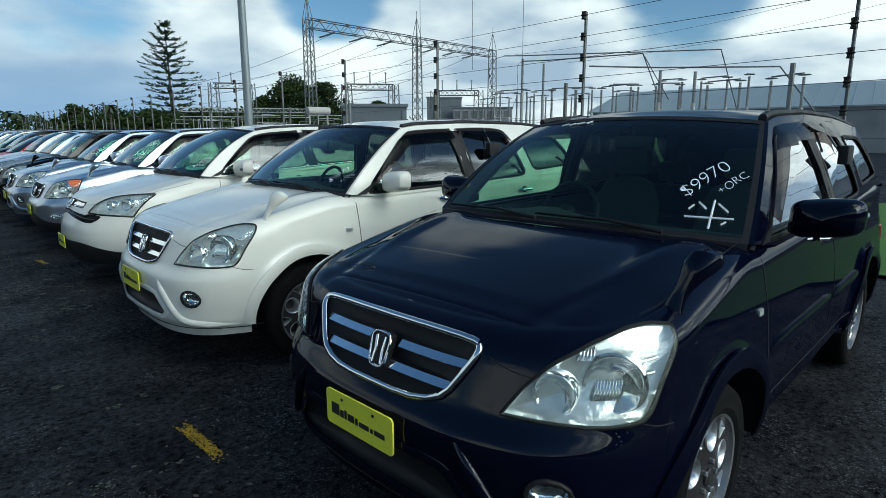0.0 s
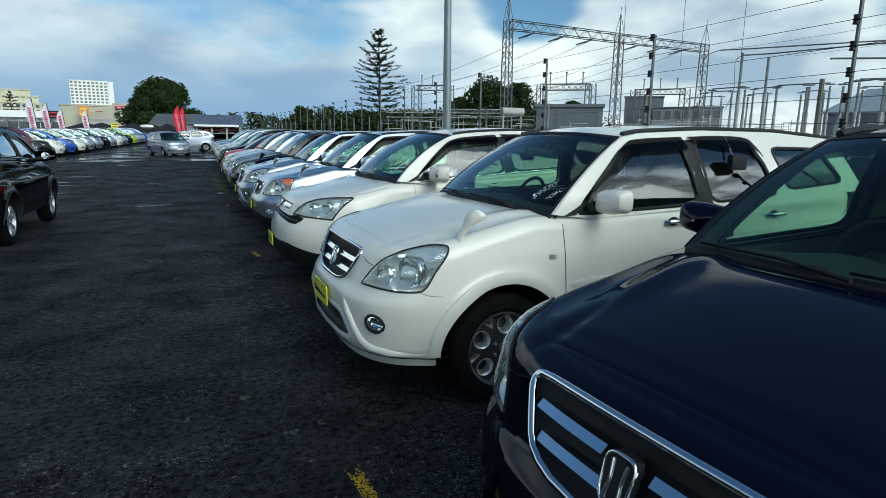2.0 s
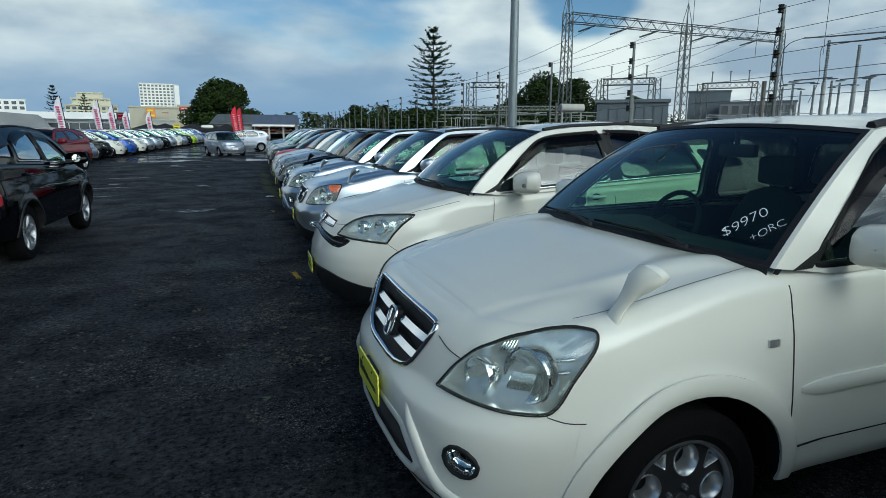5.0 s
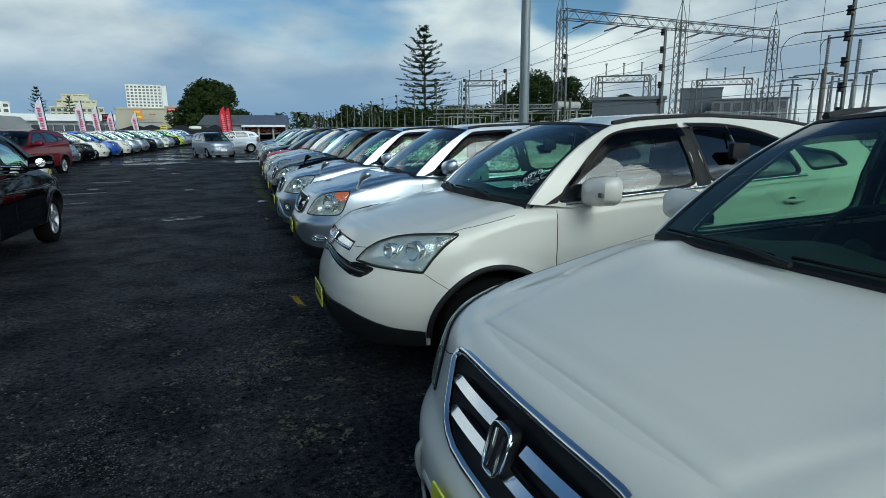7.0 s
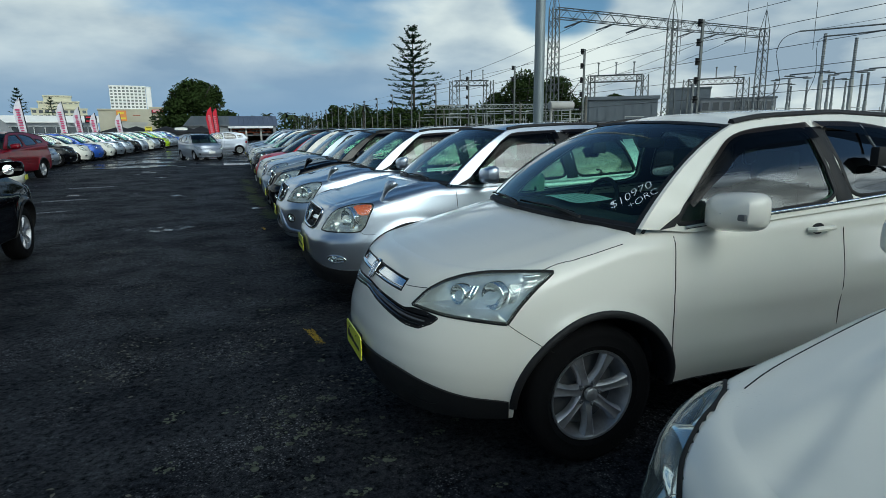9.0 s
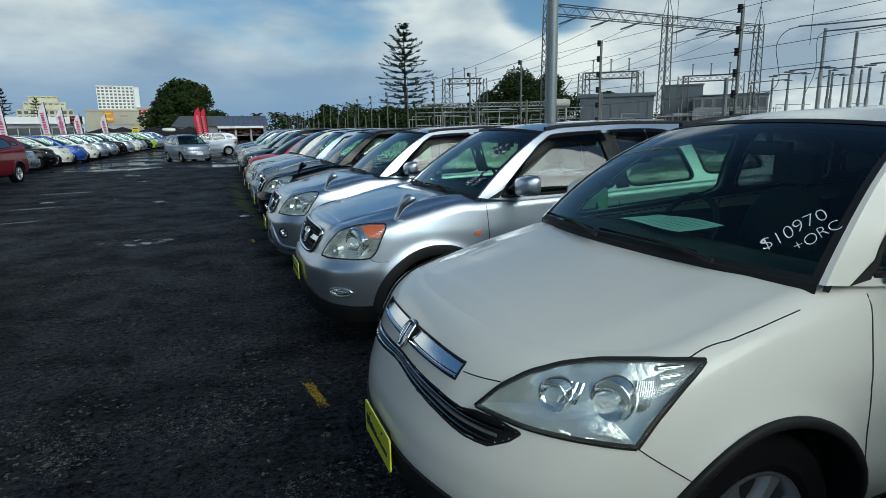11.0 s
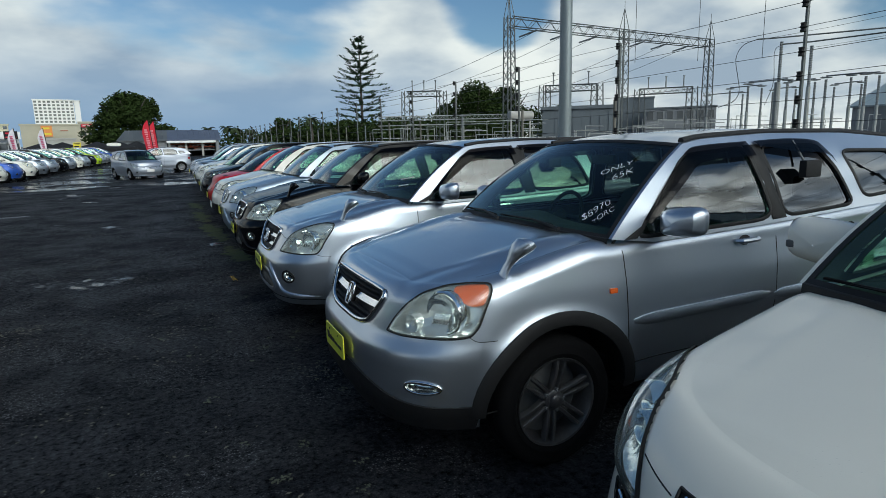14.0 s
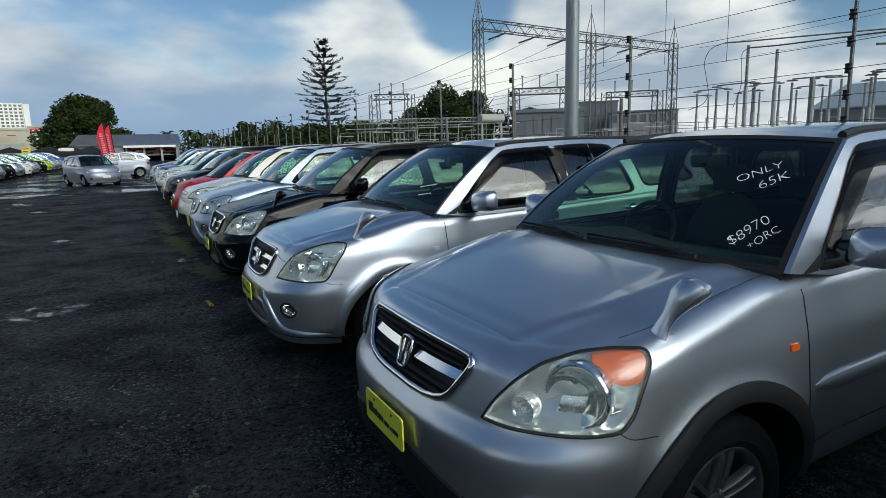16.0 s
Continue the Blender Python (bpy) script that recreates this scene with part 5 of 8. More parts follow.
# compact sport utility, second series with the later nose
SUV2 = dict(
    length=4.40, screen_up=0.014, corner=0.68, round=3.0, barrel=0.03, shoulder=0.085, crown=0.028,
    wz=(0.24, 0.34, 0.37, 0.50, 0.62, 0.675, 0.71, 0.90, 1.05), ww=(0.80, 0.845, 0.862, 0.884, 0.900, 0.902, 0.898, 0.880, 0.850),
    wx=(0.06, 0.01, -0.016, -0.026, -0.03, -0.016, 0.024, 0.092, 0.14), wt=(0.15, 0.08, 0.03, 0.0, 0.02, 0.05, 0.05, 0.056, 0.06),
    hx=(0.0, 0.12, 0.30, 0.6, 0.9, 1.3), hz=(0.895, 0.94, 0.995, 1.056, 1.112, 1.172),
    bx=(0.9, 1.3, 2.4, 3.4, 4.4), bz=(1.10, 1.118, 1.15, 1.195, 1.215), lx=(0.0, 0.4, 1.2, 3.1, 3.9, 4.4), lz=(0.27, 0.28, 0.335, 0.335, 0.32, 0.36),
    axles=(0.845, 3.465), arch=0.437, arch_z=0.338, flare=0.022, track=0.765, tyre=0.338, rim=0.228, spokes=7, spoke_flare=0.012, spoke_groove=0.006, alloy=ALLOY_DARK,
    cab_y=(0.835, 0.625), a0=(1.195, 1.13), a1=(1.85, 1.60), d1=(4.15, 1.565), d0=(4.36, 1.18), rx=(1.8, 2.0, 2.6, 3.4, 4.2), rz=(1.592, 1.625, 1.65, 1.645, 1.59), screen_bow=(0.10, 0.09),
    windows=[[(1.37, 1.125), (1.445, 1.215), (1.81, 1.535), (2.34, 1.570), (2.425, 1.15)], [(2.53, 1.155), (2.47, 1.575), (3.02, 1.57), (3.13, 1.42), (3.23, 1.185)], [(3.36, 1.22), (3.26, 1.53), (3.85, 1.52), (4.08, 1.26)]],
    pillars=[[(2.328, 1.58), (2.415, 1.142), (2.54, 1.148), (2.48, 1.585)], [(1.27, 1.118), (1.36, 1.122), (1.43, 1.195)]], visors=[[(1.43, 1.215), (1.62, 1.39), (1.84, 1.553), (1.99, 1.588), (2.37, 1.605)], [(2.43, 1.605), (2.75, 1.615), (3.03, 1.60), (3.11, 1.54)]], privacy=True,
    lamp=[(0.295, 0.742), (0.295, 0.742), (0.345, 0.825), (0.42, 0.900), (0.54, 0.952), (0.68, 0.980), (0.80, 0.992), (0.875, 0.986), (0.868, 0.945), (0.805, 0.848), (0.768, 0.768), (0.735, 0.738), (0.60, 0.733), (0.45, 0.738)], bowls=[(0.43, 0.805, 0.058, REFLECTOR), (0.62, 0.84, 0.082, REFLECTOR)], lamp_ribs=[[(0.735, 0.895), (0.80, 0.90)], [(0.735, 0.855), (0.79, 0.86)]], flutes=[(0.565, 0.79, 0.665, 0.845, 9), (0.50, 0.90, 0.56, 0.935, 5)],
    grille=[(-0.385, 0.925), (0.385, 0.925), (0.405, 0.892), (0.295, 0.71), (-0.295, 0.71), (-0.405, 0.892)],
    bars=[(-0.372, 0.846, -0.075, 0.846, 0.028, CHROME_BAR), (0.075, 0.846, 0.372, 0.846, 0.028, CHROME_BAR), (-0.326, 0.772, 0.326, 0.772, 0.028, CHROME_BAR)], emblem=(0.815, 0.056),
    plate=(0.0, 0.585), intake=[(-0.36, 0.555), (0.36, 0.555), (0.47, 0.43), (0.42, 0.385), (-0.42, 0.385), (-0.47, 0.43)], fog=(0.665, 0.535, 0.052), fog_ring=PLASTIC, ridge=[(0.40, 0.64), (0.46, 0.56), (0.575, 0.40), (0.70, 0.365), (0.80, 0.36)], chin=0.33, cladding=0.072, cladding_body=True, holes=5,
    mirror=(1.51, 1.21), wing_mirror=(0.605, -0.785), handle=(2.16, 1.045), moulding=(0.70, 1.30, 3.1), side_lamp=(1.165, 0.885, ALLOY), handle_mat=CHROME,
    gaps=[[(1.262, 0.47), (1.262, 0.80), (1.255, 1.07)], [(2.40, 0.47), (2.44, 1.12)], [(1.25, 0.475), (3.05, 0.475)]], nose_gaps=[[(0.735, 0.732), (0.80, 0.715), (0.86, 0.71)], [(0.235, 0.885), (0.30, 0.862), (0.375, 0.85)]],
    hood_gap=[(0.46, 0.735), (0.56, 0.755), (0.7, 0.765), (0.9, 0.772), (1.15, 0.78)], fold=(0.012, (0.05, 0.26, 0.44, 0.71, 1.0, 1.2), (0.455, 0.468, 0.517, 0.612, 0.675, 0.74)),
)
# the same with the earlier nose: amber corners, black bars, dark apron and arch trims
SUV1 = dict(SUV2)
SUV1.update(flutes=[(0.55, 0.80, 0.65, 0.85, 9)], lamp_ribs=[[(0.74, 0.80), (0.78, 0.81)]], dark_frame=True, cladding_body=False, holes=0, ridge=[(0.30, 0.50), (0.45, 0.50), (0.62, 0.49), (0.80, 0.47)], chin=0.36,
    lamp=[(0.30, 0.745), (0.30, 0.745), (0.33, 0.81), (0.39, 0.885), (0.47, 0.942), (0.60, 0.974), (0.76, 0.988), (0.868, 0.988), (0.870, 0.955), (0.842, 0.885), (0.817, 0.80), (0.78, 0.755), (0.68, 0.747), (0.52, 0.745), (0.38, 0.739)], bowls=[(0.60, 0.853, 0.094, REFLECTOR), (0.42, 0.79, 0.04, LAMP_GREY)],
    amber=[(0.66, 0.955), (0.73, 0.905), (0.775, 0.89), (0.835, 0.895), (0.858, 0.955), (0.855, 0.980), (0.76, 0.980), (0.66, 0.970)],
    grille=[(-0.385, 0.915), (0.385, 0.915), (0.425, 0.885), (0.318, 0.722), (-0.318, 0.722), (-0.425, 0.885)], grille_frame=0.026,
    bars=[(-0.38, 0.888, 0.38, 0.888, 0.010, PLASTIC), (-0.38, 0.866, 0.38, 0.866, 0.010, PLASTIC), (-0.32, 0.772, 0.32, 0.772, 0.010, PLASTIC), (-0.30, 0.75, 0.30, 0.75, 0.010, PLASTIC), (-0.385, 0.832, -0.06, 0.826, 0.038, CHROME_BAR), (0.06, 0.826, 0.385, 0.832, 0.038, CHROME_BAR)], emblem=(0.82, 0.056),
    nose_gaps=[[(0.775, 0.752), (0.82, 0.730), (0.90, 0.727)]],
    plate=(0.0, 0.56), intake=[(-0.45, 0.44), (0.45, 0.44), (0.60, 0.36), (0.52, 0.30), (-0.52, 0.30), (-0.60, 0.36)], fog=(0.725, 0.508, 0.030), fog_wide=2.0, fog_ring=CHROME, apron_line=[(0.0, 0.52), (0.12, 0.505), (0.24, 0.475), (0.37, 0.44), (0.52, 0.418), (0.70, 0.410), (0.86, 0.415)],
    side_lamp=(1.17, 0.878, ORANGE), cladding=0.072, spokes=6, twin=6, alloy=ALLOY_DARKER, handle_mat=GREY_PLASTIC,
)
SUV1.pop("handle_mat")
SUV1.pop("ridge")
# third series: swept lamps, arched windows, dark lower apron
SUV3 = dict(SUV2)
SUV3.update(lamp_ribs=[[(0.815, 0.945), (0.885, 0.95)], [(0.82, 0.925), (0.872, 0.93)], [(0.82, 0.905), (0.855, 0.908)]], flutes=[(0.745, 0.835, 0.80, 0.915, 9), (0.55, 0.845, 0.605, 0.90, 3)], gasket=0.015, dark_frame=True, cladding_body=False, holes=0, twin=0,
    length=4.52, corner=0.78, round=2.55, shoulder=0.10, crown=0.065, rib=0.004,
    wz=(0.24, 0.32, 0.42, 0.52, 0.62, 0.72, 0.84, 1.05), ww=(0.81, 0.855, 0.89, 0.907, 0.912, 0.912, 0.902, 0.858), wx=(0.06, 0.01, -0.028, -0.042, -0.03, 0.008, 0.062, 0.19), wt=(0.15, 0.08, 0.03, 0.0, 0.02, 0.05, 0.05, 0.06),
    hx=(0.0, 0.12, 0.30, 0.6, 0.9, 1.3), hz=(0.88, 0.935, 0.99, 1.055, 1.112, 1.172), bx=(0.9, 1.3, 2.4, 3.4, 4.5), bz=(1.095, 1.115, 1.18, 1.232, 1.27),
    axles=(0.90, 3.52), arch=0.415, tyre=0.345, rim=0.222, spokes=7, spoke_flare=0.006, spoke_groove=0.010, alloy=ALLOY_MID,
    cab_y=(0.84, 0.60), a0=(1.15, 1.125), a1=(1.87, 1.605), d1=(4.10, 1.52), d0=(4.40, 1.25), rx=(1.82, 2.1, 2.7, 3.4, 4.2), rz=(1.597, 1.638, 1.665, 1.635, 1.51), screen_bow=(0.15, 0.09), a_bow=0.05,
    windows=[[(1.35, 1.13), (1.425, 1.225), (1.835, 1.54), (2.38, 1.585), (2.44, 1.20)], [(2.55, 1.21), (2.49, 1.59), (2.95, 1.575), (3.28, 1.49), (3.42, 1.255)], [(3.52, 1.28), (3.40, 1.45), (3.80, 1.40), (3.92, 1.31)]],
    pillars=[[(2.372, 1.59), (2.432, 1.192), (2.558, 1.20), (2.502, 1.595)], [(1.25, 1.115), (1.34, 1.126), (1.415, 1.205)]], visors=[[(1.43, 1.245), (1.65, 1.44), (1.88, 1.568), (2.40, 1.62)], [(2.46, 1.625), (2.80, 1.62), (3.10, 1.575), (3.33, 1.50)]],
    lamp=[(0.338, 0.792), (0.338, 0.792), (0.39, 0.868), (0.45, 0.915), (0.53, 0.944), (0.63, 0.959), (0.78, 0.968), (0.89, 0.971), (0.934, 0.968), (0.934, 0.968), (0.865, 0.908), (0.81, 0.832), (0.772, 0.755), (0.772, 0.755), (0.67, 0.766), (0.57, 0.773), (0.49, 0.777), (0.41, 0.786)], bowls=[(0.68, 0.868, 0.056, REFLECTOR), (0.525, 0.862, 0.044, REFLECTOR)],
    grille=[(-0.41, 0.884), (-0.41, 0.884), (-0.2, 0.894), (0.2, 0.894), (0.41, 0.884), (0.41, 0.884), (0.402, 0.832), (0.402, 0.832), (0.2, 0.838), (-0.2, 0.838), (-0.402, 0.832), (-0.402, 0.832)], grille_frame=0,
    bars=[(-0.402, 0.866, -0.045, 0.872, 0.044, CHROME_BAR), (0.045, 0.872, 0.402, 0.866, 0.044, CHROME_BAR), (-0.395, 0.839, -0.05, 0.844, 0.008, CHROME), (0.05, 0.844, 0.395, 0.839, 0.008, CHROME)], emblem=(0.858, 0.045),
    slats=[(-0.662, 0.757), (-0.593, 0.775), (-0.52, 0.776), (-0.47, 0.765), (-0.325, 0.780), (0.0, 0.797), (0.325, 0.780), (0.47, 0.765), (0.52, 0.776), (0.593, 0.775), (0.662, 0.757), (0.640, 0.728), (0.590, 0.697), (0.51, 0.698), (0.366, 0.723), (0.0, 0.762), (-0.366, 0.723), (-0.51, 0.698), (-0.590, 0.697), (-0.640, 0.728)],
    plate=(0.0, 0.47), intake=[(-0.55, 0.42), (0.55, 0.42), (0.62, 0.36), (0.45, 0.30), (-0.45, 0.30), (-0.62, 0.36)], fog=(0.60, 0.38, 0.045), fog_wide=1.5, fog_ring=PLASTIC,
    apron_line=[(0.0, 0.50), (0.28, 0.495), (0.45, 0.455), (0.62, 0.41), (0.80, 0.385)], belt_chrome=[(1.40, 1.118), (1.9, 1.155), (2.44, 1.187), (3.0, 1.222), (3.46, 1.243)],
    mirror=(1.55, 1.20), mirror_size=1.2, handle=(2.28, 1.06), side_lamp=(1.2, 0.9, GREY_PLASTIC), cladding=0.035, privacy=True,
    gaps=[[(1.30, 0.36), (1.31, 0.8), (1.34, 1.08)], [(2.44, 0.33), (2.48, 1.15)], [(1.30, 0.34), (3.1, 0.34)]], nose_gaps=[[(0.772, 0.755), (0.86, 0.685), (0.94, 0.615)], [(0.258, 0.862), (0.31, 0.866), (0.385, 0.874)], [(0.893, 0.972), (0.95, 0.993), (1.02, 1.010), (1.12, 1.030), (1.27, 1.062)]],
)
for gone in ("wing_mirror", "moulding", "handle_mat", "side_lamp", "ridge", "chin", "fold", "hood_gap"):
    SUV3.pop(gone)
# small hatchback and people carrier for the farther bays
HATCH = dict(SUV2, screen_up=0.035)
HATCH.update(
    length=3.95, corner=0.7, round=2.35, shoulder=0.09, crown=0.07, rib=0.0, wz=(0.24, 0.34, 0.37, 0.50, 0.62, 0.675, 0.71, 1.05), wt=(0.15, 0.08, 0.03, 0.0, 0.02, 0.05, 0.05, 0.06), wx=(0.10, 0.05, 0.015, 0.0, 0.02, 0.05, 0.10, 0.20),
    hx=(0.0, 0.12, 0.30, 0.6, 0.9, 1.3), hz=(0.80, 0.86, 0.92, 0.985, 1.02, 1.05), bx=(0.9, 1.3, 2.4, 3.4, 4.0), bz=(0.98, 0.99, 1.02, 1.06, 1.10), ww=(0.76, 0.80, 0.825, 0.84, 0.845, 0.845, 0.84, 0.82),
    lz=(0.20, 0.21, 0.21, 0.21, 0.25, 0.3), axles=(0.78, 3.24), arch=0.345, arch_z=0.30, flare=0.012, track=0.72, tyre=0.30, rim=0.195,
    cab_y=(0.79, 0.56), a0=(1.02, 0.98), a1=(1.85, 1.44), d1=(3.55, 1.42), d0=(3.88, 1.08), rx=(1.8, 2.1, 2.5, 3.1, 3.6), rz=(1.42, 1.475, 1.50, 1.48, 1.40), screen_bow=(0.25, 0.09),
    windows=[[(1.20, 1.015), (1.40, 1.155), (1.84, 1.39), (2.18, 1.42), (2.24, 1.04)], [(2.33, 1.045), (2.28, 1.43), (2.80, 1.41), (3.02, 1.30), (3.10, 1.08)], [(3.22, 1.12), (3.14, 1.29), (3.42, 1.28), (3.55, 1.15)]], pillars=[], visors=[],
    lamp=[(0.36, 0.66), (0.50, 0.64), (0.66, 0.66), (0.78, 0.78), (0.86, 0.89), (0.72, 0.86), (0.55, 0.80)], bowls=[(0.58, 0.74, 0.06, REFLECTOR)],
    grille=[(-0.34, 0.68), (0.34, 0.68), (0.36, 0.65), (0.28, 0.58), (-0.28, 0.58), (-0.36, 0.65)], bars=[(-0.30, 0.635, 0.30, 0.635, 0.02, CHROME)], grille_frame=0, emblem=(0.64, 0.05),
    plate=(0.0, 0.48), intake=[(-0.44, 0.40), (0.44, 0.40), (0.50, 0.33), (0.42, 0.25), (-0.42, 0.25), (-0.50, 0.33)], fog=(0.62, 0.40, 0.04), mirror=(1.34, 1.09), handle=(2.05, 0.93),
    gaps=[[(1.08, 0.30), (1.08, 0.95)], [(2.26, 0.28), (2.30, 1.0)]], nose_gaps=[], hood_gap=[(0.12, 0.36), (0.3, 0.55), (0.5, 0.66), (0.8, 0.71), (0.95, 0.72)],
)
for gone in ("wing_mirror", "moulding", "side_lamp", "ridge", "chin", "cladding", "holes", "fold", "flutes"):
    HATCH.pop(gone)
HATCH.pop("handle_mat")

# ---- ground ----
def rise(x, y):
    """Height of the yard: flat by the near bays, then a gentle climb."""
    d = max(0.0, y - 12.0)
    return 0.0125 * (d * d / (d + 6.0))


def ground_material():
    m = material("wet_asphalt", (0.0085, 0.0094, 0.0118), 0.72, vary=0.5, scale=0.9, bump=0.9, bump_scale=46.0, spec=0.2, rough_vary=0.14)
    n, l = m.node_tree.nodes, m.node_tree.links
    b = n["Principled BSDF"]
    for k in n:
        if k.type == "BUMP":
            k.inputs["Distance"].default_value = 0.016
        if k.type == "TEX_NOISE" and k.inputs["Scale"].default_value > 40:
            k.inputs["Detail"].default_value, k.inputs["Roughness"].default_value = 9, 0.68
    tc = n.new("ShaderNodeTexCoord")
    # pale worn stones
    v = n.new("ShaderNodeTexVoronoi"); v.inputs["Scale"].default_value = 64.0
    l.new(tc.outputs["Object"], v.inputs["Vector"])
    stone = n.new("ShaderNodeMapRange")
    stone.inputs["From Min"].default_value, stone.inputs["From Max"].default_value = 0.42, 0.12
    l.new(v.outputs["Distance"], stone.inputs["Value"])
    wear = n.new("ShaderNodeTexNoise"); wear.inputs["Scale"].default_value, wear.inputs["Detail"].default_value = 1.1, 12
    wear.inputs["Roughness"].default_value = 0.7
    l.new(tc.outputs["Object"], wear.inputs["Vector"])
    wr = n.new("ShaderNodeMapRange")
    wr.inputs["From Min"].default_value, wr.inputs["From Max"].default_value = 0.49, 0.60
    l.new(wear.outputs[0], wr.inputs["Value"])
    amount = n.new("ShaderNodeMath"); amount.operation = "MULTIPLY_ADD"; amount.inputs[1].default_value = 0.62
    amount.inputs[2].default_value = 0.0
    l.new(stone.outputs[0], amount.inputs[0])
    both = n.new("ShaderNodeMath"); both.operation = "MULTIPLY"
    plus = n.new("ShaderNodeMath"); plus.operation = "ADD"; plus.inputs[1].default_value = 0.12
    l.new(wr.outputs[0], plus.inputs[0])
    l.new(amount.outputs[0], both.inputs[0]); l.new(plus.outputs[0], both.inputs[1])
    mix = n.new("ShaderNodeMix"); mix.data_type = "RGBA"
    old = b.inputs["Base Color"].links[0].from_socket
    l.new(both.outputs[0], mix.inputs["Factor"]); l.new(old, mix.inputs["A"])
    mix.inputs["B"].default_value = (0.17, 0.17, 0.175, 1)
    l.new(mix.outputs["Result"], b.inputs["Base Color"])
    # coarse grain: dull hollows and glinting high spots
    grain = n.new("ShaderNodeTexNoise"); grain.inputs["Scale"].default_value, grain.inputs["Detail"].default_value = 24.0, 12
    grain.inputs["Roughness"].default_value = 0.78
    l.new(tc.outputs["Object"], grain.inputs["Vector"])
    gr = n.new("ShaderNodeMapRange")
    gr.inputs["From Min"].default_value, gr.inputs["From Max"].default_value = 0.36, 0.66
    gr.inputs["To Min"].default_value, gr.inputs["To Max"].default_value = 0.10, 2.7
    l.new(grain.outputs[0], gr.inputs["Value"])
    coarse = n.new("ShaderNodeVectorMath"); coarse.operation = "SCALE"
    l.new(mix.outputs["Result"], coarse.inputs[0]); l.new(gr.outputs[0], coarse.inputs["Scale"])
    l.new(coarse.outputs[0], b.inputs["Base Color"])
    sp = n.new("ShaderNodeMapRange")
    sp.inputs["From Min"].default_value, sp.inputs["From Max"].default_value = 0.40, 0.66
    sp.inputs["To Min"].default_value, sp.inputs["To Max"].default_value = 0.02, 0.50
    l.new(grain.outputs[0], sp.inputs["Value"])
    sheen = n.new("ShaderNodeTexNoise"); sheen.inputs["Scale"].default_value, sheen.inputs["Detail"].default_value = 1.3, 11
    sheen.inputs["Roughness"].default_value = 0.72
    l.new(tc.outputs["Object"], sheen.inputs["Vector"])
    sm = n.new("ShaderNodeMapRange")
    sm.inputs["From Min"].default_value, sm.inputs["From Max"].default_value = 0.42, 0.66
    sm.inputs["To Min"].default_value, sm.inputs["To Max"].default_value = 0.2, 1.9
    l.new(sheen.outputs[0], sm.inputs["Value"])
    ss = n.new("ShaderNodeMath"); ss.operation = "MULTIPLY"
    l.new(sp.outputs[0], ss.inputs[0]); l.new(sm.outputs[0], ss.inputs[1])
    l.new(ss.outputs[0], b.inputs["Specular IOR Level"])
    # damp sheen in broad patches, standing water in the far drive
    damp = n.new("ShaderNodeTexNoise"); damp.inputs["Scale"].default_value, damp.inputs["Detail"].default_value = 0.45, 13
    damp.inputs["Roughness"].default_value = 0.68
    l.new(tc.outputs["Object"], damp.inputs["Vector"])
    sep = n.new("ShaderNodeSeparateXYZ"); l.new(tc.outputs["Object"], sep.inputs[0])
    far = n.new("ShaderNodeMapRange"); far.inputs["From Min"].default_value, far.inputs["From Max"].default_value = 30.0, 35.0
    l.new(sep.outputs["Y"], far.inputs["Value"])
    lim = n.new("ShaderNodeMath"); lim.operation = "MULTIPLY_ADD"; lim.inputs[1].default_value, lim.inputs[2].default_value = 0.13, 0.0
    l.new(far.outputs[0], lim.inputs[0])
    summed = n.new("ShaderNodeMath"); summed.operation = "ADD"
    l.new(damp.outputs[0], summed.inputs[0]); l.new(lim.outputs[0], summed.inputs[1])
    wet = n.new("ShaderNodeMapRange"); wet.interpolation_type = "SMOOTHSTEP"
    wet.inputs["From Min"].default_value, wet.inputs["From Max"].default_value = 0.615, 0.66
    l.new(summed.outputs[0], wet.inputs["Value"])
    rmix = n.new("ShaderNodeMix"); rmix.data_type = "FLOAT"
    oldr = b.inputs["Roughness"].links[0].from_socket
    l.new(wet.outputs[0], rmix.inputs["Factor"]); l.new(oldr, rmix.inputs["A"]); rmix.inputs["B"].default_value = 0.12
    l.new(rmix.outputs["Result"], b.inputs["Roughness"])
    bump = [k for k in n if k.type == "BUMP"][0]
    bs = n.new("ShaderNodeMapRange"); bs.inputs["To Min"].default_value, bs.inputs["To Max"].default_value = 0.9, 0.06
    l.new(wet.outputs[0], bs.inputs["Value"]); l.new(bs.outputs[0], bump.inputs["Strength"])
    return m


ASPHALT = ground_material()
GRASS = material("lawn", (0.055, 0.14, 0.012), 0.9, vary=0.35, scale=2.0, bump=0.6, bump_scale=40)
MOSS = material("moss", (0.038, 0.054, 0.012), 0.95, vary=0.4, scale=9.0, bump=0.6, bump_scale=80)
YELLOW = material("worn_yellow_paint", (0.48, 0.29, 0.010), 0.7, vary=0.4, scale=25.0, bump=0.4, bump_scale=120)
xs = np.concatenate([np.linspace(-900, -40, 8), np.linspace(-30, 30, 31), np.linspace(40, 900, 8)])
ys = np.concatenate([np.linspace(-900, -20, 6), np.linspace(-12, 40, 53), np.linspace(45, 140, 20), np.linspace(180, 1500, 6)])
rows = [[(x, y, rise(x, y)) for x in xs] for y in ys]
tagged(Mesh().sheet(rows, flip=True).done("ground", ASPHALT), "dark damp worn asphalt of a car yard", "ground", kind="structure")


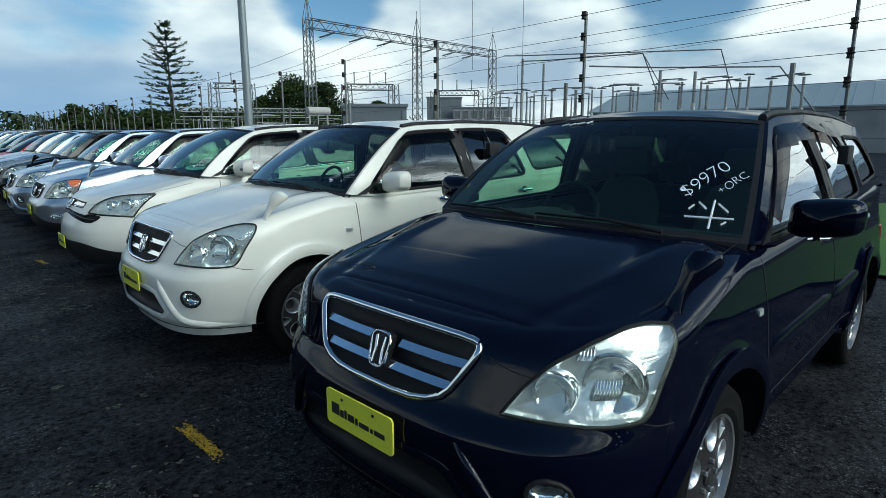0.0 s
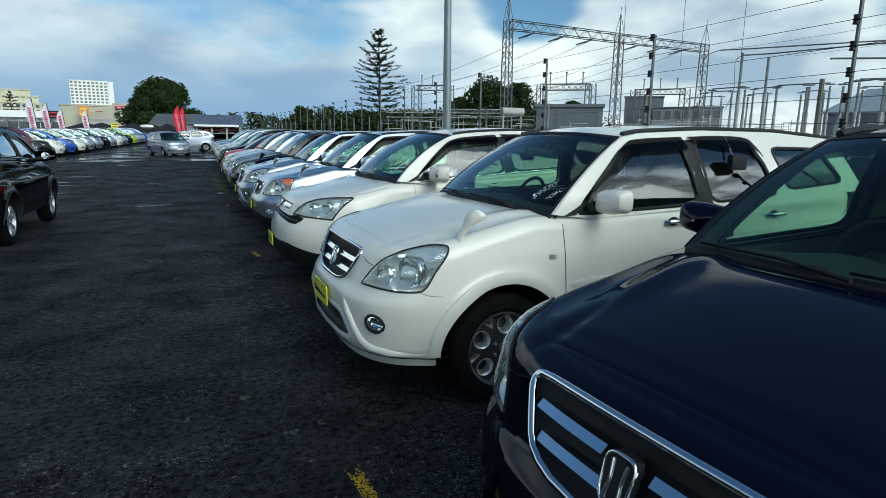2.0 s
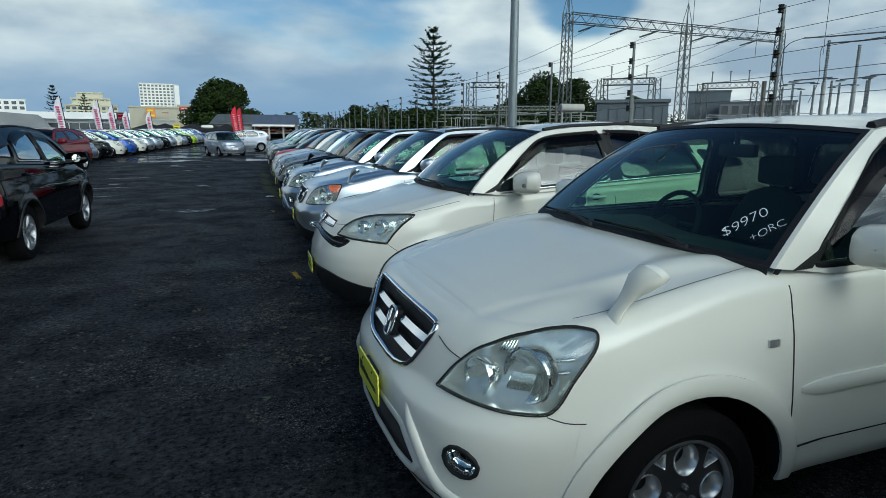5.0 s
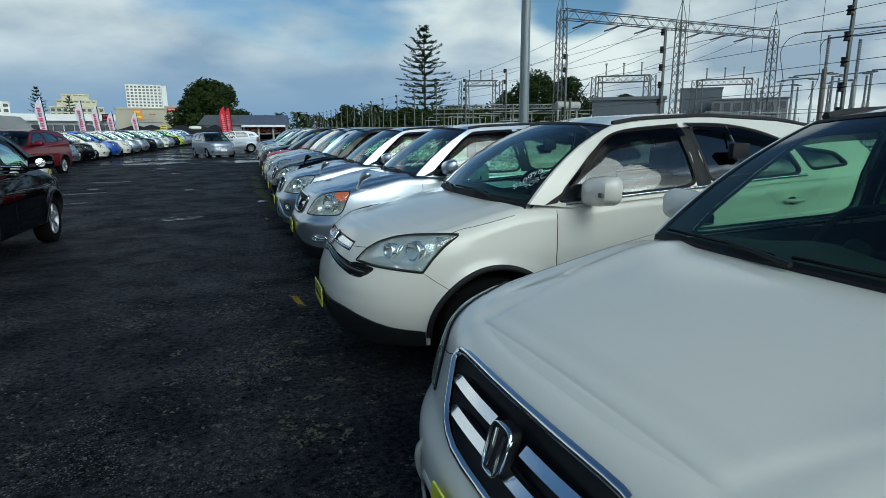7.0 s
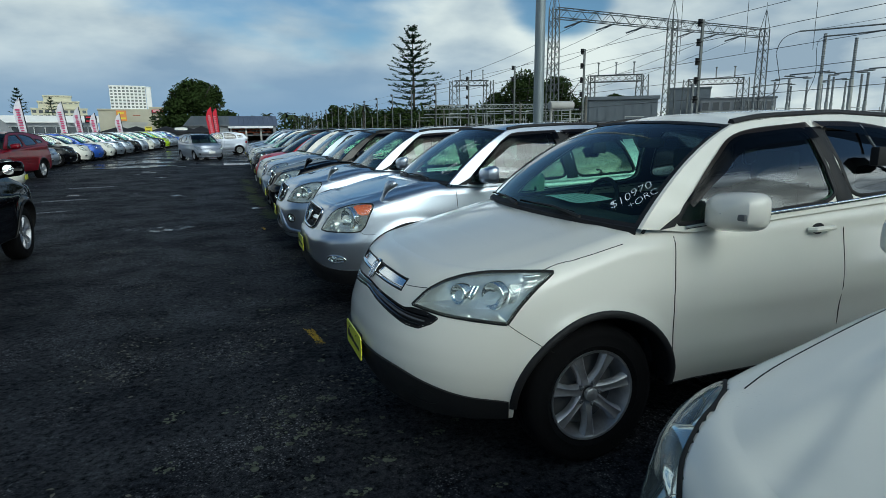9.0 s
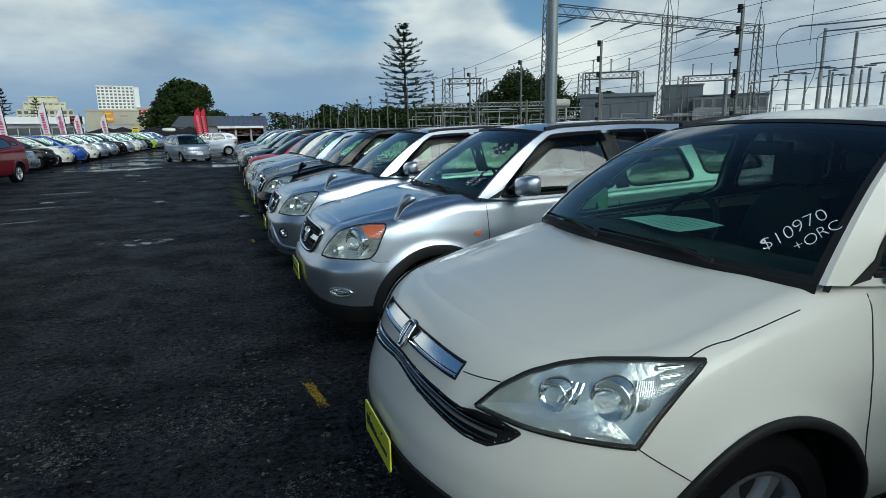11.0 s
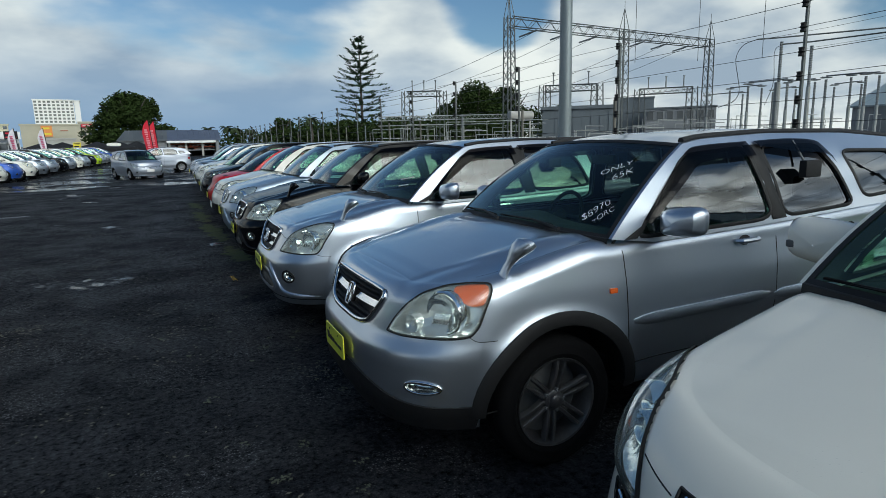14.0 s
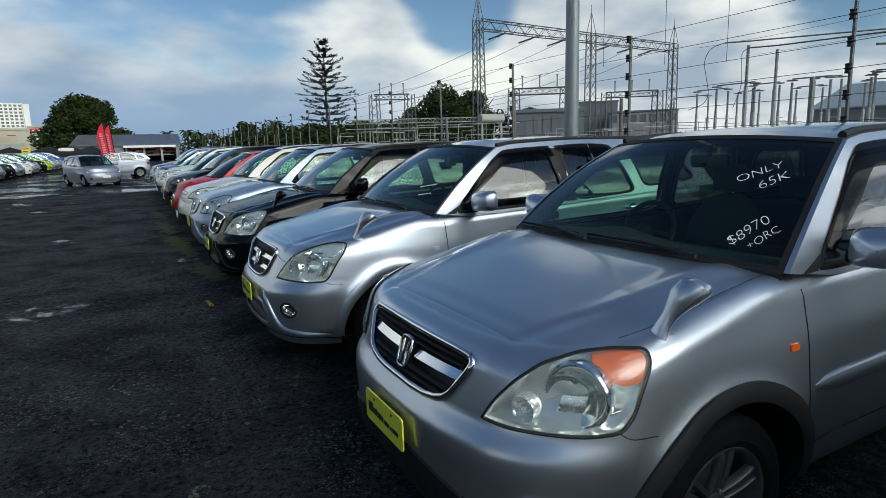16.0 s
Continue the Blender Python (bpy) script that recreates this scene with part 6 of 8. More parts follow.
def blotch(name, mat, cx, cy, length, width, turn, seed, label, category, z=0.004, n=40, bite=0.45):
    """A worn painted mark or a patch of growth: a thin skin with a ragged edge on the ground."""
    rng = random.Random(seed)
    m = Mesh()
    cs, sn = math.cos(turn), math.sin(turn)
    pieces = 14
    for k in range(pieces):
        f0, f1 = k / pieces - 0.5 + rng.uniform(0, 0.02), (k + 1) / pieces - 0.5 + rng.uniform(-0.03, 0.0)
        off = rng.uniform(-0.10, 0.10) * width
        w = width * (1 - bite * rng.random()) * (0.6 + 0.4 * math.cos(3.0 * (f0 + f1) / 2))
        ring = []
        for t in np.linspace(0, 2 * math.pi, 12, endpoint=False):
            a = (f0 + f1) / 2 + (f1 - f0) * 0.95 * math.cos(t) * (1 + rng.uniform(-0.25, 0.25))
            c = off + w / 2 * math.sin(t) * (1 + rng.uniform(-0.3, 0.3))
            x, y = cx + a * length * cs - c * sn, cy + a * length * sn + c * cs
            ring.append((x, y, rise(x, y) + z + 0.0003 * k))
        i = len(m.v)
        m.v += ring
        m.f.append(tuple(range(i, i + 12)))
    return tagged(m.done(name, mat, smooth=False), label, category, kind="structure")


def flaked_bar(name, mat, cx, cy, length, width, turn, seed, label, category):
    """A short line broken into flakes, sparser towards its edges and ends."""
    rng = random.Random(seed)
    m = Mesh()
    cs, sn = math.cos(turn), math.sin(turn)
    nu, nv = 64, 14
    for i in range(nu):
        for j in range(nv):
            a, c = (i + 0.5) / nu - 0.5, (j + 0.5) / nv - 0.5
            edge = max(abs(a) * 2, abs(c) * 2 * 0.98)
            clump = 0.5 + 0.5 * math.sin(i * 0.55 + seed) * math.sin(j * 0.9 + i * 0.23)
            if rng.random() < 0.26 + 0.70 * max(0.0, edge - 0.55) / 0.45 + 0.30 * clump:
                continue
            q = []
            for du, dv in ((-0.5, -0.5), (0.5, -0.5), (0.5, 0.5), (-0.5, 0.5)):
                aa = (a + du / nu * rng.uniform(0.9, 1.5)) * length
                cc = (c + dv / nv * rng.uniform(0.9, 1.5)) * width
                x, y = cx + aa * cs - cc * sn, cy + aa * sn + cc * cs
                q.append((x, y, rise(x, y) + 0.004 + rng.uniform(0, 0.0008)))
            m.add(q, [(0, 1, 2, 3)])
    return tagged(m.done(name, mat, smooth=False), label, category, kind="structure")


flaked_bar("bay_marking", YELLOW, 0.80, 2.86, 0.56, 0.080, radians(96), 1, "worn yellow bay line on asphalt", "marking")
flaked_bar("bay_marking", YELLOW, 0.72, 8.63, 0.46, 0.075, radians(98), 2, "worn yellow bay line on asphalt", "marking")
flaked_bar("bay_marking", YELLOW, 0.52, 14.4, 0.34, 0.06, radians(95), 3, "worn yellow bay line on asphalt", "marking")
PALE_MARK = material("pale_aisle_mark", (0.34, 0.35, 0.36), 0.8, vary=0.4, scale=9)
for k, (x, y, l, w) in enumerate([(-4.15, 24.0, 1.5, 0.30), (-4.0, 20.5, 1.2, 0.22), (-3.7, 18.2, 0.8, 0.16)]):
    flaked_bar("pale_broken_mark", PALE_MARK, x, y, l, w, radians(8 + 5 * k), 60 + k, "pale broken mark on the aisle", "marking")
for k, (x, y, l, w) in enumerate([(0.50, 18.8, 2.6, 0.5), (0.35, 21.6, 2.2, 0.5), (0.30, 24.2, 2.0, 0.45), (0.7, 16.2, 1.4, 0.4)]):
    blotch("moss_patch", MOSS, x, y, l, w, radians(95), 20 + k, "green moss growing at the bay ends", "moss", bite=0.6)
FLECK = material("dry_leaf_flecks", (0.12, 0.115, 0.09), 0.9, vary=0.5, scale=12.0)


def flecks():
    """Dry leaf crumbs and worn chips scattered in loose drifts over the bay ends."""
    rng = random.Random(77)
    m = Mesh()
    for k in range(70):
        cx, cy = rng.uniform(-1.6, 1.0), rng.uniform(0.5, 22.0)
        spread = rng.uniform(0.10, 0.38)
        for q in range(rng.randint(14, 46)):
            x, y = cx + rng.gauss(0, spread), cy + rng.gauss(0, spread * 0.8)
            r, a = rng.uniform(0.005, 0.017), rng.uniform(0, 6.28)
            z = rise(x, y) + 0.004
            m.add([(x + r * math.cos(a + t) * f, y + r * math.sin(a + t) * f, z + 0.004 * g) for t, f, g in ((0, 1.3, 0.2), (1.6, 0.6, 1.0), (3.1, 1.2, 0.4), (4.7, 0.7, 0.8))], [(0, 1, 2, 3)])
    tagged(m.done("leaf_litter", FLECK, smooth=False), "dry leaf crumbs scattered on the asphalt", "leaf litter", kind="stuff")


def lichen():
    """Pale crusty rosettes grown on the asphalt in front of the bays."""
    rng = random.Random(41)
    m = Mesh()
    for k in range(120):
        x0, y0 = rng.gauss(0.55, 0.33), rng.uniform(5.6, 7.6) if k < 60 else rng.uniform(1.0, 14.0)
        r0 = rng.uniform(0.012, 0.045)
        for q in range(rng.randint(7, 20)):
            a, d = rng.uniform(0, 6.28), r0 * math.sqrt(rng.random()) * 1.3
            x, y, r = x0 + d * math.cos(a), y0 + d * math.sin(a), rng.uniform(0.004, 0.012)
            ring = [(x + r * rng.uniform(0.6, 1.25) * math.cos(t), y + r * rng.uniform(0.6, 1.25) * math.sin(t)) for t in np.linspace(0, 2 * math.pi, 7, endpoint=False)]
            i = len(m.v)
            m.v += [(px, py, rise(px, py) + 0.0035 + 0.0002 * (q % 5)) for px, py in ring]
            m.f.append(tuple(range(i, i + 7)))
    tagged(m.done("lichen_patches", LICHEN, smooth=False), "pale grey-green lichen crusts on the asphalt", "lichen", kind="stuff")


LICHEN = material("grey_green_lichen", (0.105, 0.115, 0.085), 0.95, vary=0.4, scale=30, spec=0.1)
flecks()
lichen()
lawn = [[(x, y, rise(x, y) + 0.05 + 0.02 * math.sin(x * 2 + y)) for x in np.linspace(7.6, 16.0, 12)] for y in np.linspace(-25, 60, 40)]
tagged(Mesh().sheet(lawn, flip=True).done("lawn", GRASS), "green mown lawn behind the fence", "grass", kind="structure")

# plain walls that close the yard behind the camera
CLOSE = material("dark_boundary_cladding", (0.06, 0.065, 0.06), 0.8, vary=0.2)
for lo, hi in (((-40, -19, -0.2), (40, -18.6, 3.6)), ((-30, -18.6, -0.2), (-29.6, 24, 3.0))):
    tagged(Mesh().box(lo, hi, 0.01).done("wall_boundary", CLOSE, smooth=False), "plain dark boundary wall behind the yard", "wall", kind="structure")
verge = [[(x, y, 0.03 + 0.01 * math.sin(x + y)) for x in np.linspace(-28, 7.6, 20)] for y in np.linspace(-18, -5.5, 8)]
tagged(Mesh().sheet(verge, flip=True).done("verge", GRASS), "green mown verge at the end of the bays", "grass", kind="structure")

# ---- behind the yard ----
CONCRETE = material("pale_concrete", (0.42, 0.41, 0.38), 0.85, vary=0.15, scale=0.6, bump=0.2, bump_scale=30)
HOTEL = material("white_tower_wall", (0.88, 0.87, 0.82), 0.8, vary=0.06, scale=0.3)
BEIGE = material("beige_wall", (0.47, 0.44, 0.34), 0.85, vary=0.12, scale=0.5)
CREAM = material("cream_wall", (0.60, 0.57, 0.42), 0.85, vary=0.12, scale=0.5)
GREYWALL = material("grey_cladding", (0.20, 0.21, 0.22), 0.7, vary=0.15, scale=0.8)
TIN = material("grey_tin_roof", (0.24, 0.26, 0.28), 0.5, 0.3, vary=0.15, scale=0.7)
DARKCLAD = material("dark_blue_grey_cladding", (0.125, 0.145, 0.16), 0.7, vary=0.15, scale=0.8)
PALETIN = material("pale_blue_grey_tin_roof", (0.30, 0.36, 0.38), 0.5, 0.2, vary=0.12, scale=0.5)
ROOFBLUE = material("slate_blue_roof", (0.10, 0.12, 0.17), 0.6, vary=0.15)
DARKGLASS = material("dark_window_glass", (0.05, 0.06, 0.07), 0.12, coat=0.6)
PALEGLASS = material("pale_curtained_glass", (0.16, 0.165, 0.15), 0.3, coat=0.4, each=0.35)
BRICKRED = material("rust_red_boards", (0.30, 0.07, 0.03), 0.8, vary=0.3)
DARKCLOTH = material("black_awning_cloth", (0.012, 0.012, 0.014), 0.9)
FLAGRED = material("red_flag_cloth", (0.62, 0.02, 0.045), 0.8, vary=0.1)
FLAGWHITE = material("white_flag_cloth", (0.72, 0.70, 0.74), 0.8, vary=0.1)
FLAGPINK = material("pink_flag_print", (0.60, 0.10, 0.22), 0.8)
FLAGPALE = material("pale_pink_flag_print", (0.72, 0.28, 0.32), 0.8)
FLAGINK = material("purple_flag_print", (0.10, 0.06, 0.20), 0.8)
STEEL = material("galvanised_steel", (0.20, 0.21, 0.215), 0.6, 0.4, vary=0.25, scale=3.0)
STEEL_DARK = material("weathered_lattice_steel", (0.12, 0.13, 0.13), 0.6, 0.4, vary=0.25, scale=2.0)
POLEGREY = material("grey_painted_pole", (0.22, 0.25, 0.26), 0.45, 0.4, vary=0.12, scale=4)
WOOD = material("weathered_timber", (0.16, 0.15, 0.13), 0.85, vary=0.3, scale=5, bump=0.3)
PORCELAIN = material("grey_insulator_glaze", (0.24, 0.25, 0.25), 0.25, coat=0.6)
WIRE = material("dull_wire", (0.07, 0.07, 0.075), 0.5, 0.5)
LEAF_DARK = material("dark_broad_leaves", (0.028, 0.046, 0.012), 0.8, vary=0.5, scale=1.2, spec=0.1)
LEAF_PINE = material("pine_needles", (0.034, 0.070, 0.036), 0.8, vary=0.4, scale=1.0, spec=0.15)
LEAF_PALM = material("palm_fronds", (0.04, 0.06, 0.02), 0.7, vary=0.3)
BARK = material("bark", (0.07, 0.06, 0.05), 0.9, vary=0.3, bump=0.5, bump_scale=20)
SHOWWHITE = material("white_painted_fascia", (0.84, 0.84, 0.83), 0.7, vary=0.06, scale=0.6)
GREYRENDER = material("grey_render", (0.24, 0.25, 0.26), 0.85, vary=0.22, scale=0.5, bump=0.3, bump_scale=25)
ROOFGREY = material("weathered_grey_tin_roof", (0.13, 0.14, 0.145), 0.6, 0.2, vary=0.25, scale=0.6)
YELLOWSIGN = material("yellow_sign_board", (0.75, 0.62, 0.03), 0.5)
ORANGESIGN = material("orange_sign_board", (0.7, 0.25, 0.05), 0.5)


def polar(az, d):
    """A place by its bearing from the yard, in degrees from +Y, and its distance."""
    return 0.5 + d * math.sin(radians(az)), 2.1 + d * math.cos(radians(az))


def level(el, d):
    return 1.55 + d * math.tan(radians(el))


def block(name, az0, az1, d, el_top, depth, mat, label, cols=0, rows=0, z_low=None, roof=None, win=(0.62, 0.6), category="building", pitch=0.0, win_from=0.0, pane=None, ribs=False):
    """A building whose long front faces the yard: walls, roof slab and real window recesses."""
    pane = pane or DARKGLASS
    x0, y0 = polar(az0, d)
    x1, y1 = polar(az1, d)
    top = level(el_top, d)
    w = math.hypot(x1 - x0, y1 - y0)
    ang = math.atan2(y1 - y0, x1 - x0)
    base = rise(0, min(y0, y1)) - 1.0
    root = new(name)
    root.matrix_world = Matrix.Translation((x0, y0, base)) @ Matrix.Rotation(ang, 4, "Z")
    tagged(root, label, category)
    h = top - base
    wall = Mesh()
    wall.box((0, 0.0, 0), (w, depth, h), 0.0)
    wall.done("wall", mat, root, smooth=False)
    if ribs:
        for k in range(int(w / 0.9)):
            Mesh().box((0.4 + 0.9 * k, -0.06, 0), (0.52 + 0.9 * k, -0.002, h - 0.02)).done("cladding_rib", mat, root, smooth=False)
    if pitch:
        r = Mesh()
        e = 0.3
        r.add([(-e, -e, h), (w + e, -e, h), (w + e, depth / 2, h + pitch), (-e, depth / 2, h + pitch), (-e, depth + e, h), (w + e, depth + e, h), (-e, -e, h - 0.15), (w + e, -e, h - 0.15), (w + e, depth + e, h - 0.15), (-e, depth + e, h - 0.15)], [(0, 1, 2, 3), (3, 2, 5, 4), (0, 6, 7, 1), (4, 5, 8, 9), (0, 3, 4, 9, 6), (1, 7, 8, 5, 2), (6, 9, 8, 7)])
        r.done("roof", roof or TIN, root, smooth=False)
        n = int(w / 1.5)
        ridge = Mesh()
        for k in range(n):
            x = (k + 0.5) * w / n
            ridge.tube([(x, -e, h + 0.02), (x, depth / 2, h + pitch + 0.02)], 0.03, 4)
        ridge.done("roof_ribs", roof or TIN, root, smooth=False)
    else:
        Mesh().box((-0.2, -0.2, h), (w + 0.2, depth + 0.2, h + 0.35), 0.03).done("parapet", roof or mat, root, smooth=False)
    if cols:
        hh = h - win_from
        for i in range(cols):
            for j in range(rows):
                cx, cz = (i + 0.5) * w / cols, win_from + (j + 0.5) * hh / rows
                ww, wh = win[0] * w / cols / 2, win[1] * hh / rows / 2
                f = Mesh()
                t = 0.08
                for lo, hi in (((cx - ww - t, -0.12, cz - wh - t), (cx - ww, -0.001, cz + wh + t)), ((cx + ww, -0.12, cz - wh - t), (cx + ww + t, -0.001, cz + wh + t)), ((cx - ww, -0.12, cz - wh - t), (cx + ww, -0.001, cz - wh)), ((cx - ww, -0.12, cz + wh), (cx + ww, -0.001, cz + wh + t))):
                    f.box(lo, hi)
                fr = f.done("window", mat, root, smooth=False)
                Mesh().box((cx - ww, -0.03, cz - wh), (cx + ww, -0.004, cz + wh)).done("pane", pane, fr, smooth=False)
    return root


block("hotel_tower", -10.47, -7.75, 300, 4.25, 14, HOTEL, "white hotel tower with a grid of windows", cols=9, rows=8, win_from=10.5, win=(0.62, 0.6), pane=PALEGLASS)
block("hotel_stair_tower", -7.72, -7.33, 299, 4.2, 12, HOTEL, "blank white end wall of a hotel tower")
block("cream_block", -16.0, -12.2, 220, 2.3, 12, CREAM, "cream apartment block with dark window bands", cols=9, rows=2, win_from=6)
block("cream_terrace", -15.5, -12.7, 222, 2.85, 10, CREAM, "cream set-back terrace storey of flats", cols=7, rows=1, win_from=10.5, pane=PALEGLASS)
block("penthouse", -15.1, -13.2, 224, 3.3, 8, CREAM, "cream set-back top storey of flats", cols=5, rows=1, win_from=12.8)
block("white_block", -23.5, -18.6, 260, 2.6, 14, HOTEL, "long white building behind the yard", cols=10, rows=2, win_from=8)
block("beige_store", -11.4, -7.55, 150, 2.25, 16, BEIGE, "beige windowless store building")
block("store_canopy", -9.9, -7.9, 146, 1.15, 3, CONCRETE, "low grey canopy along a beige store wall")
block("store_annex", -7.55, -6.45, 160, 2.45, 10, BEIGE, "small beige annex with dark windows", cols=2, rows=2, win_from=4.5)
# showroom: white fascia over a dark window band, nearer at its far left end
block("showroom", -19.5, -11.5, 105, 1.30, 10, SHOWWHITE, "white showroom with a long dark window front", cols=11, rows=1, win=(0.95, 0.52), win_from=0.9)
x0, y0 = polar(-19.6, 104)
x1, y1 = polar(-11.4, 104)
fascia = Mesh().box((0, -0.6, 0), (math.hypot(x1 - x0, y1 - y0), 0.3, 1.0), 0.05).done("fascia", SHOWWHITE, smooth=False)
fascia.matrix_world = Matrix.Translation((x0, y0, level(1.22, 104))) @ Matrix.Rotation(math.atan2(y1 - y0, x1 - x0), 4, "Z") @ Matrix.Rotation(radians(-0.6), 4, "X")
tagged(fascia, "broad white roof fascia of the showroom", "fascia")


def sloped_wall():
    """Grey rendered wall with a top that falls away in a curve."""
    x0, y0 = polar(-27.0, 80)
    x1, y1 = polar(-16.7, 80)
    w = math.hypot(x1 - x0, y1 - y0)
    m = Mesh()
    prof = [(0.0, 1.9), (0.6, 1.75), (0.82, 1.57), (0.885, 1.53), (0.915, 1.25), (0.94, 0.85), (0.965, 0.5), (1.0, 0.15)]
    top = [(f * w, level(e, 80)) for f, e in prof]
    n = len(top)
    v = [(x, yy, z) for yy in (0.0, 0.5) for x, z in top] + [(x, yy, -0.3) for yy in (0.0, 0.5) for x, z in top]
    f = []
    for i in range(n - 1):
        f += [(i, 2 * n + i, 2 * n + i + 1, i + 1), (n + i, n + i + 1, 3 * n + i + 1, 3 * n + i), (i, i + 1, n + i + 1, n + i)]
    f += [(0, n, 3 * n, 2 * n), (n - 1, 3 * n - 1, 4 * n - 1, 2 * n - 1)]
    m.add(v, f)
    ob = m.done("rendered_wall", GREYRENDER, smooth=False)
    ob.matrix_world = Matrix.Translation((x0, y0, 0)) @ Matrix.Rotation(math.atan2(y1 - y0, x1 - x0), 4, "Z")
    tagged(ob, "grey rendered wall with a falling curved top", "wall")


sloped_wall()


def board(az, d, el0, el1, wide, mat, name, label, rows=0, ink=None, turn=0.0):
    """A flat sign board with bars for its lettering."""
    x, y = polar(az, d)
    z0, z1 = level(el0, d), level(el1, d)
    root = new(name)
    root.matrix_world = Matrix.Translation((x, y, z0)) @ Matrix.Rotation(radians(-az + turn), 4, "Z")
    tagged(root, label, "sign")
    h = z1 - z0
    Mesh().box((-wide / 2, -0.15, 0), (wide / 2, 0, h), 0.03).done("panel", mat, root, smooth=False)
    for k in range(rows):
        z = h * (k + 0.5) / rows
        Mesh().box((-wide * 0.38, -0.17, z - h * 0.16 / rows), (wide * (0.38 - 0.12 * (k % 2)), -0.151, z + h * 0.16 / rows)).done("lettering", ink, root, smooth=False)


board(-11.95, 101, 1.22, 1.82, 1.5, DARKCLOTH, "sign_board", "dark sign board with red lettering over the showroom", 2, FLAGRED)
board(-9.73, 148, 1.4, 2.25, 1.9, ORANGESIGN, "sign_board", "orange and yellow sign board on a wall", 2, YELLOWSIGN)
board(-8.6, 148, 1.75, 1.95, 1.8, BEIGE, "wall_lettering", "thin dark lettering on a beige wall", 1, BRICKRED)
board(-7.77, 78, 0.30, 0.92, 0.72, YELLOWSIGN, "sign_board", "small bright yellow sign board", 3, DARKCLOTH)
board(-6.95, 155, 2.12, 2.35, 2.4, FLAGRED, "sign_board", "red sign band on a small annex", 1, FLAGWHITE)


def open_shed():
    """Low shed: pale gable end, tin roof in two stretches, open front with racks."""
    d = 92
    root = new("open_shed")
    x0, y0 = polar(-4.85, d)
    x1, y1 = polar(2.75, d)
    w = math.hypot(x1 - x0, y1 - y0)
    root.matrix_world = Matrix.Translation((x0, y0, rise(0, y0) - 0.3)) @ Matrix.Rotation(math.atan2(y1 - y0, x1 - x0), 4, "Z")
    tagged(root, "low grey shed with tin roof and an open racked front", "shed")
    base = rise(0, y0) - 0.3
    eave, ridge = level(1.0, d) - base, level(1.82, d + 3) - base
    Mesh().box((0, 0, 0), (w * 0.46, 7, eave), 0.0).done("wall", GREYRENDER, root, smooth=False)
    Mesh().box((w * 0.46, 5.5, 0), (w, 7, eave), 0.0).done("back_wall", DARKCLOTH, root, smooth=False)
    Mesh().box((w - 0.4, 0, 0), (w, 5.5, eave), 0.0).done("end_wall", GREYRENDER, root, smooth=False)
    for name, xa, xb, mat in (("roof", -0.3, w * 0.47, ROOFGREY), ("roof", w * 0.47, w + 0.3, ROOFBLUE)):
        r = Mesh()
        r.add([(xa, -0.4, eave), (xb, -0.4, eave), (xb, 3.5, ridge), (xa + (0.9 if xa < 0 else 0), 3.5, ridge), (xa, 7.3, eave), (xb, 7.3, eave), (xa, -0.4, eave - 0.12), (xb, -0.4, eave - 0.12), (xb, 7.3, eave - 0.12), (xa, 7.3, eave - 0.12)], [(0, 1, 2, 3), (3, 2, 5, 4), (0, 6, 7, 1), (4, 5, 8, 9), (0, 3, 4, 9, 6), (1, 7, 8, 5, 2), (6, 9, 8, 7)])
        ob = r.done(name, mat, root, smooth=False)
        rib = Mesh()
        n = int((xb - xa) / 0.8)
        for k in range(n):
            x = xa + 1.0 + (k + 0.5) * (xb - xa - 1.2) / n
            rib.tube([(x, -0.4, eave + 0.02), (x, 3.5, ridge + 0.02)], 0.03, 4)
        rib.done("ribs", mat, ob, smooth=False)
    Mesh().box((w * 0.46, -0.5, eave - 0.42), (w - 0.4, -0.35, eave - 0.13), 0.02).done("lintel", SHOWWHITE, root, smooth=False)
    for k in range(3):
        Mesh().box((w * 0.475 + k * w * 0.17, 0.1, 0), (w * 0.475 + k * w * 0.17 + 0.25, 0.4, eave - 0.15), 0.0).done("post", CONCRETE, root, smooth=False)
    rng = random.Random(12)
    for k in range(3):
        z = eave - 0.62 - 0.42 * k
        Mesh().box((w * 0.475, 1.0, z), (w - 0.5, 1.5, z + 0.13), 0.0).done("rack_beam", BRICKRED if k < 2 else TIN, root, smooth=False)
        for q in range(16):
            xx = w * 0.49 + rng.random() * w * 0.46
            Mesh().box((xx, 1.1, z + 0.13), (xx + rng.uniform(0.3, 1.0), 1.5, z + 0.13 + rng.uniform(0.1, 0.25))).done("stacked_box", rng.choice([BRICKRED, CONCRETE, GREYWALL, DARKCLOTH]), root, smooth=False)


open_shed()


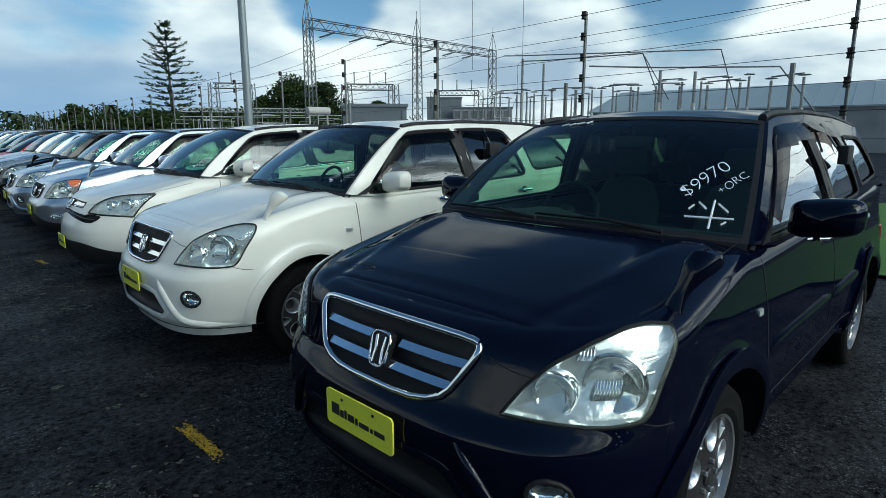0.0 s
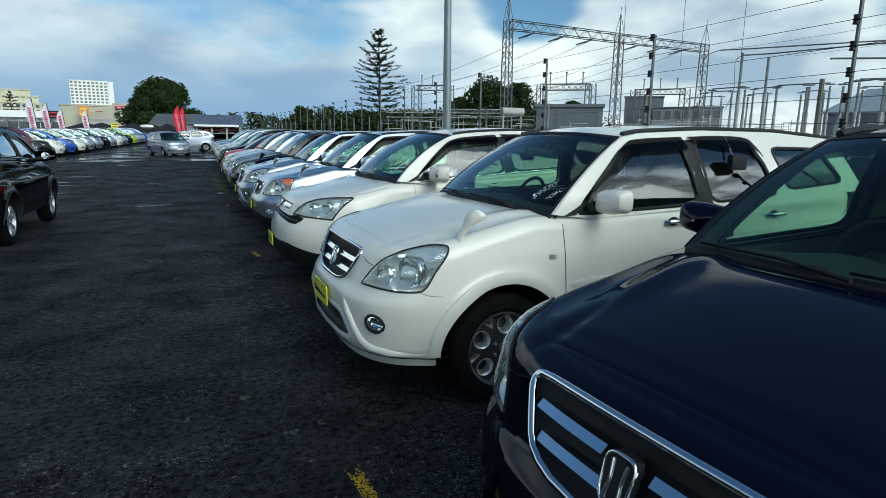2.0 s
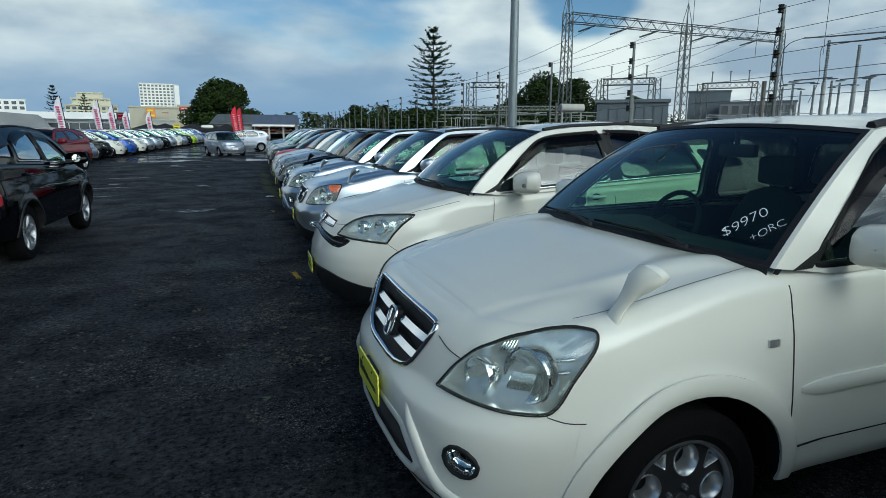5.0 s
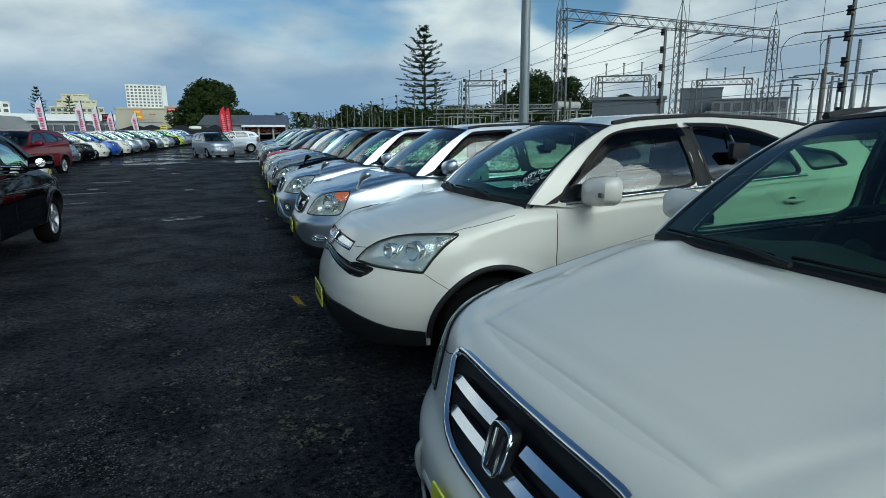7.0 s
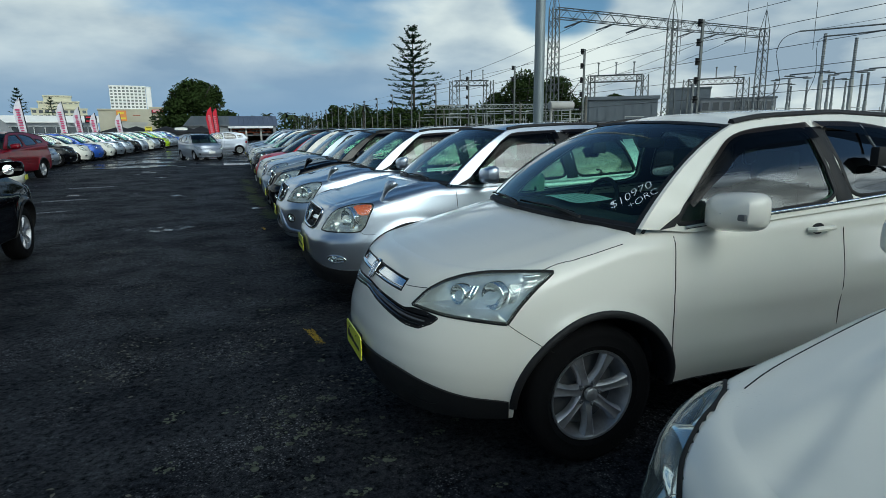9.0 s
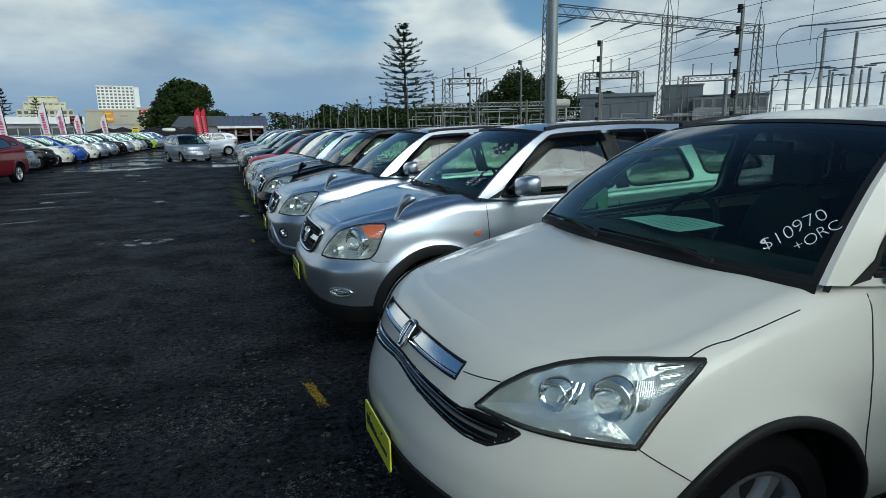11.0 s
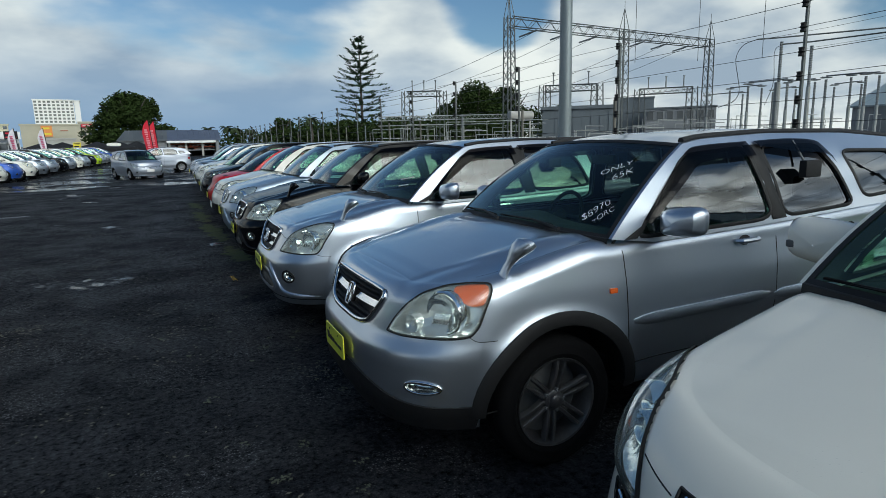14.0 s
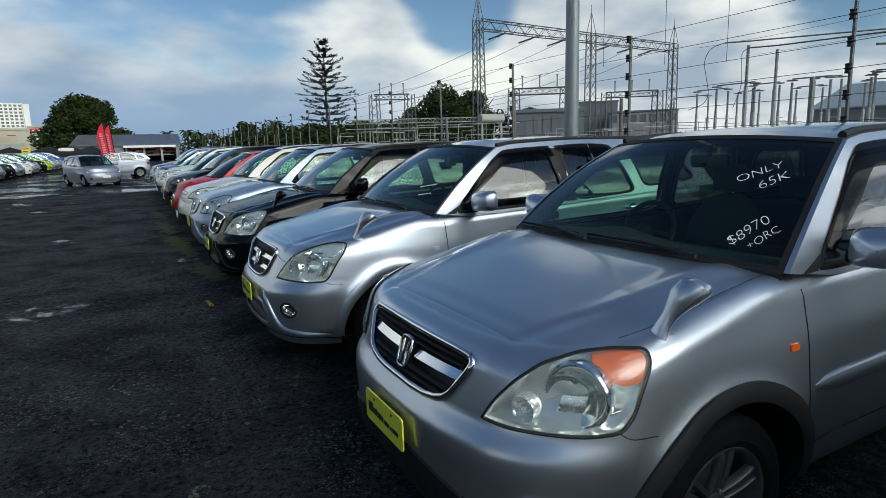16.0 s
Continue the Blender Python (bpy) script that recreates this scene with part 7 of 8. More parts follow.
def van(x, y, turn):
    """Small white van seen from behind."""
    root = new("delivery_van")
    root.matrix_world = pose(x, y, rise(x, y), 0, 0, turn)
    tagged(root, "small white van with dark rear window", "van", "cars in the drive")
    rows = []
    for f, z in ((0.96, 0.32), (1.0, 0.5), (1.0, 0.95), (0.95, 1.3), (0.86, 1.75), (0.78, 1.88), (0.5, 1.93)):
        hw, a, b = 0.84 * f, (0.0 if z < 1.0 else 0.5 * (z - 1.0)), 4.2 - (0.0 if z < 1 else 0.12 * (z - 1.0))
        c = 0.16
        rows.append([(a + c, -hw, z), (b - c, -hw, z), (b, -hw + c, z), (b, hw - c, z), (b - c, hw, z), (a + c, hw, z), (a, hw - c, z), (a, -hw + c, z)])
    m = Mesh().sheet(np.asarray(rows), close_v=True)
    k = len(m.v)
    m.add(rows[-1], [tuple(range(8))])
    m.done("body", WHITE_B, root, angle=50)
    for sx, nm in ((4.2, "rear_window"), (0.12, "windscreen")):
        Mesh().box((sx - 0.06, -0.62, 1.12), (sx + 0.012, 0.62, 1.62), 0.03).done(nm, DARKGLASS, root)
    for sg in (-1, 1):
        Mesh().box((0.9, sg * 0.80 - 0.03, 1.12), (3.9, sg * 0.80 + 0.03, 1.58), 0.02).done("side_window", DARKGLASS, root)
        Mesh().box((4.15, sg * 0.70 - 0.08, 0.75), (4.215, sg * 0.70 + 0.08, 1.08), 0.02).done("tail_lamp", RED_LENS, root)
        for ax in (0.8, 3.3):
            Mesh().lathe([(0.001, -0.1), (0.2, -0.1), (0.3, -0.08), (0.3, 0.08), (0.2, 0.1), (0.001, 0.1)], (ax, sg * 0.74, 0.3), "y", 20).done("tyre", RUBBER, root)
    Mesh().box((4.18, -0.75, 0.42), (4.27, 0.75, 0.6), 0.03).done("bumper", GREY_PLASTIC, root)
    return root


van(-6.75, 80.0, 88)

def awning(x, y, z0, w, h):
    root = new("canopy_tent")
    root.location = (x, y, rise(x, y))
    tagged(root, "black pop-up canopy tent by the yard", "tent", "canopy tents")
    m = Mesh()
    a = w / 2
    m.add([(-a, -a, h), (a, -a, h), (a, a, h), (-a, a, h), (0, 0, h + 0.75), (-a, -a, h - 0.4), (a, -a, h - 0.4), (a, a, h - 0.4), (-a, a, h - 0.4)], [(0, 1, 4), (1, 2, 4), (2, 3, 4), (3, 0, 4), (0, 5, 6, 1), (1, 6, 7, 2), (2, 7, 8, 3), (3, 8, 5, 0)])
    m.done("canopy", DARKCLOTH, root, smooth=False)
    for sx in (-1, 1):
        for sy in (-1, 1):
            Mesh().tube([(sx * a * 0.97, sy * a * 0.97, -0.05), (sx * a * 0.97, sy * a * 0.97, h)], 0.04, 6).done("leg", STEEL, root)


for az, w in ((-9.9, 4.0), (-8.7, 4.0), (-6.4, 4.0), (-5.0, 4.2), (-3.6, 3.2)):
    x, y = polar(az, 80)
    awning(x, y, 0, w, 1.35)


def feather_flag(az, d, h, cloth, ink, ink_low, lean, label, wide=0.55):
    """A tall narrow sail banner on a sprung pole that bends over at the top."""
    x, y = polar(az, d)
    root = new("feather_flag")
    root.location = (x, y, rise(x, y))
    tagged(root, label, "flag", "feather flags")

    def edge(t):
        return lean * h * (0.55 * t + 0.45 * t ** 2.2)

    pole = [(edge(t), 0, h * t) for t in np.linspace(0, 1, 12)]
    Mesh().tube(pole, 0.030, 6).done("pole", DARKCLOTH, root)
    Mesh().tube([(-0.4, 0, 0.02), (0.4, 0, 0.02)], 0.04, 6).tube([(0, -0.4, 0.02), (0, 0.4, 0.02)], 0.04, 6).done("foot", POLEGREY, root)
    rows = []
    ts = np.linspace(0.10, 1.0, 18)
    for t in ts:
        w = wide * min(1.0, 0.62 + 0.45 * t) * min(1, math.sqrt(max(0.0, (1.0 - t) / 0.22)))
        rows.append([(edge(t) - 0.02 - w * u, 0.05 * math.sin(4 * u + 8 * t) * u, h * t - 0.35 * w * u) for u in np.linspace(0, 1, 6)])
    Mesh().sheet(rows).done("banner", cloth, root)
    rng = random.Random(int(az * 100))
    for k in range(15):
        t = 0.17 + 0.045 * k
        w = wide * min(1.0, 0.62 + 0.45 * t)
        px = edge(t) - 0.02 - w * 0.5
        a = wide * rng.uniform(0.14, 0.22)
        Mesh().box((px - a, -0.085, h * t - 0.15 * w), (px + a, 0.085, h * t - 0.15 * w + h * rng.uniform(0.02, 0.03))).done("print", ink_low if k < 5 else ink, root, smooth=False)


feather_flag(-2.45, 52, 3.45, FLAGRED, FLAGPALE, FLAGPALE, -0.07, "tall red feather flag with white print", 0.52)
feather_flag(-2.10, 53.5, 3.40, FLAGRED, FLAGPALE, FLAGPALE, -0.05, "tall red feather flag with white print", 0.50)
for az, d, h in ((-16.0, 52, 3.9), (-13.4, 56, 3.85), (-12.38, 60, 3.6), (-11.38, 66, 3.25), (-9.6, 68, 3.3)):
    feather_flag(az, d, h, FLAGWHITE, FLAGPINK, FLAGINK, -0.07, "white feather flag with pink and dark print", 0.56)


# ---- trees ----
def leaf_cloud(m, centre, radii, n, size, rng, hollow=0.35):
    """Scatter small bent leaf clumps through a lump of the crown."""
    for _ in range(n):
        d = Vector((rng.gauss(0, 1), rng.gauss(0, 1), rng.gauss(0, 1))).normalized()
        r = (hollow + (1 - hollow) * rng.random()) ** 0.6
        p = Vector([centre[i] + d[i] * radii[i] * r for i in range(3)])
        u = Vector((rng.gauss(0, 1), rng.gauss(0, 1), rng.gauss(0, 0.5))).normalized() * size * rng.uniform(0.6, 1.3)
        v = (d.cross(u).normalized() + d * rng.uniform(-0.4, 0.4)) * size * rng.uniform(0.5, 1.0)
        b = d * size * 0.3
        i = len(m.v)
        m.v += [tuple(p - u), tuple(p - v * 0.6 + b), tuple(p + u), tuple(p + v * 0.6 - b)]
        m.f.append((i, i + 1, i + 2, i + 3))


def broad_tree(az, d, half_w, top_el, label, seed, lumps=26, leaves=420, size=0.5, base=None, squash=0.62):
    rng = random.Random(seed)
    x, y = polar(az, d)
    zb = rise(x, y)
    h = level(top_el, d) - zb
    root = new("broadleaf_tree")
    root.location = (x, y, zb)
    tagged(root, label, "tree")
    t = Mesh()
    t.tube([(0, 0, -0.3), (0.1, 0, h * 0.15), (0.0, 0.1, h * 0.4)], [0.5, 0.42, 0.3], 10)
    for k in range(7):
        a = k * 0.9
        t.tube([(0, 0, h * (0.18 + 0.03 * k)), (half_w * 0.35 * math.cos(a), half_w * 0.3 * math.sin(a), h * (0.4 + 0.04 * k)), (half_w * 0.65 * math.cos(a), half_w * 0.5 * math.sin(a), h * (0.55 + 0.05 * k))], [0.22, 0.14, 0.05], 6)
    t.done("trunk", BARK, root)
    m = Mesh()
    for k in range(lumps):
        a = rng.uniform(0, 6.28)
        f = rng.random() ** 0.5
        zz = rng.random()
        reach = half_w * (1 - 0.85 * zz ** 2.2) * 0.82
        c = (reach * f * math.cos(a), reach * f * math.sin(a) * 0.8, h * (0.22 + squash * zz))
        r = half_w * rng.uniform(0.24, 0.38)
        leaf_cloud(m, c, (r, r, r * 0.72), leaves, size, rng)
    m.done("crown", LEAF_DARK, root, smooth=False)
    return root


broad_tree(-3.85, 112, 6.6, 5.2, "large round dark evergreen tree", 5, lumps=40, leaves=420, size=0.30)
broad_tree(26.3, 128, 8.2, 6.1, "broad dark tree behind the substation", 7, lumps=30, leaves=300, size=0.36)
broad_tree(29.4, 134, 8.0, 5.5, "broad dark tree behind the substation", 8, lumps=26, leaves=280, size=0.36)
broad_tree(23.5, 140, 5.0, 4.2, "broad dark tree behind the substation", 9, lumps=20, leaves=260, size=0.36)
broad_tree(8.2, 110, 3.2, 3.05, "dark bushy tree on the horizon", 10, lumps=16, leaves=260, size=0.3)
broad_tree(14.2, 105, 5.0, 2.6, "low dark trees on the horizon", 12, lumps=20, leaves=260, size=0.32)
broad_tree(18.2, 105, 5.0, 2.7, "low dark trees on the horizon", 13, lumps=20, leaves=260, size=0.32)
broad_tree(34.5, 130, 6.0, 3.6, "broad dark tree behind the substation", 14, lumps=20, leaves=260, size=0.36)


def hedge():
    rng = random.Random(3)
    m = Mesh()
    for k in range(270):
        az = 2.5 + 38 * rng.random() if k < 60 else rng.uniform(9, 30)
        d = rng.uniform(104, 130)
        x, y = polar(az, d)
        r = rng.uniform(1.8, 3.3)
        lift = rng.uniform(0.3, 2.5) if k >= 60 else 0.8
        leaf_cloud(m, (x, y, rise(x, y) + lift + r * 0.4), (r * 1.4, r, r * 0.9), 170, 0.36, rng)
    tagged(m.done("far_shrubs", LEAF_DARK, smooth=False), "far dark shrubs and hedge tops", "shrubs", kind="stuff")


hedge()


def norfolk_pine(az, d, top_el, label, seed, spread=0.2, tiers=21, low=0.14):
    """A tall conifer: open whorls of level boughs with upturned tufted ends and sky between the tiers."""
    rng = random.Random(seed)
    x, y = polar(az, d)
    zb = rise(x, y)
    h = level(top_el, d) - zb
    root = new("norfolk_pine")
    root.location = (x, y, zb)
    tagged(root, label, "tree")
    k0 = h / 14.0
    Mesh().tube([(0, 0, -0.2), (0.05, 0, h * 0.4), (0, 0.04, h * 0.8), (0, 0, h)], [0.30 * k0, 0.20 * k0, 0.09 * k0, 0.03 * k0], 8).done("trunk", BARK, root)
    m = Mesh()
    for k in range(tiers):
        f = k / (tiers - 1)
        z = h * (low + (0.985 - low) * f ** 0.97) + h * rng.uniform(-0.008, 0.008)
        reach = h * spread * (0.16 + 0.84 * min(1.0, (1 - f) * 1.75) ** 0.75) * rng.uniform(0.82, 1.08)
        if f < 0.1:
            reach *= 0.85
        n = 7 if f < 0.85 else 5
        turn = rng.uniform(0, 6.28)
        for b in range(n):
            a = turn + 2 * math.pi * (b + rng.uniform(-0.2, 0.2)) / n
            r = reach * rng.uniform(0.62, 1.12)
            rise_to = h * rng.uniform(0.004, 0.030) * (1 + 1.2 * f)
            bough = lambda t: Vector((r * t * math.cos(a), r * t * math.sin(a), z + rise_to * (1.9 * t * t - 0.9 * t)))
            m.tube([bough(t) for t in (0, 0.4, 0.75, 1.0)], [0.045 * k0, 0.035 * k0, 0.022 * k0, 0.010 * k0], 4, cap=False)
            for t in np.linspace(0.30, 1.03, 9):
                if rng.random() < 0.16:
                    continue
                c = bough(t)
                for s in range(7):
                    q = c + Vector((rng.gauss(0, 0.13), rng.gauss(0, 0.13), rng.gauss(0.02, 0.06))) * k0
                    u = Vector((math.cos(a + rng.uniform(-1.1, 1.1)), math.sin(a + rng.uniform(-1.1, 1.1)), rng.uniform(0.1, 0.75))) * rng.uniform(0.16, 0.36) * k0
                    v = u.cross(Vector((0, 0, 1))).normalized() * 0.095 * k0 + Vector((0, 0, rng.uniform(-0.05, 0.05) * k0))
                    i = len(m.v)
                    m.v += [tuple(q - v), tuple(q + u), tuple(q + v), tuple(q - u * 0.3)]
                    m.f.append((i, i + 1, i + 2, i + 3))
    m.done("foliage", LEAF_PINE, root, smooth=False)


norfolk_pine(15.74, 143.8, 9.57, "tall Norfolk pine with tiered level boughs", 2, tiers=15, spread=0.285, low=0.17)
norfolk_pine(-16.7, 160, 3.75, "distant Norfolk pine above the roofs", 4, spread=0.18, tiers=11, low=0.3)
norfolk_pine(-14.6, 160, 3.15, "distant Norfolk pine above the roofs", 6, spread=0.2, tiers=9, low=0.4)


def palm(az, d, top_el, seed):
    rng = random.Random(seed)
    x, y = polar(az, d)
    zb = rise(x, y)
    h = level(top_el, d) - zb
    root = new("palm_tree")
    root.location = (x, y, zb)
    tagged(root, "palm tree on the skyline behind the yard", "tree", "palms")
    Mesh().tube([(0, 0, -0.2), (0.1, 0, h * 0.5), (0, 0, h * 0.86)], [0.25, 0.2, 0.18], 7).done("trunk", BARK, root)
    m = Mesh()
    for k in range(26):
        a, up = rng.uniform(0, 6.28), rng.uniform(-0.2, 1.0)
        L = rng.uniform(1.3, 2.0) * h / 7
        p0 = Vector((0, 0, h * 0.86))
        prev = None
        for t in np.linspace(0, 1, 6):
            c = p0 + Vector((math.cos(a) * L * t, math.sin(a) * L * t, L * (up * t - 0.9 * t * t)))
            w = 0.22 * math.sin(0.3 + 2.6 * t)
            s = Vector((-math.sin(a), math.cos(a), -0.4)) * w
            i = len(m.v)
            m.v += [tuple(c - s), tuple(c + s)]
            if prev is not None:
                m.f.append((prev, prev + 1, i + 1, i))
            prev = i
    m.done("fronds", LEAF_PALM, root, smooth=False)


for k, (az, d, el) in enumerate(((10.8, 100, 3.05), (2.1, 120, 2.2), (3.6, 118, 2.3), (4.4, 116, 2.15), (0.8, 124, 2.0), (5.6, 115, 2.0))):
    palm(az, d, el, 30 + k)

# ---- substation behind the fence ----
STEEL_PALE = material("pale_galvanised_steel", (0.42, 0.43, 0.41), 0.7, 0.2, vary=0.25, scale=2.0)
def lattice_mast(x, y, h, w, label, spire=0.0, name="lattice_mast"):
    zb = rise(x, y)
    root = new(name)
    root.location = (x, y, zb)
    tagged(root, label, "mast", "lattice masts")
    r = 0.068
    for sx in (-1, 1):
        for sy in (-1, 1):
            Mesh().tube([(sx * w / 2, sy * w / 2, -0.2), (sx * w * 0.36, sy * w * 0.36, h)], r, 4).done("leg", STEEL_DARK, root, smooth=False)
    n = int(h / 1.0)
    for k in range(n):
        z0, z1 = h * k / n, h * (k + 1) / n
        g0, g1 = w * (0.5 - 0.14 * k / n), w * (0.5 - 0.14 * (k + 1) / n)
        for (ax, ay), (bx, by) in (((-1, -1), (1, -1)), ((1, -1), (1, 1)), ((1, 1), (-1, 1)), ((-1, 1), (-1, -1))):
            Mesh().tube([(ax * g0, ay * g0, z0), (bx * g1, by * g1, z1)], 0.034, 4).done("brace", STEEL_DARK, root, smooth=False)
            if k % 2 and spire:
                Mesh().tube([(bx * g0, by * g0, z0), (ax * g1, ay * g1, z1)], 0.030, 4).done("brace", STEEL_DARK, root, smooth=False)
    if spire:
        m = Mesh()
        for sx in (-1, 1):
            for sy in (-1, 1):
                m.tube([(sx * w * 0.36, sy * w * 0.36, h), (0, 0, h + spire * 0.75)], 0.035, 4)
        m.tube([(0, 0, h), (0, 0, h + spire)], 0.035, 4)
        m.done("spire", STEEL_DARK, root, smooth=False)
    return root


def truss(p, q, deep, label):
    P, Q = Vector(p), Vector(q)
    root = new("truss_beam")
    root.location = P
    tagged(root, label, "beam", "truss beams")
    d = Q - P
    L = d.length
    d.normalize()
    s = d.cross(Vector((0, 0, 1))).normalized()
    up = Vector((0, 0, 1))
    corner = [s * a * deep / 2 + up * b * deep / 2 for a, b in ((-1, -1), (1, -1), (1, 1), (-1, 1))]
    for c in corner:
        Mesh().tube([c, c + d * L], 0.05, 4).done("chord", STEEL_DARK, root, smooth=False)
    n = int(L / deep)
    m = Mesh()
    for k in range(n):
        a, b = d * (L * k / n), d * (L * (k + 1) / n)
        for i in range(4):
            c0, c1 = corner[i], corner[(i + 1) % 4]
            if k % 2:
                c0, c1 = c1, c0
            m.tube([a + c0, b + c1], 0.030, 4)
    m.done("bracing", STEEL_DARK, root, smooth=False)


A, B, C = (31.4, 59.5), (48.0, 61.6), (63.6, 63.3)
TOP = 14.2
for (x, y) in (A, B, C):
    lattice_mast(x, y, TOP - rise(x, y), 1.05, "tall steel lattice mast with a spire", spire=3.2)
truss((A[0], A[1], TOP - 0.5), (B[0], B[1], TOP - 0.5), 0.95, "long steel truss beam between masts")
truss((B[0], B[1], TOP - 0.5), (C[0], C[1], TOP - 0.5), 0.95, "long steel truss beam between masts")


def gantry(az0, az1, d, el, label, w=1.0):
    p, q = polar(az0, d), polar(az1, d)
    z = level(el, d)
    for (x, y) in (p, q):
        lattice_mast(x, y, z - rise(x, y), w, "lattice steel post of a small gantry", name="lattice_post")
    truss((*p, z - 0.35), (*q, z - 0.35), 0.7, label)
    for k in range(3):
        f = (k + 0.5) / 3
        x, y = p[0] + (q[0] - p[0]) * f, p[1] + (q[1] - p[1]) * f
        insulator(x, y, z, 1.3, 0.10)


def insulator(x, y, z, h, r, dark=True):
    """A ribbed post insulator with a steel cap."""
    root = new("post_insulator")
    root.location = (x, y, z)
    tagged(root, "ribbed grey post insulator with steel cap", "insulator", "post insulators")
    prof = []
    n = max(6, int(h / 0.12))
    for k in range(n):
        prof += [(r * 0.62, h * k / n), (r, h * (k + 0.45) / n), (r * 0.62, h * (k + 0.6) / n)]
    Mesh().lathe(prof + [(r * 0.62, h)], (0, 0, 0), "z", 8).done("ribbed_body", PORCELAIN, root, smooth=False)
    Mesh().lathe([(0.001, h), (r * 1.5, h), (r * 1.5, h + 0.1), (0.001, h + 0.1)], (0, 0, 0), "z", 8).done("cap", STEEL, root, smooth=False)
    return root


gantry(19.4, 22.6, 84, 4.95, "small steel gantry beam with insulators", 1.4)
gantry(31.7, 36.3, 72, 5.1, "small steel gantry beam with insulators", 1.2)
gantry(40.3, 44.6, 84, 4.5, "small steel gantry beam with insulators", 1.2)


def bus_post(x, y, top, r=0.14, ring=True, cap=0.9):
    """A steel pipe column that carries an insulator stack and a flat cap."""
    zb = rise(x, y)
    root = new("bus_post")
    root.location = (x, y, zb)
    tagged(root, "grey steel column with a ribbed insulator on top", "post", "substation posts")
    h = top - zb
    Mesh().tube([(0, 0, -0.1), (0, 0, h * 0.62)], r, 10).done("column", STEEL_PALE, root)
    prof = []
    n = 18
    for k in range(n):
        z0, dz = h * 0.62 + h * 0.36 * k / n, h * 0.36 / n
        prof += [(r * 0.66, z0), (r * 0.86, z0 + dz * 0.4), (r * 0.66, z0 + dz * 0.6)]
    Mesh().lathe(prof, (0, 0, 0), "z", 10).done("insulator", PORCELAIN, root, smooth=False)
    if ring:
        Mesh().tube([(-cap, 0, h), (cap, 0, h + 0.02)], 0.035, 6).done("cross_arm", STEEL, root)
        Mesh().tube([(cap * 0.8 * math.cos(t), cap * 0.8 * math.sin(t), h - 0.02) for t in np.linspace(0, 2 * math.pi, 17)], 0.030, 5, cap=False).done("corona_ring", STEEL, root)
    return root


def wire(points, r, name="wire", label="thin dull overhead wire", group="overhead wires"):
    ob = Mesh().tube(points, r, 4).done(name, WIRE, smooth=False)
    return tagged(ob, label, "wire", group)


def sag(p, q, drop, n=14):
    P, Q = Vector(p), Vector(q)
    return [P.lerp(Q, t) - Vector((0, 0, 4 * drop * t * (1 - t))) for t in np.linspace(0, 1, n)]


# two tall columns with pipe bus bars that run away over the yard
bars = []
for (az, el, d) in ((49.35, 7.7, 52), (51.4, 7.2, 52), (62.5, 6.2, 44), (65.5, 6.0, 44)):
    x, y = polar(az, d)
    bus_post(x, y, level(el, d), 0.15, ring=False)
    bars.append((x, y, level(el, d)))
(x0, y0, z0), (x1, y1, z1) = bars[0], bars[1]
tagged(Mesh().tube([(x0 - 1.4, y0 + 0.9, z0), (x0, y0, z0 + 0.05), (x0 + 11.0, y0 - 12.5, z0 + 0.2)], 0.055, 6).tube([(x0 + 11.0, y0 - 12.5, z0 + 0.2), (x0 + 12.6, y0 - 13.5, z0 - 4.6)], 0.045, 6).done("bus_pipe", STEEL_DARK), "dark pipe bus bar with slanted end struts", "pipe", "bus pipes")
tagged(Mesh().tube([(x1 - 1.4, y1 + 1.2, z1), (x1, y1, z1 + 0.05), (x1 + 3.4, y1 - 7.6, z1 + 0.15)], 0.055, 6).tube([(x1 + 3.4, y1 - 7.6, z1 + 0.15), (x1 + 5.6, y1 - 8.2, z1 - 3.6)], 0.045, 6).tube([(x1 + 3.4, y1 - 7.6, z1 + 0.15), (x1 + 4.4, y1 - 9.6, z1 - 3.6)], 0.045, 6).done("bus_pipe", STEEL_DARK), "dark pipe bus bar with slanted end struts", "pipe", "bus pipes")
(x2, y2, z2), (x3, y3, z3) = bars[2], bars[3]
tagged(Mesh().tube([(x2 - 5, y2 + 2.5, z2), (x2, y2, z2 + 0.05), (x3 + 4, y3 - 4, z3 + 0.1)], 0.06, 6).tube([(x3 + 4, y3 - 4, z3 + 0.1), (x3 + 5.5, y3 - 6, z3 - 3)], 0.05, 6).done("bus_pipe", STEEL_DARK), "dark pipe bus bar with slanted end struts", "pipe", "bus pipes")
wire(curve([(x0 - 1.4, y0 + 0.9, z0), (x0 - 2.3, y0 + 1.3, z0 - 0.4), (x0 - 2.7, y0 + 1.5, z0 - 1.3), (x0 - 2.5, y0 + 1.4, z0 - 2.6), (x0 - 2.4, y0 + 1.3, z0 - 3.6), (x0 - 2.7, y0 + 1.5, z0 - 4.3), (x0 - 3.6, y0 + 2.0, z0 - 4.7)], 30), 0.025)
wire(curve([(x1 - 1.4, y1 + 1.2, z1), (x1 - 1.9, y1 + 1.4, z1 - 0.5), (x1 - 1.8, y1 + 1.4, z1 - 2.6), (x1 - 2.3, y1 + 1.6, z1 - 4.2)], 24), 0.022)
rng = random.Random(11)
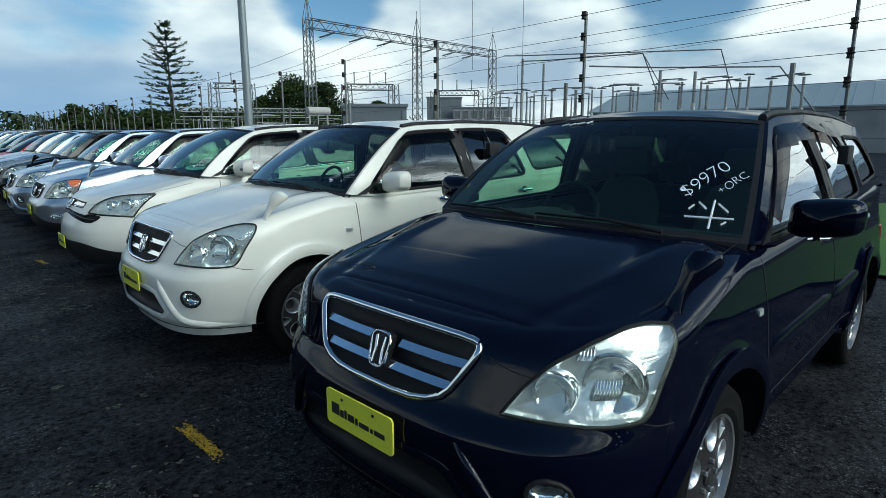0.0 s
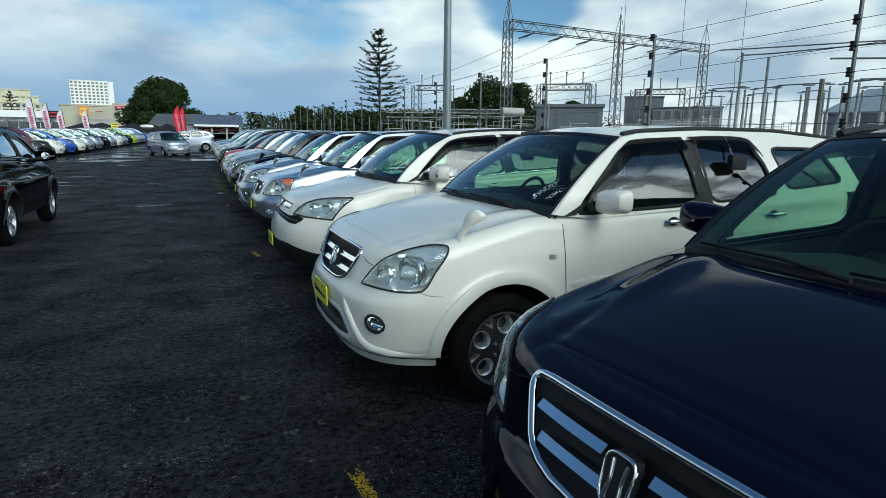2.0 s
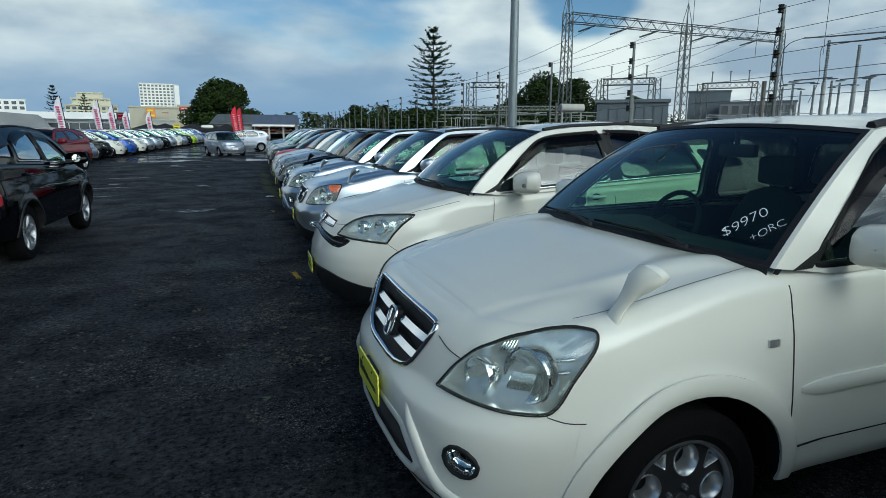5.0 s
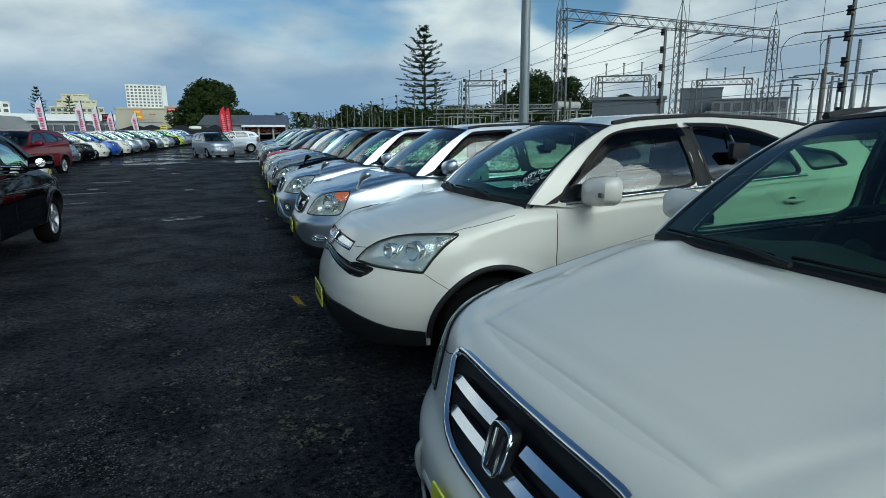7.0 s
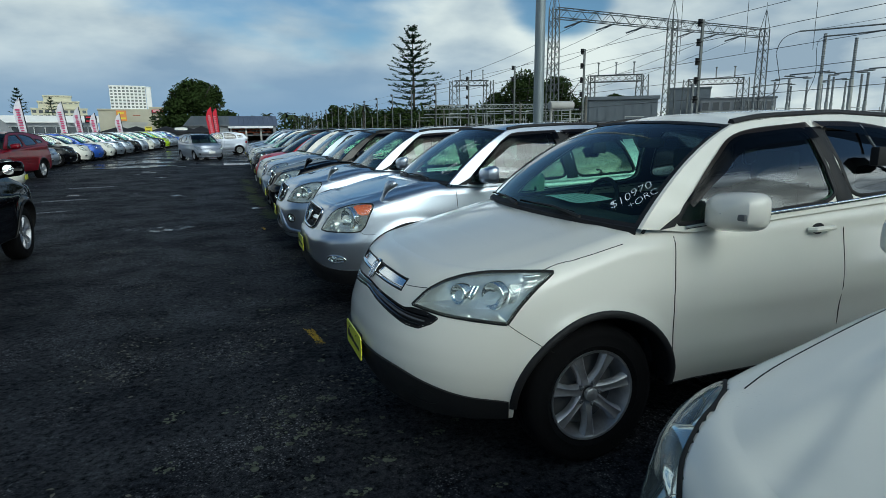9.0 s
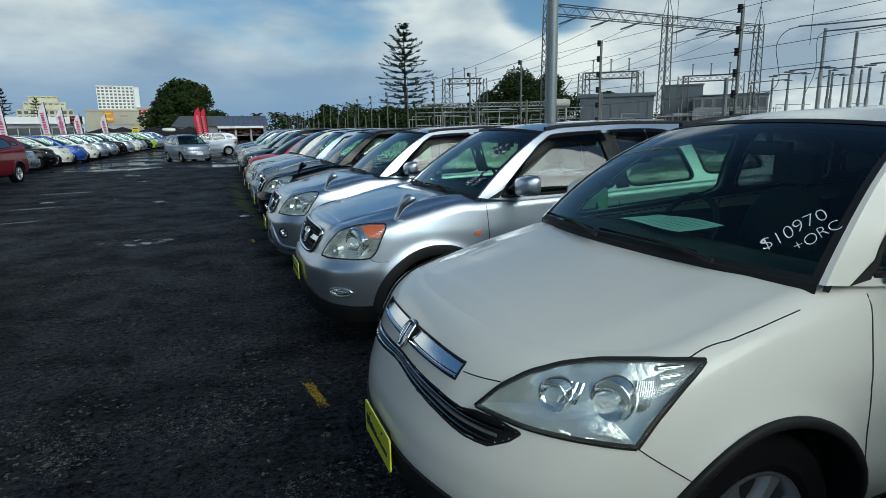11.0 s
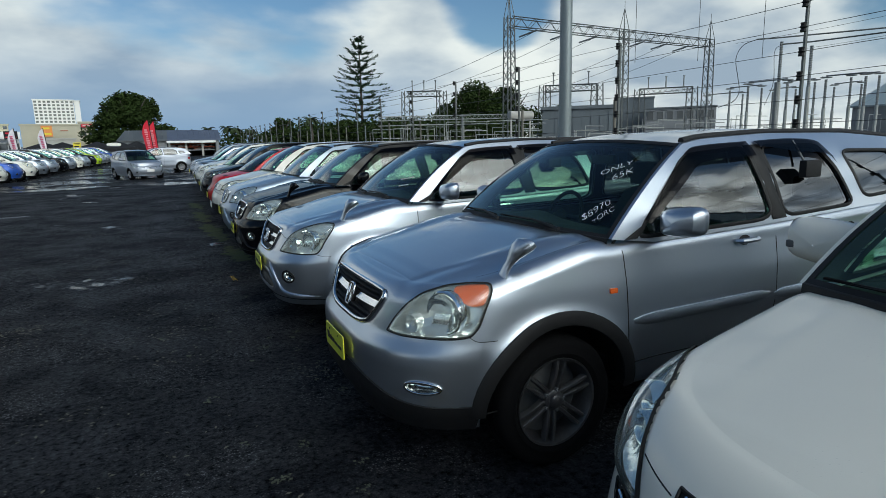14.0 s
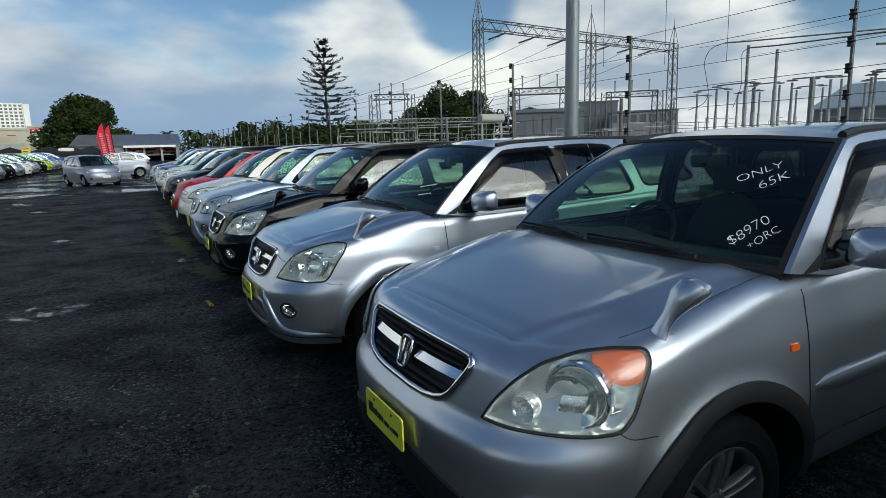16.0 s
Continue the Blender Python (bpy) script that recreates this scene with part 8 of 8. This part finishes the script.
for row, (az0, az1, d0, d1, n, el0, el1) in enumerate(((46.5, 70.0, 60, 46, 13, 4.1, 5.4), (47.5, 74.0, 52, 40, 12, 4.4, 5.0), (45.5, 62.0, 68, 58, 9, 3.7, 4.3))):
    tops = []
    for k in range(n):
        f = k / (n - 1)
        az, d = az0 + (az1 - az0) * f, d0 + (d1 - d0) * f
        x, y = polar(az + rng.uniform(-0.3, 0.3), d)
        t = level(el0 + (el1 - el0) * f, d) + rng.uniform(-0.10, 0.10)
        bus_post(x, y, t, 0.115, ring=True, cap=0.42)
        tops.append((x, y, t))
    for a, b in zip(tops[:-1:2], tops[1::2]):
        tagged(Mesh().tube([Vector(a) + Vector((0, 0, 0.08)), Vector(b) + Vector((0, 0, 0.08))], 0.05, 6).done("bus_pipe", STEEL), "grey pipe bus bar on posts", "pipe", "bus pipes")

# strung conductors
for f in (0.22, 0.48, 0.74):
    p = (A[0] + (B[0] - A[0]) * f, A[1] + (B[1] - A[1]) * f, TOP - 1.0)
    e = (p[0] - 13, p[1] + 26, TOP - 6.4)
    wire(sag(p, e, 1.0), 0.022)
    Mesh_ins = Mesh().tube([Vector(p), Vector(p).lerp(Vector(e), 0.075)], 0.09, 6)
    tagged(Mesh_ins.done("strain_insulator", PORCELAIN), "dark string insulator on a conductor", "insulator", "strain insulators")
    p = (B[0] + (C[0] - B[0]) * f, B[1] + (C[1] - B[1]) * f, TOP - 1.0)
    e = (p[0] - 12, p[1] + 24, TOP - 6.6)
    wire(sag(p, e, 1.0), 0.022)
    Mesh_ins = Mesh().tube([Vector(p), Vector(p).lerp(Vector(e), 0.075)], 0.09, 6)
    tagged(Mesh_ins.done("strain_insulator", PORCELAIN), "dark string insulator on a conductor", "insulator", "strain insulators")
    for (S, T) in ((A, B), (B, C)):
        p = (S[0] + (T[0] - S[0]) * (0.30 + 0.25 * k), S[1] + (T[1] - S[1]) * (0.30 + 0.25 * k), TOP)
        wire(sag(p, (p[0] + 26, p[1] - 42, TOP + 5.0 + k * 0.3), 1.2), 0.020)
for k in range(3):
    x, y = 41 + 5 * k, 52 - 3 * k
    wire([(x, y, 16.5), (x + 0.05, y, 9.0)], 0.03)

# control building, tank, store and low sheds
block("control_building", 31.3, 37.6, 66, 2.95, 8, DARKCLAD, "dark blue-grey clad control building in the substation", ribs=True)
block("switch_house", 39.2, 42.6, 150, 3.75, 9, DARKCLAD, "dark grey flat-roofed switch house behind the substation")
block("site_office", 41.8, 47.6, 140, 2.75, 9, GREYRENDER, "low grey office with a dark overhanging roof", cols=7, rows=1, win_from=5.5, roof=DARKCLAD)
block("long_shed", 55.6, 98.0, 70, 2.3, 22, GREYRENDER, "long grey warehouse with a pale blue-grey tin roof", pitch=2.9, roof=PALETIN)
x, y = polar(29.0, 58)
tank = Mesh().tube([(-1.25, 0, 0), (-1.2, 0, 0), (1.2, 0, 0), (1.25, 0, 0)], [0.2, 0.38, 0.38, 0.2], 12).tube([(-1, 0, -2.0), (-1, 0, 0)], 0.1, 6).tube([(1, 0, -2.0), (1, 0, 0)], 0.1, 6).done("oil_tank", CONCRETE)
tank.location = (x, y, level(2.55, 58))
tagged(tank, "pale horizontal oil tank on legs", "tank")


def low_racks():
    """The dim tangle of low steelwork beyond the fence."""
    rng = random.Random(4)
    m = Mesh()
    for k in range(150):
        az, d = rng.uniform(15.5, 62), rng.uniform(52, 78)
        x, y = polar(az, d)
        zb = rise(x, y)
        h = rng.uniform(1.6, 3.2)
        m.tube([(x, y, zb - 0.1), (x, y, zb + h)], 0.032, 4)
        if rng.random() < 0.6:
            m.tube([(x, y, zb + h), (x + rng.uniform(1.5, 4), y + rng.uniform(-1, 1), zb + h)], 0.028, 4)
    for az0, az1, d, el in ((16.4, 30, 70, 2.35), (16.4, 29, 68, 2.7), (16.4, 28, 70, 1.9)):
        (xa, ya), (xb, yb) = polar(az0, d), polar(az1, d)
        m.tube([(xa, ya, level(el, d)), (xb, yb, level(el, d))], 0.05, 4)
    (xa, ya), (xb, yb) = polar(16.4, 69), polar(29, 69)
    for k in range(60):
        f0, f1 = k / 60, (k + 1) / 60
        za, zc = (level(2.35, 69), level(2.68, 69)) if k % 2 else (level(2.68, 69), level(2.35, 69))
        m.tube([(xa + (xb - xa) * f0, ya + (yb - ya) * f0, za), (xa + (xb - xa) * f1, ya + (yb - ya) * f1, zc)], 0.025, 4)
    tagged(m.done("low_steelwork", STEEL_PALE, smooth=False), "tangle of low grey substation steelwork", "steelwork", kind="stuff")


low_racks()


# ---- electric fence along the back of the bays ----
def fence_post(x, y, h, wide=0.021):
    root = new("fence_post")
    root.location = (x, y, rise(x, y))
    tagged(root, "steel security fence post with black insulators", "post", "electric fence posts")
    Mesh().box((-wide, -wide * 0.7, -0.1), (wide, wide * 0.7, h), 0.008).done("post", STEEL_DARK, root)
    n = 9
    for k in range(n):
        z = 0.95 + (h - 1.0) * k / (n - 1)
        if k == 0:
            first = Mesh().lathe([(0.001, -0.055), (0.036, -0.05), (0.028, -0.015), (0.044, 0.0), (0.028, 0.015), (0.036, 0.05), (0.001, 0.055)], (0, 0, 0), "z", 8).done("insulator", PLASTIC, root)
            ob = first
        else:
            ob = first.copy()
            scene.collection.objects.link(ob)
        ob.location = (-wide - 0.03, 0, z)
    return root


FX = 6.95
posts_y = [1.90 + 3.2 * k for k in range(-2, 26)]
one = fence_post(FX, posts_y[0], 3.22)
for k, y in enumerate(posts_y[1:]):
    copy_thing(one, Matrix.Translation((FX - 0.004 * k, y, rise(FX, y))))
for k in range(9):
    z = 0.95 + 2.22 * k / 8
    wire([(FX - 0.08, y, rise(FX, y) + z) for y in posts_y], 0.0034, "fence_wire", "thin electric fence strand between posts", "fence strands")
# ordinary mesh fence posts beside it
for k in range(22):
    y = 2.6 + 3.2 * k
    ob = Mesh().tube([(FX + 0.5, y, rise(FX, y) - 0.1), (FX + 0.5, y, rise(FX, y) + 2.35)], 0.03, 8).done("mesh_fence_post", WOOD if k % 3 else STEEL)
    tagged(ob, "plain grey fence post behind the strands", "post", "mesh fence posts")
# lamp pole
root = new("light_pole")
root.location = (6.16, 15.16, rise(6, 15.16))
tagged(root, "tall tapered grey steel light pole", "pole")
Mesh().tube([(0, 0, -0.1), (0, 0, 3.0), (0, 0, 9.0)], [0.115, 0.105, 0.075], 18).done("shaft", POLEGREY, root)
Mesh().box((-0.17, -0.17, 0.0), (0.17, 0.17, 0.03), 0.006).done("base_plate", POLEGREY, root)
Mesh().tube([(0, 0, 9.0), (-0.3, 0, 9.2), (-1.2, 0, 9.3)], [0.05, 0.045, 0.04], 8).box((-1.75, -0.14, 9.24), (-1.15, 0.14, 9.36), 0.03).done("lamp_arm", POLEGREY, root)

# ---- the cars ----
TALL = dict(HATCH)
TALL.update(a1=(1.72, 1.50), d1=(3.62, 1.49), rx=(1.7, 2.0, 2.5, 3.1, 3.6), rz=(1.485, 1.535, 1.56, 1.545, 1.48), hz=(0.84, 0.90, 0.96, 1.02, 1.05, 1.07), a0=(1.0, 1.0),
    windows=[[(1.18, 1.035), (1.36, 1.18), (1.72, 1.43), (2.18, 1.48), (2.24, 1.05)], [(2.33, 1.055), (2.28, 1.485), (2.85, 1.475), (3.08, 1.36), (3.15, 1.09)], [(3.26, 1.13), (3.18, 1.34), (3.46, 1.33), (3.60, 1.16)]])
def park(car, x, y, turn):
    car.matrix_world = pose(x, y, rise(x, y), 0, 0, turn)
    return car


ROW = "row of parked cars"
park(build_car(SUV2, NAVY, "sport_utility_car", "glossy blue-black compact SUV with yellow plate and priced windscreen", group=ROW,
               writing=[("$9970", 0.72, 0.38, 0.100, 0.95), ("+ORC", 0.86, 0.37, 0.058, 0.95)], strokes=[(0.68, 0.12, 0.90, 0.13), (0.80, 0.06, 0.80, 0.24), (0.73, 0.22, 0.77, 0.18), (0.82, 0.22, 0.87, 0.17), (0.69, 0.17, 0.71, 0.20), (0.85, 0.09, 0.87, 0.11), (-0.55, 0.90, -0.49, 0.92), (-0.47, 0.90, -0.42, 0.92), (-0.40, 0.91, -0.34, 0.93), (-0.31, 0.91, -0.27, 0.94)]), 1.0, 1.57, 5.2)
park(build_car(SUV2, WHITE, "sport_utility_car", "pearl white compact SUV with chrome grille and yellow plate", group=ROW, writing=[("$9970", 0.76, 0.20, 0.072, 0.95), ("+ORC", 0.88, 0.18, 0.050, 0.95)]), 0.90, 4.33, 3.0)
park(build_car(SUV3, WHITE_B, "sport_utility_car", "white rounded SUV with swept headlamps and dark apron", group=ROW, paper=True, writing=[("$10970", 0.81, 0.20, 0.076, 0.95), ("+ORC", 0.90, 0.19, 0.060, 0.95)]), 0.86, 7.18, 1.5)
park(build_car(SUV1, SILVER, "sport_utility_car", "silver compact SUV with orange indicator corners", group=ROW, writing=[("ONLY", 0.65, 0.62, 0.072, 0.75), ("65K", 0.75, 0.56, 0.080, 0.75), ("$8970", 0.76, 0.20, 0.072, 0.95), ("+ORC", 0.84, 0.17, 0.052, 0.95)]), 0.81, 9.85, 1.2)
park(build_car(SUV2, SILVER, "sport_utility_car", "silver compact SUV with chrome barred grille", group=ROW, strokes=[(0.50, 0.28, 0.72, 0.34), (0.58, 0.18, 0.74, 0.22)]), 0.69, 12.4, 1.0)
park(build_car(SUV2, BLACK_CAR, "sport_utility_car", "black compact SUV with pale headlamps", group=ROW), 0.65, 14.97, 1.0)
FARROW = [(SUV2, BLUEGREY, "blue-grey compact SUV"), (SUV3, WHITE_B, "ivory white SUV"), (TALL, RED_CAR, "bright red tall hatchback"), (SUV3, BLACK_CAR, "black SUV"), (TALL, WHITE, "white tall hatchback"), (SUV3, WHITE_B, "white SUV"), (HATCH, SILVER, "silver hatchback"), (TALL, SILVER_B, "grey silver tall hatchback"), (SUV3, SILVER_B, "grey silver SUV")]
built = {}
for k, (spec, mat, words) in enumerate(FARROW):
    y = 17.4 + 2.35 * k
    car = build_car(spec, mat, "parked_car", words + " parked in the row", detail=1, group=ROW, plate=PLATE_WHITE if k % 2 else PLATE)
    built[words] = car
    park(car, 0.62 - 0.03 * k, y, 1.0)
# the yard's other row and the cars in the drive
park(build_car(dict(SUV3, plate=(0, 0.5)), BLACK_CAR, "sport_utility_car", "black SUV with alloy wheels standing in the aisle", plate=None, group="cars across the aisle"), -3.42, 13.97, -88.6)
far = build_car(SUV3, WINE_CAR, "sport_utility_car", "wine red SUV parked across the aisle", plate=None, detail=1, group="cars across the aisle")
park(far, -8.1, 25.7, 82)
lefts = [build_car(HATCH, m, "parked_car", w + " nosed towards the aisle", detail=1, plate=PLATE_WHITE, group="cars across the aisle") for m, w in ((BLACK_CAR, "black hatchback"), (WHITE, "white hatchback"), (BLUE_CAR, "bright blue hatchback"), (SILVER, "silver hatchback"), (LIME_CAR, "lime yellow hatchback"), (SILVER_B, "grey hatchback"))]
order = [5, 0, 1, 2, 1, 3, 5, 0, 3, 1, 3, 0, 4, 3, 5, 2, 5]
used = set()
for k, i in enumerate(order):
    y = 34.6 + 2.35 * k
    x = -7.55 + 0.055 * (y - 36)
    m = pose(x, y, rise(x, y), 0, 0, 180 + 8)
    if i in used:
        copy_thing(lefts[i], m)
    else:
        used.add(i)
        lefts[i].matrix_world = m
hb = build_car(TALL, GREY_CAR, "hatchback_car", "grey silver hatchback standing in the drive", detail=1, plate=PLATE_WHITE, group="cars in the drive")
park(hb, -1.42, 38.9, 112)
hb.matrix_world = hb.matrix_world @ Matrix.Scale(0.93, 4)
hb2 = build_car(HATCH, GREY_CAR, "hatchback_car", "pale silver hatchback standing side-on in the drive", detail=1, plate=PLATE_WHITE, group="cars in the drive")
park(hb2, -3.35, 46.9, 10)
park(build_car(HATCH, WHITE, "parked_car", "white hatchback parked past the black SUV", detail=1, group="cars across the aisle"), -5.3, 22.4, 188)
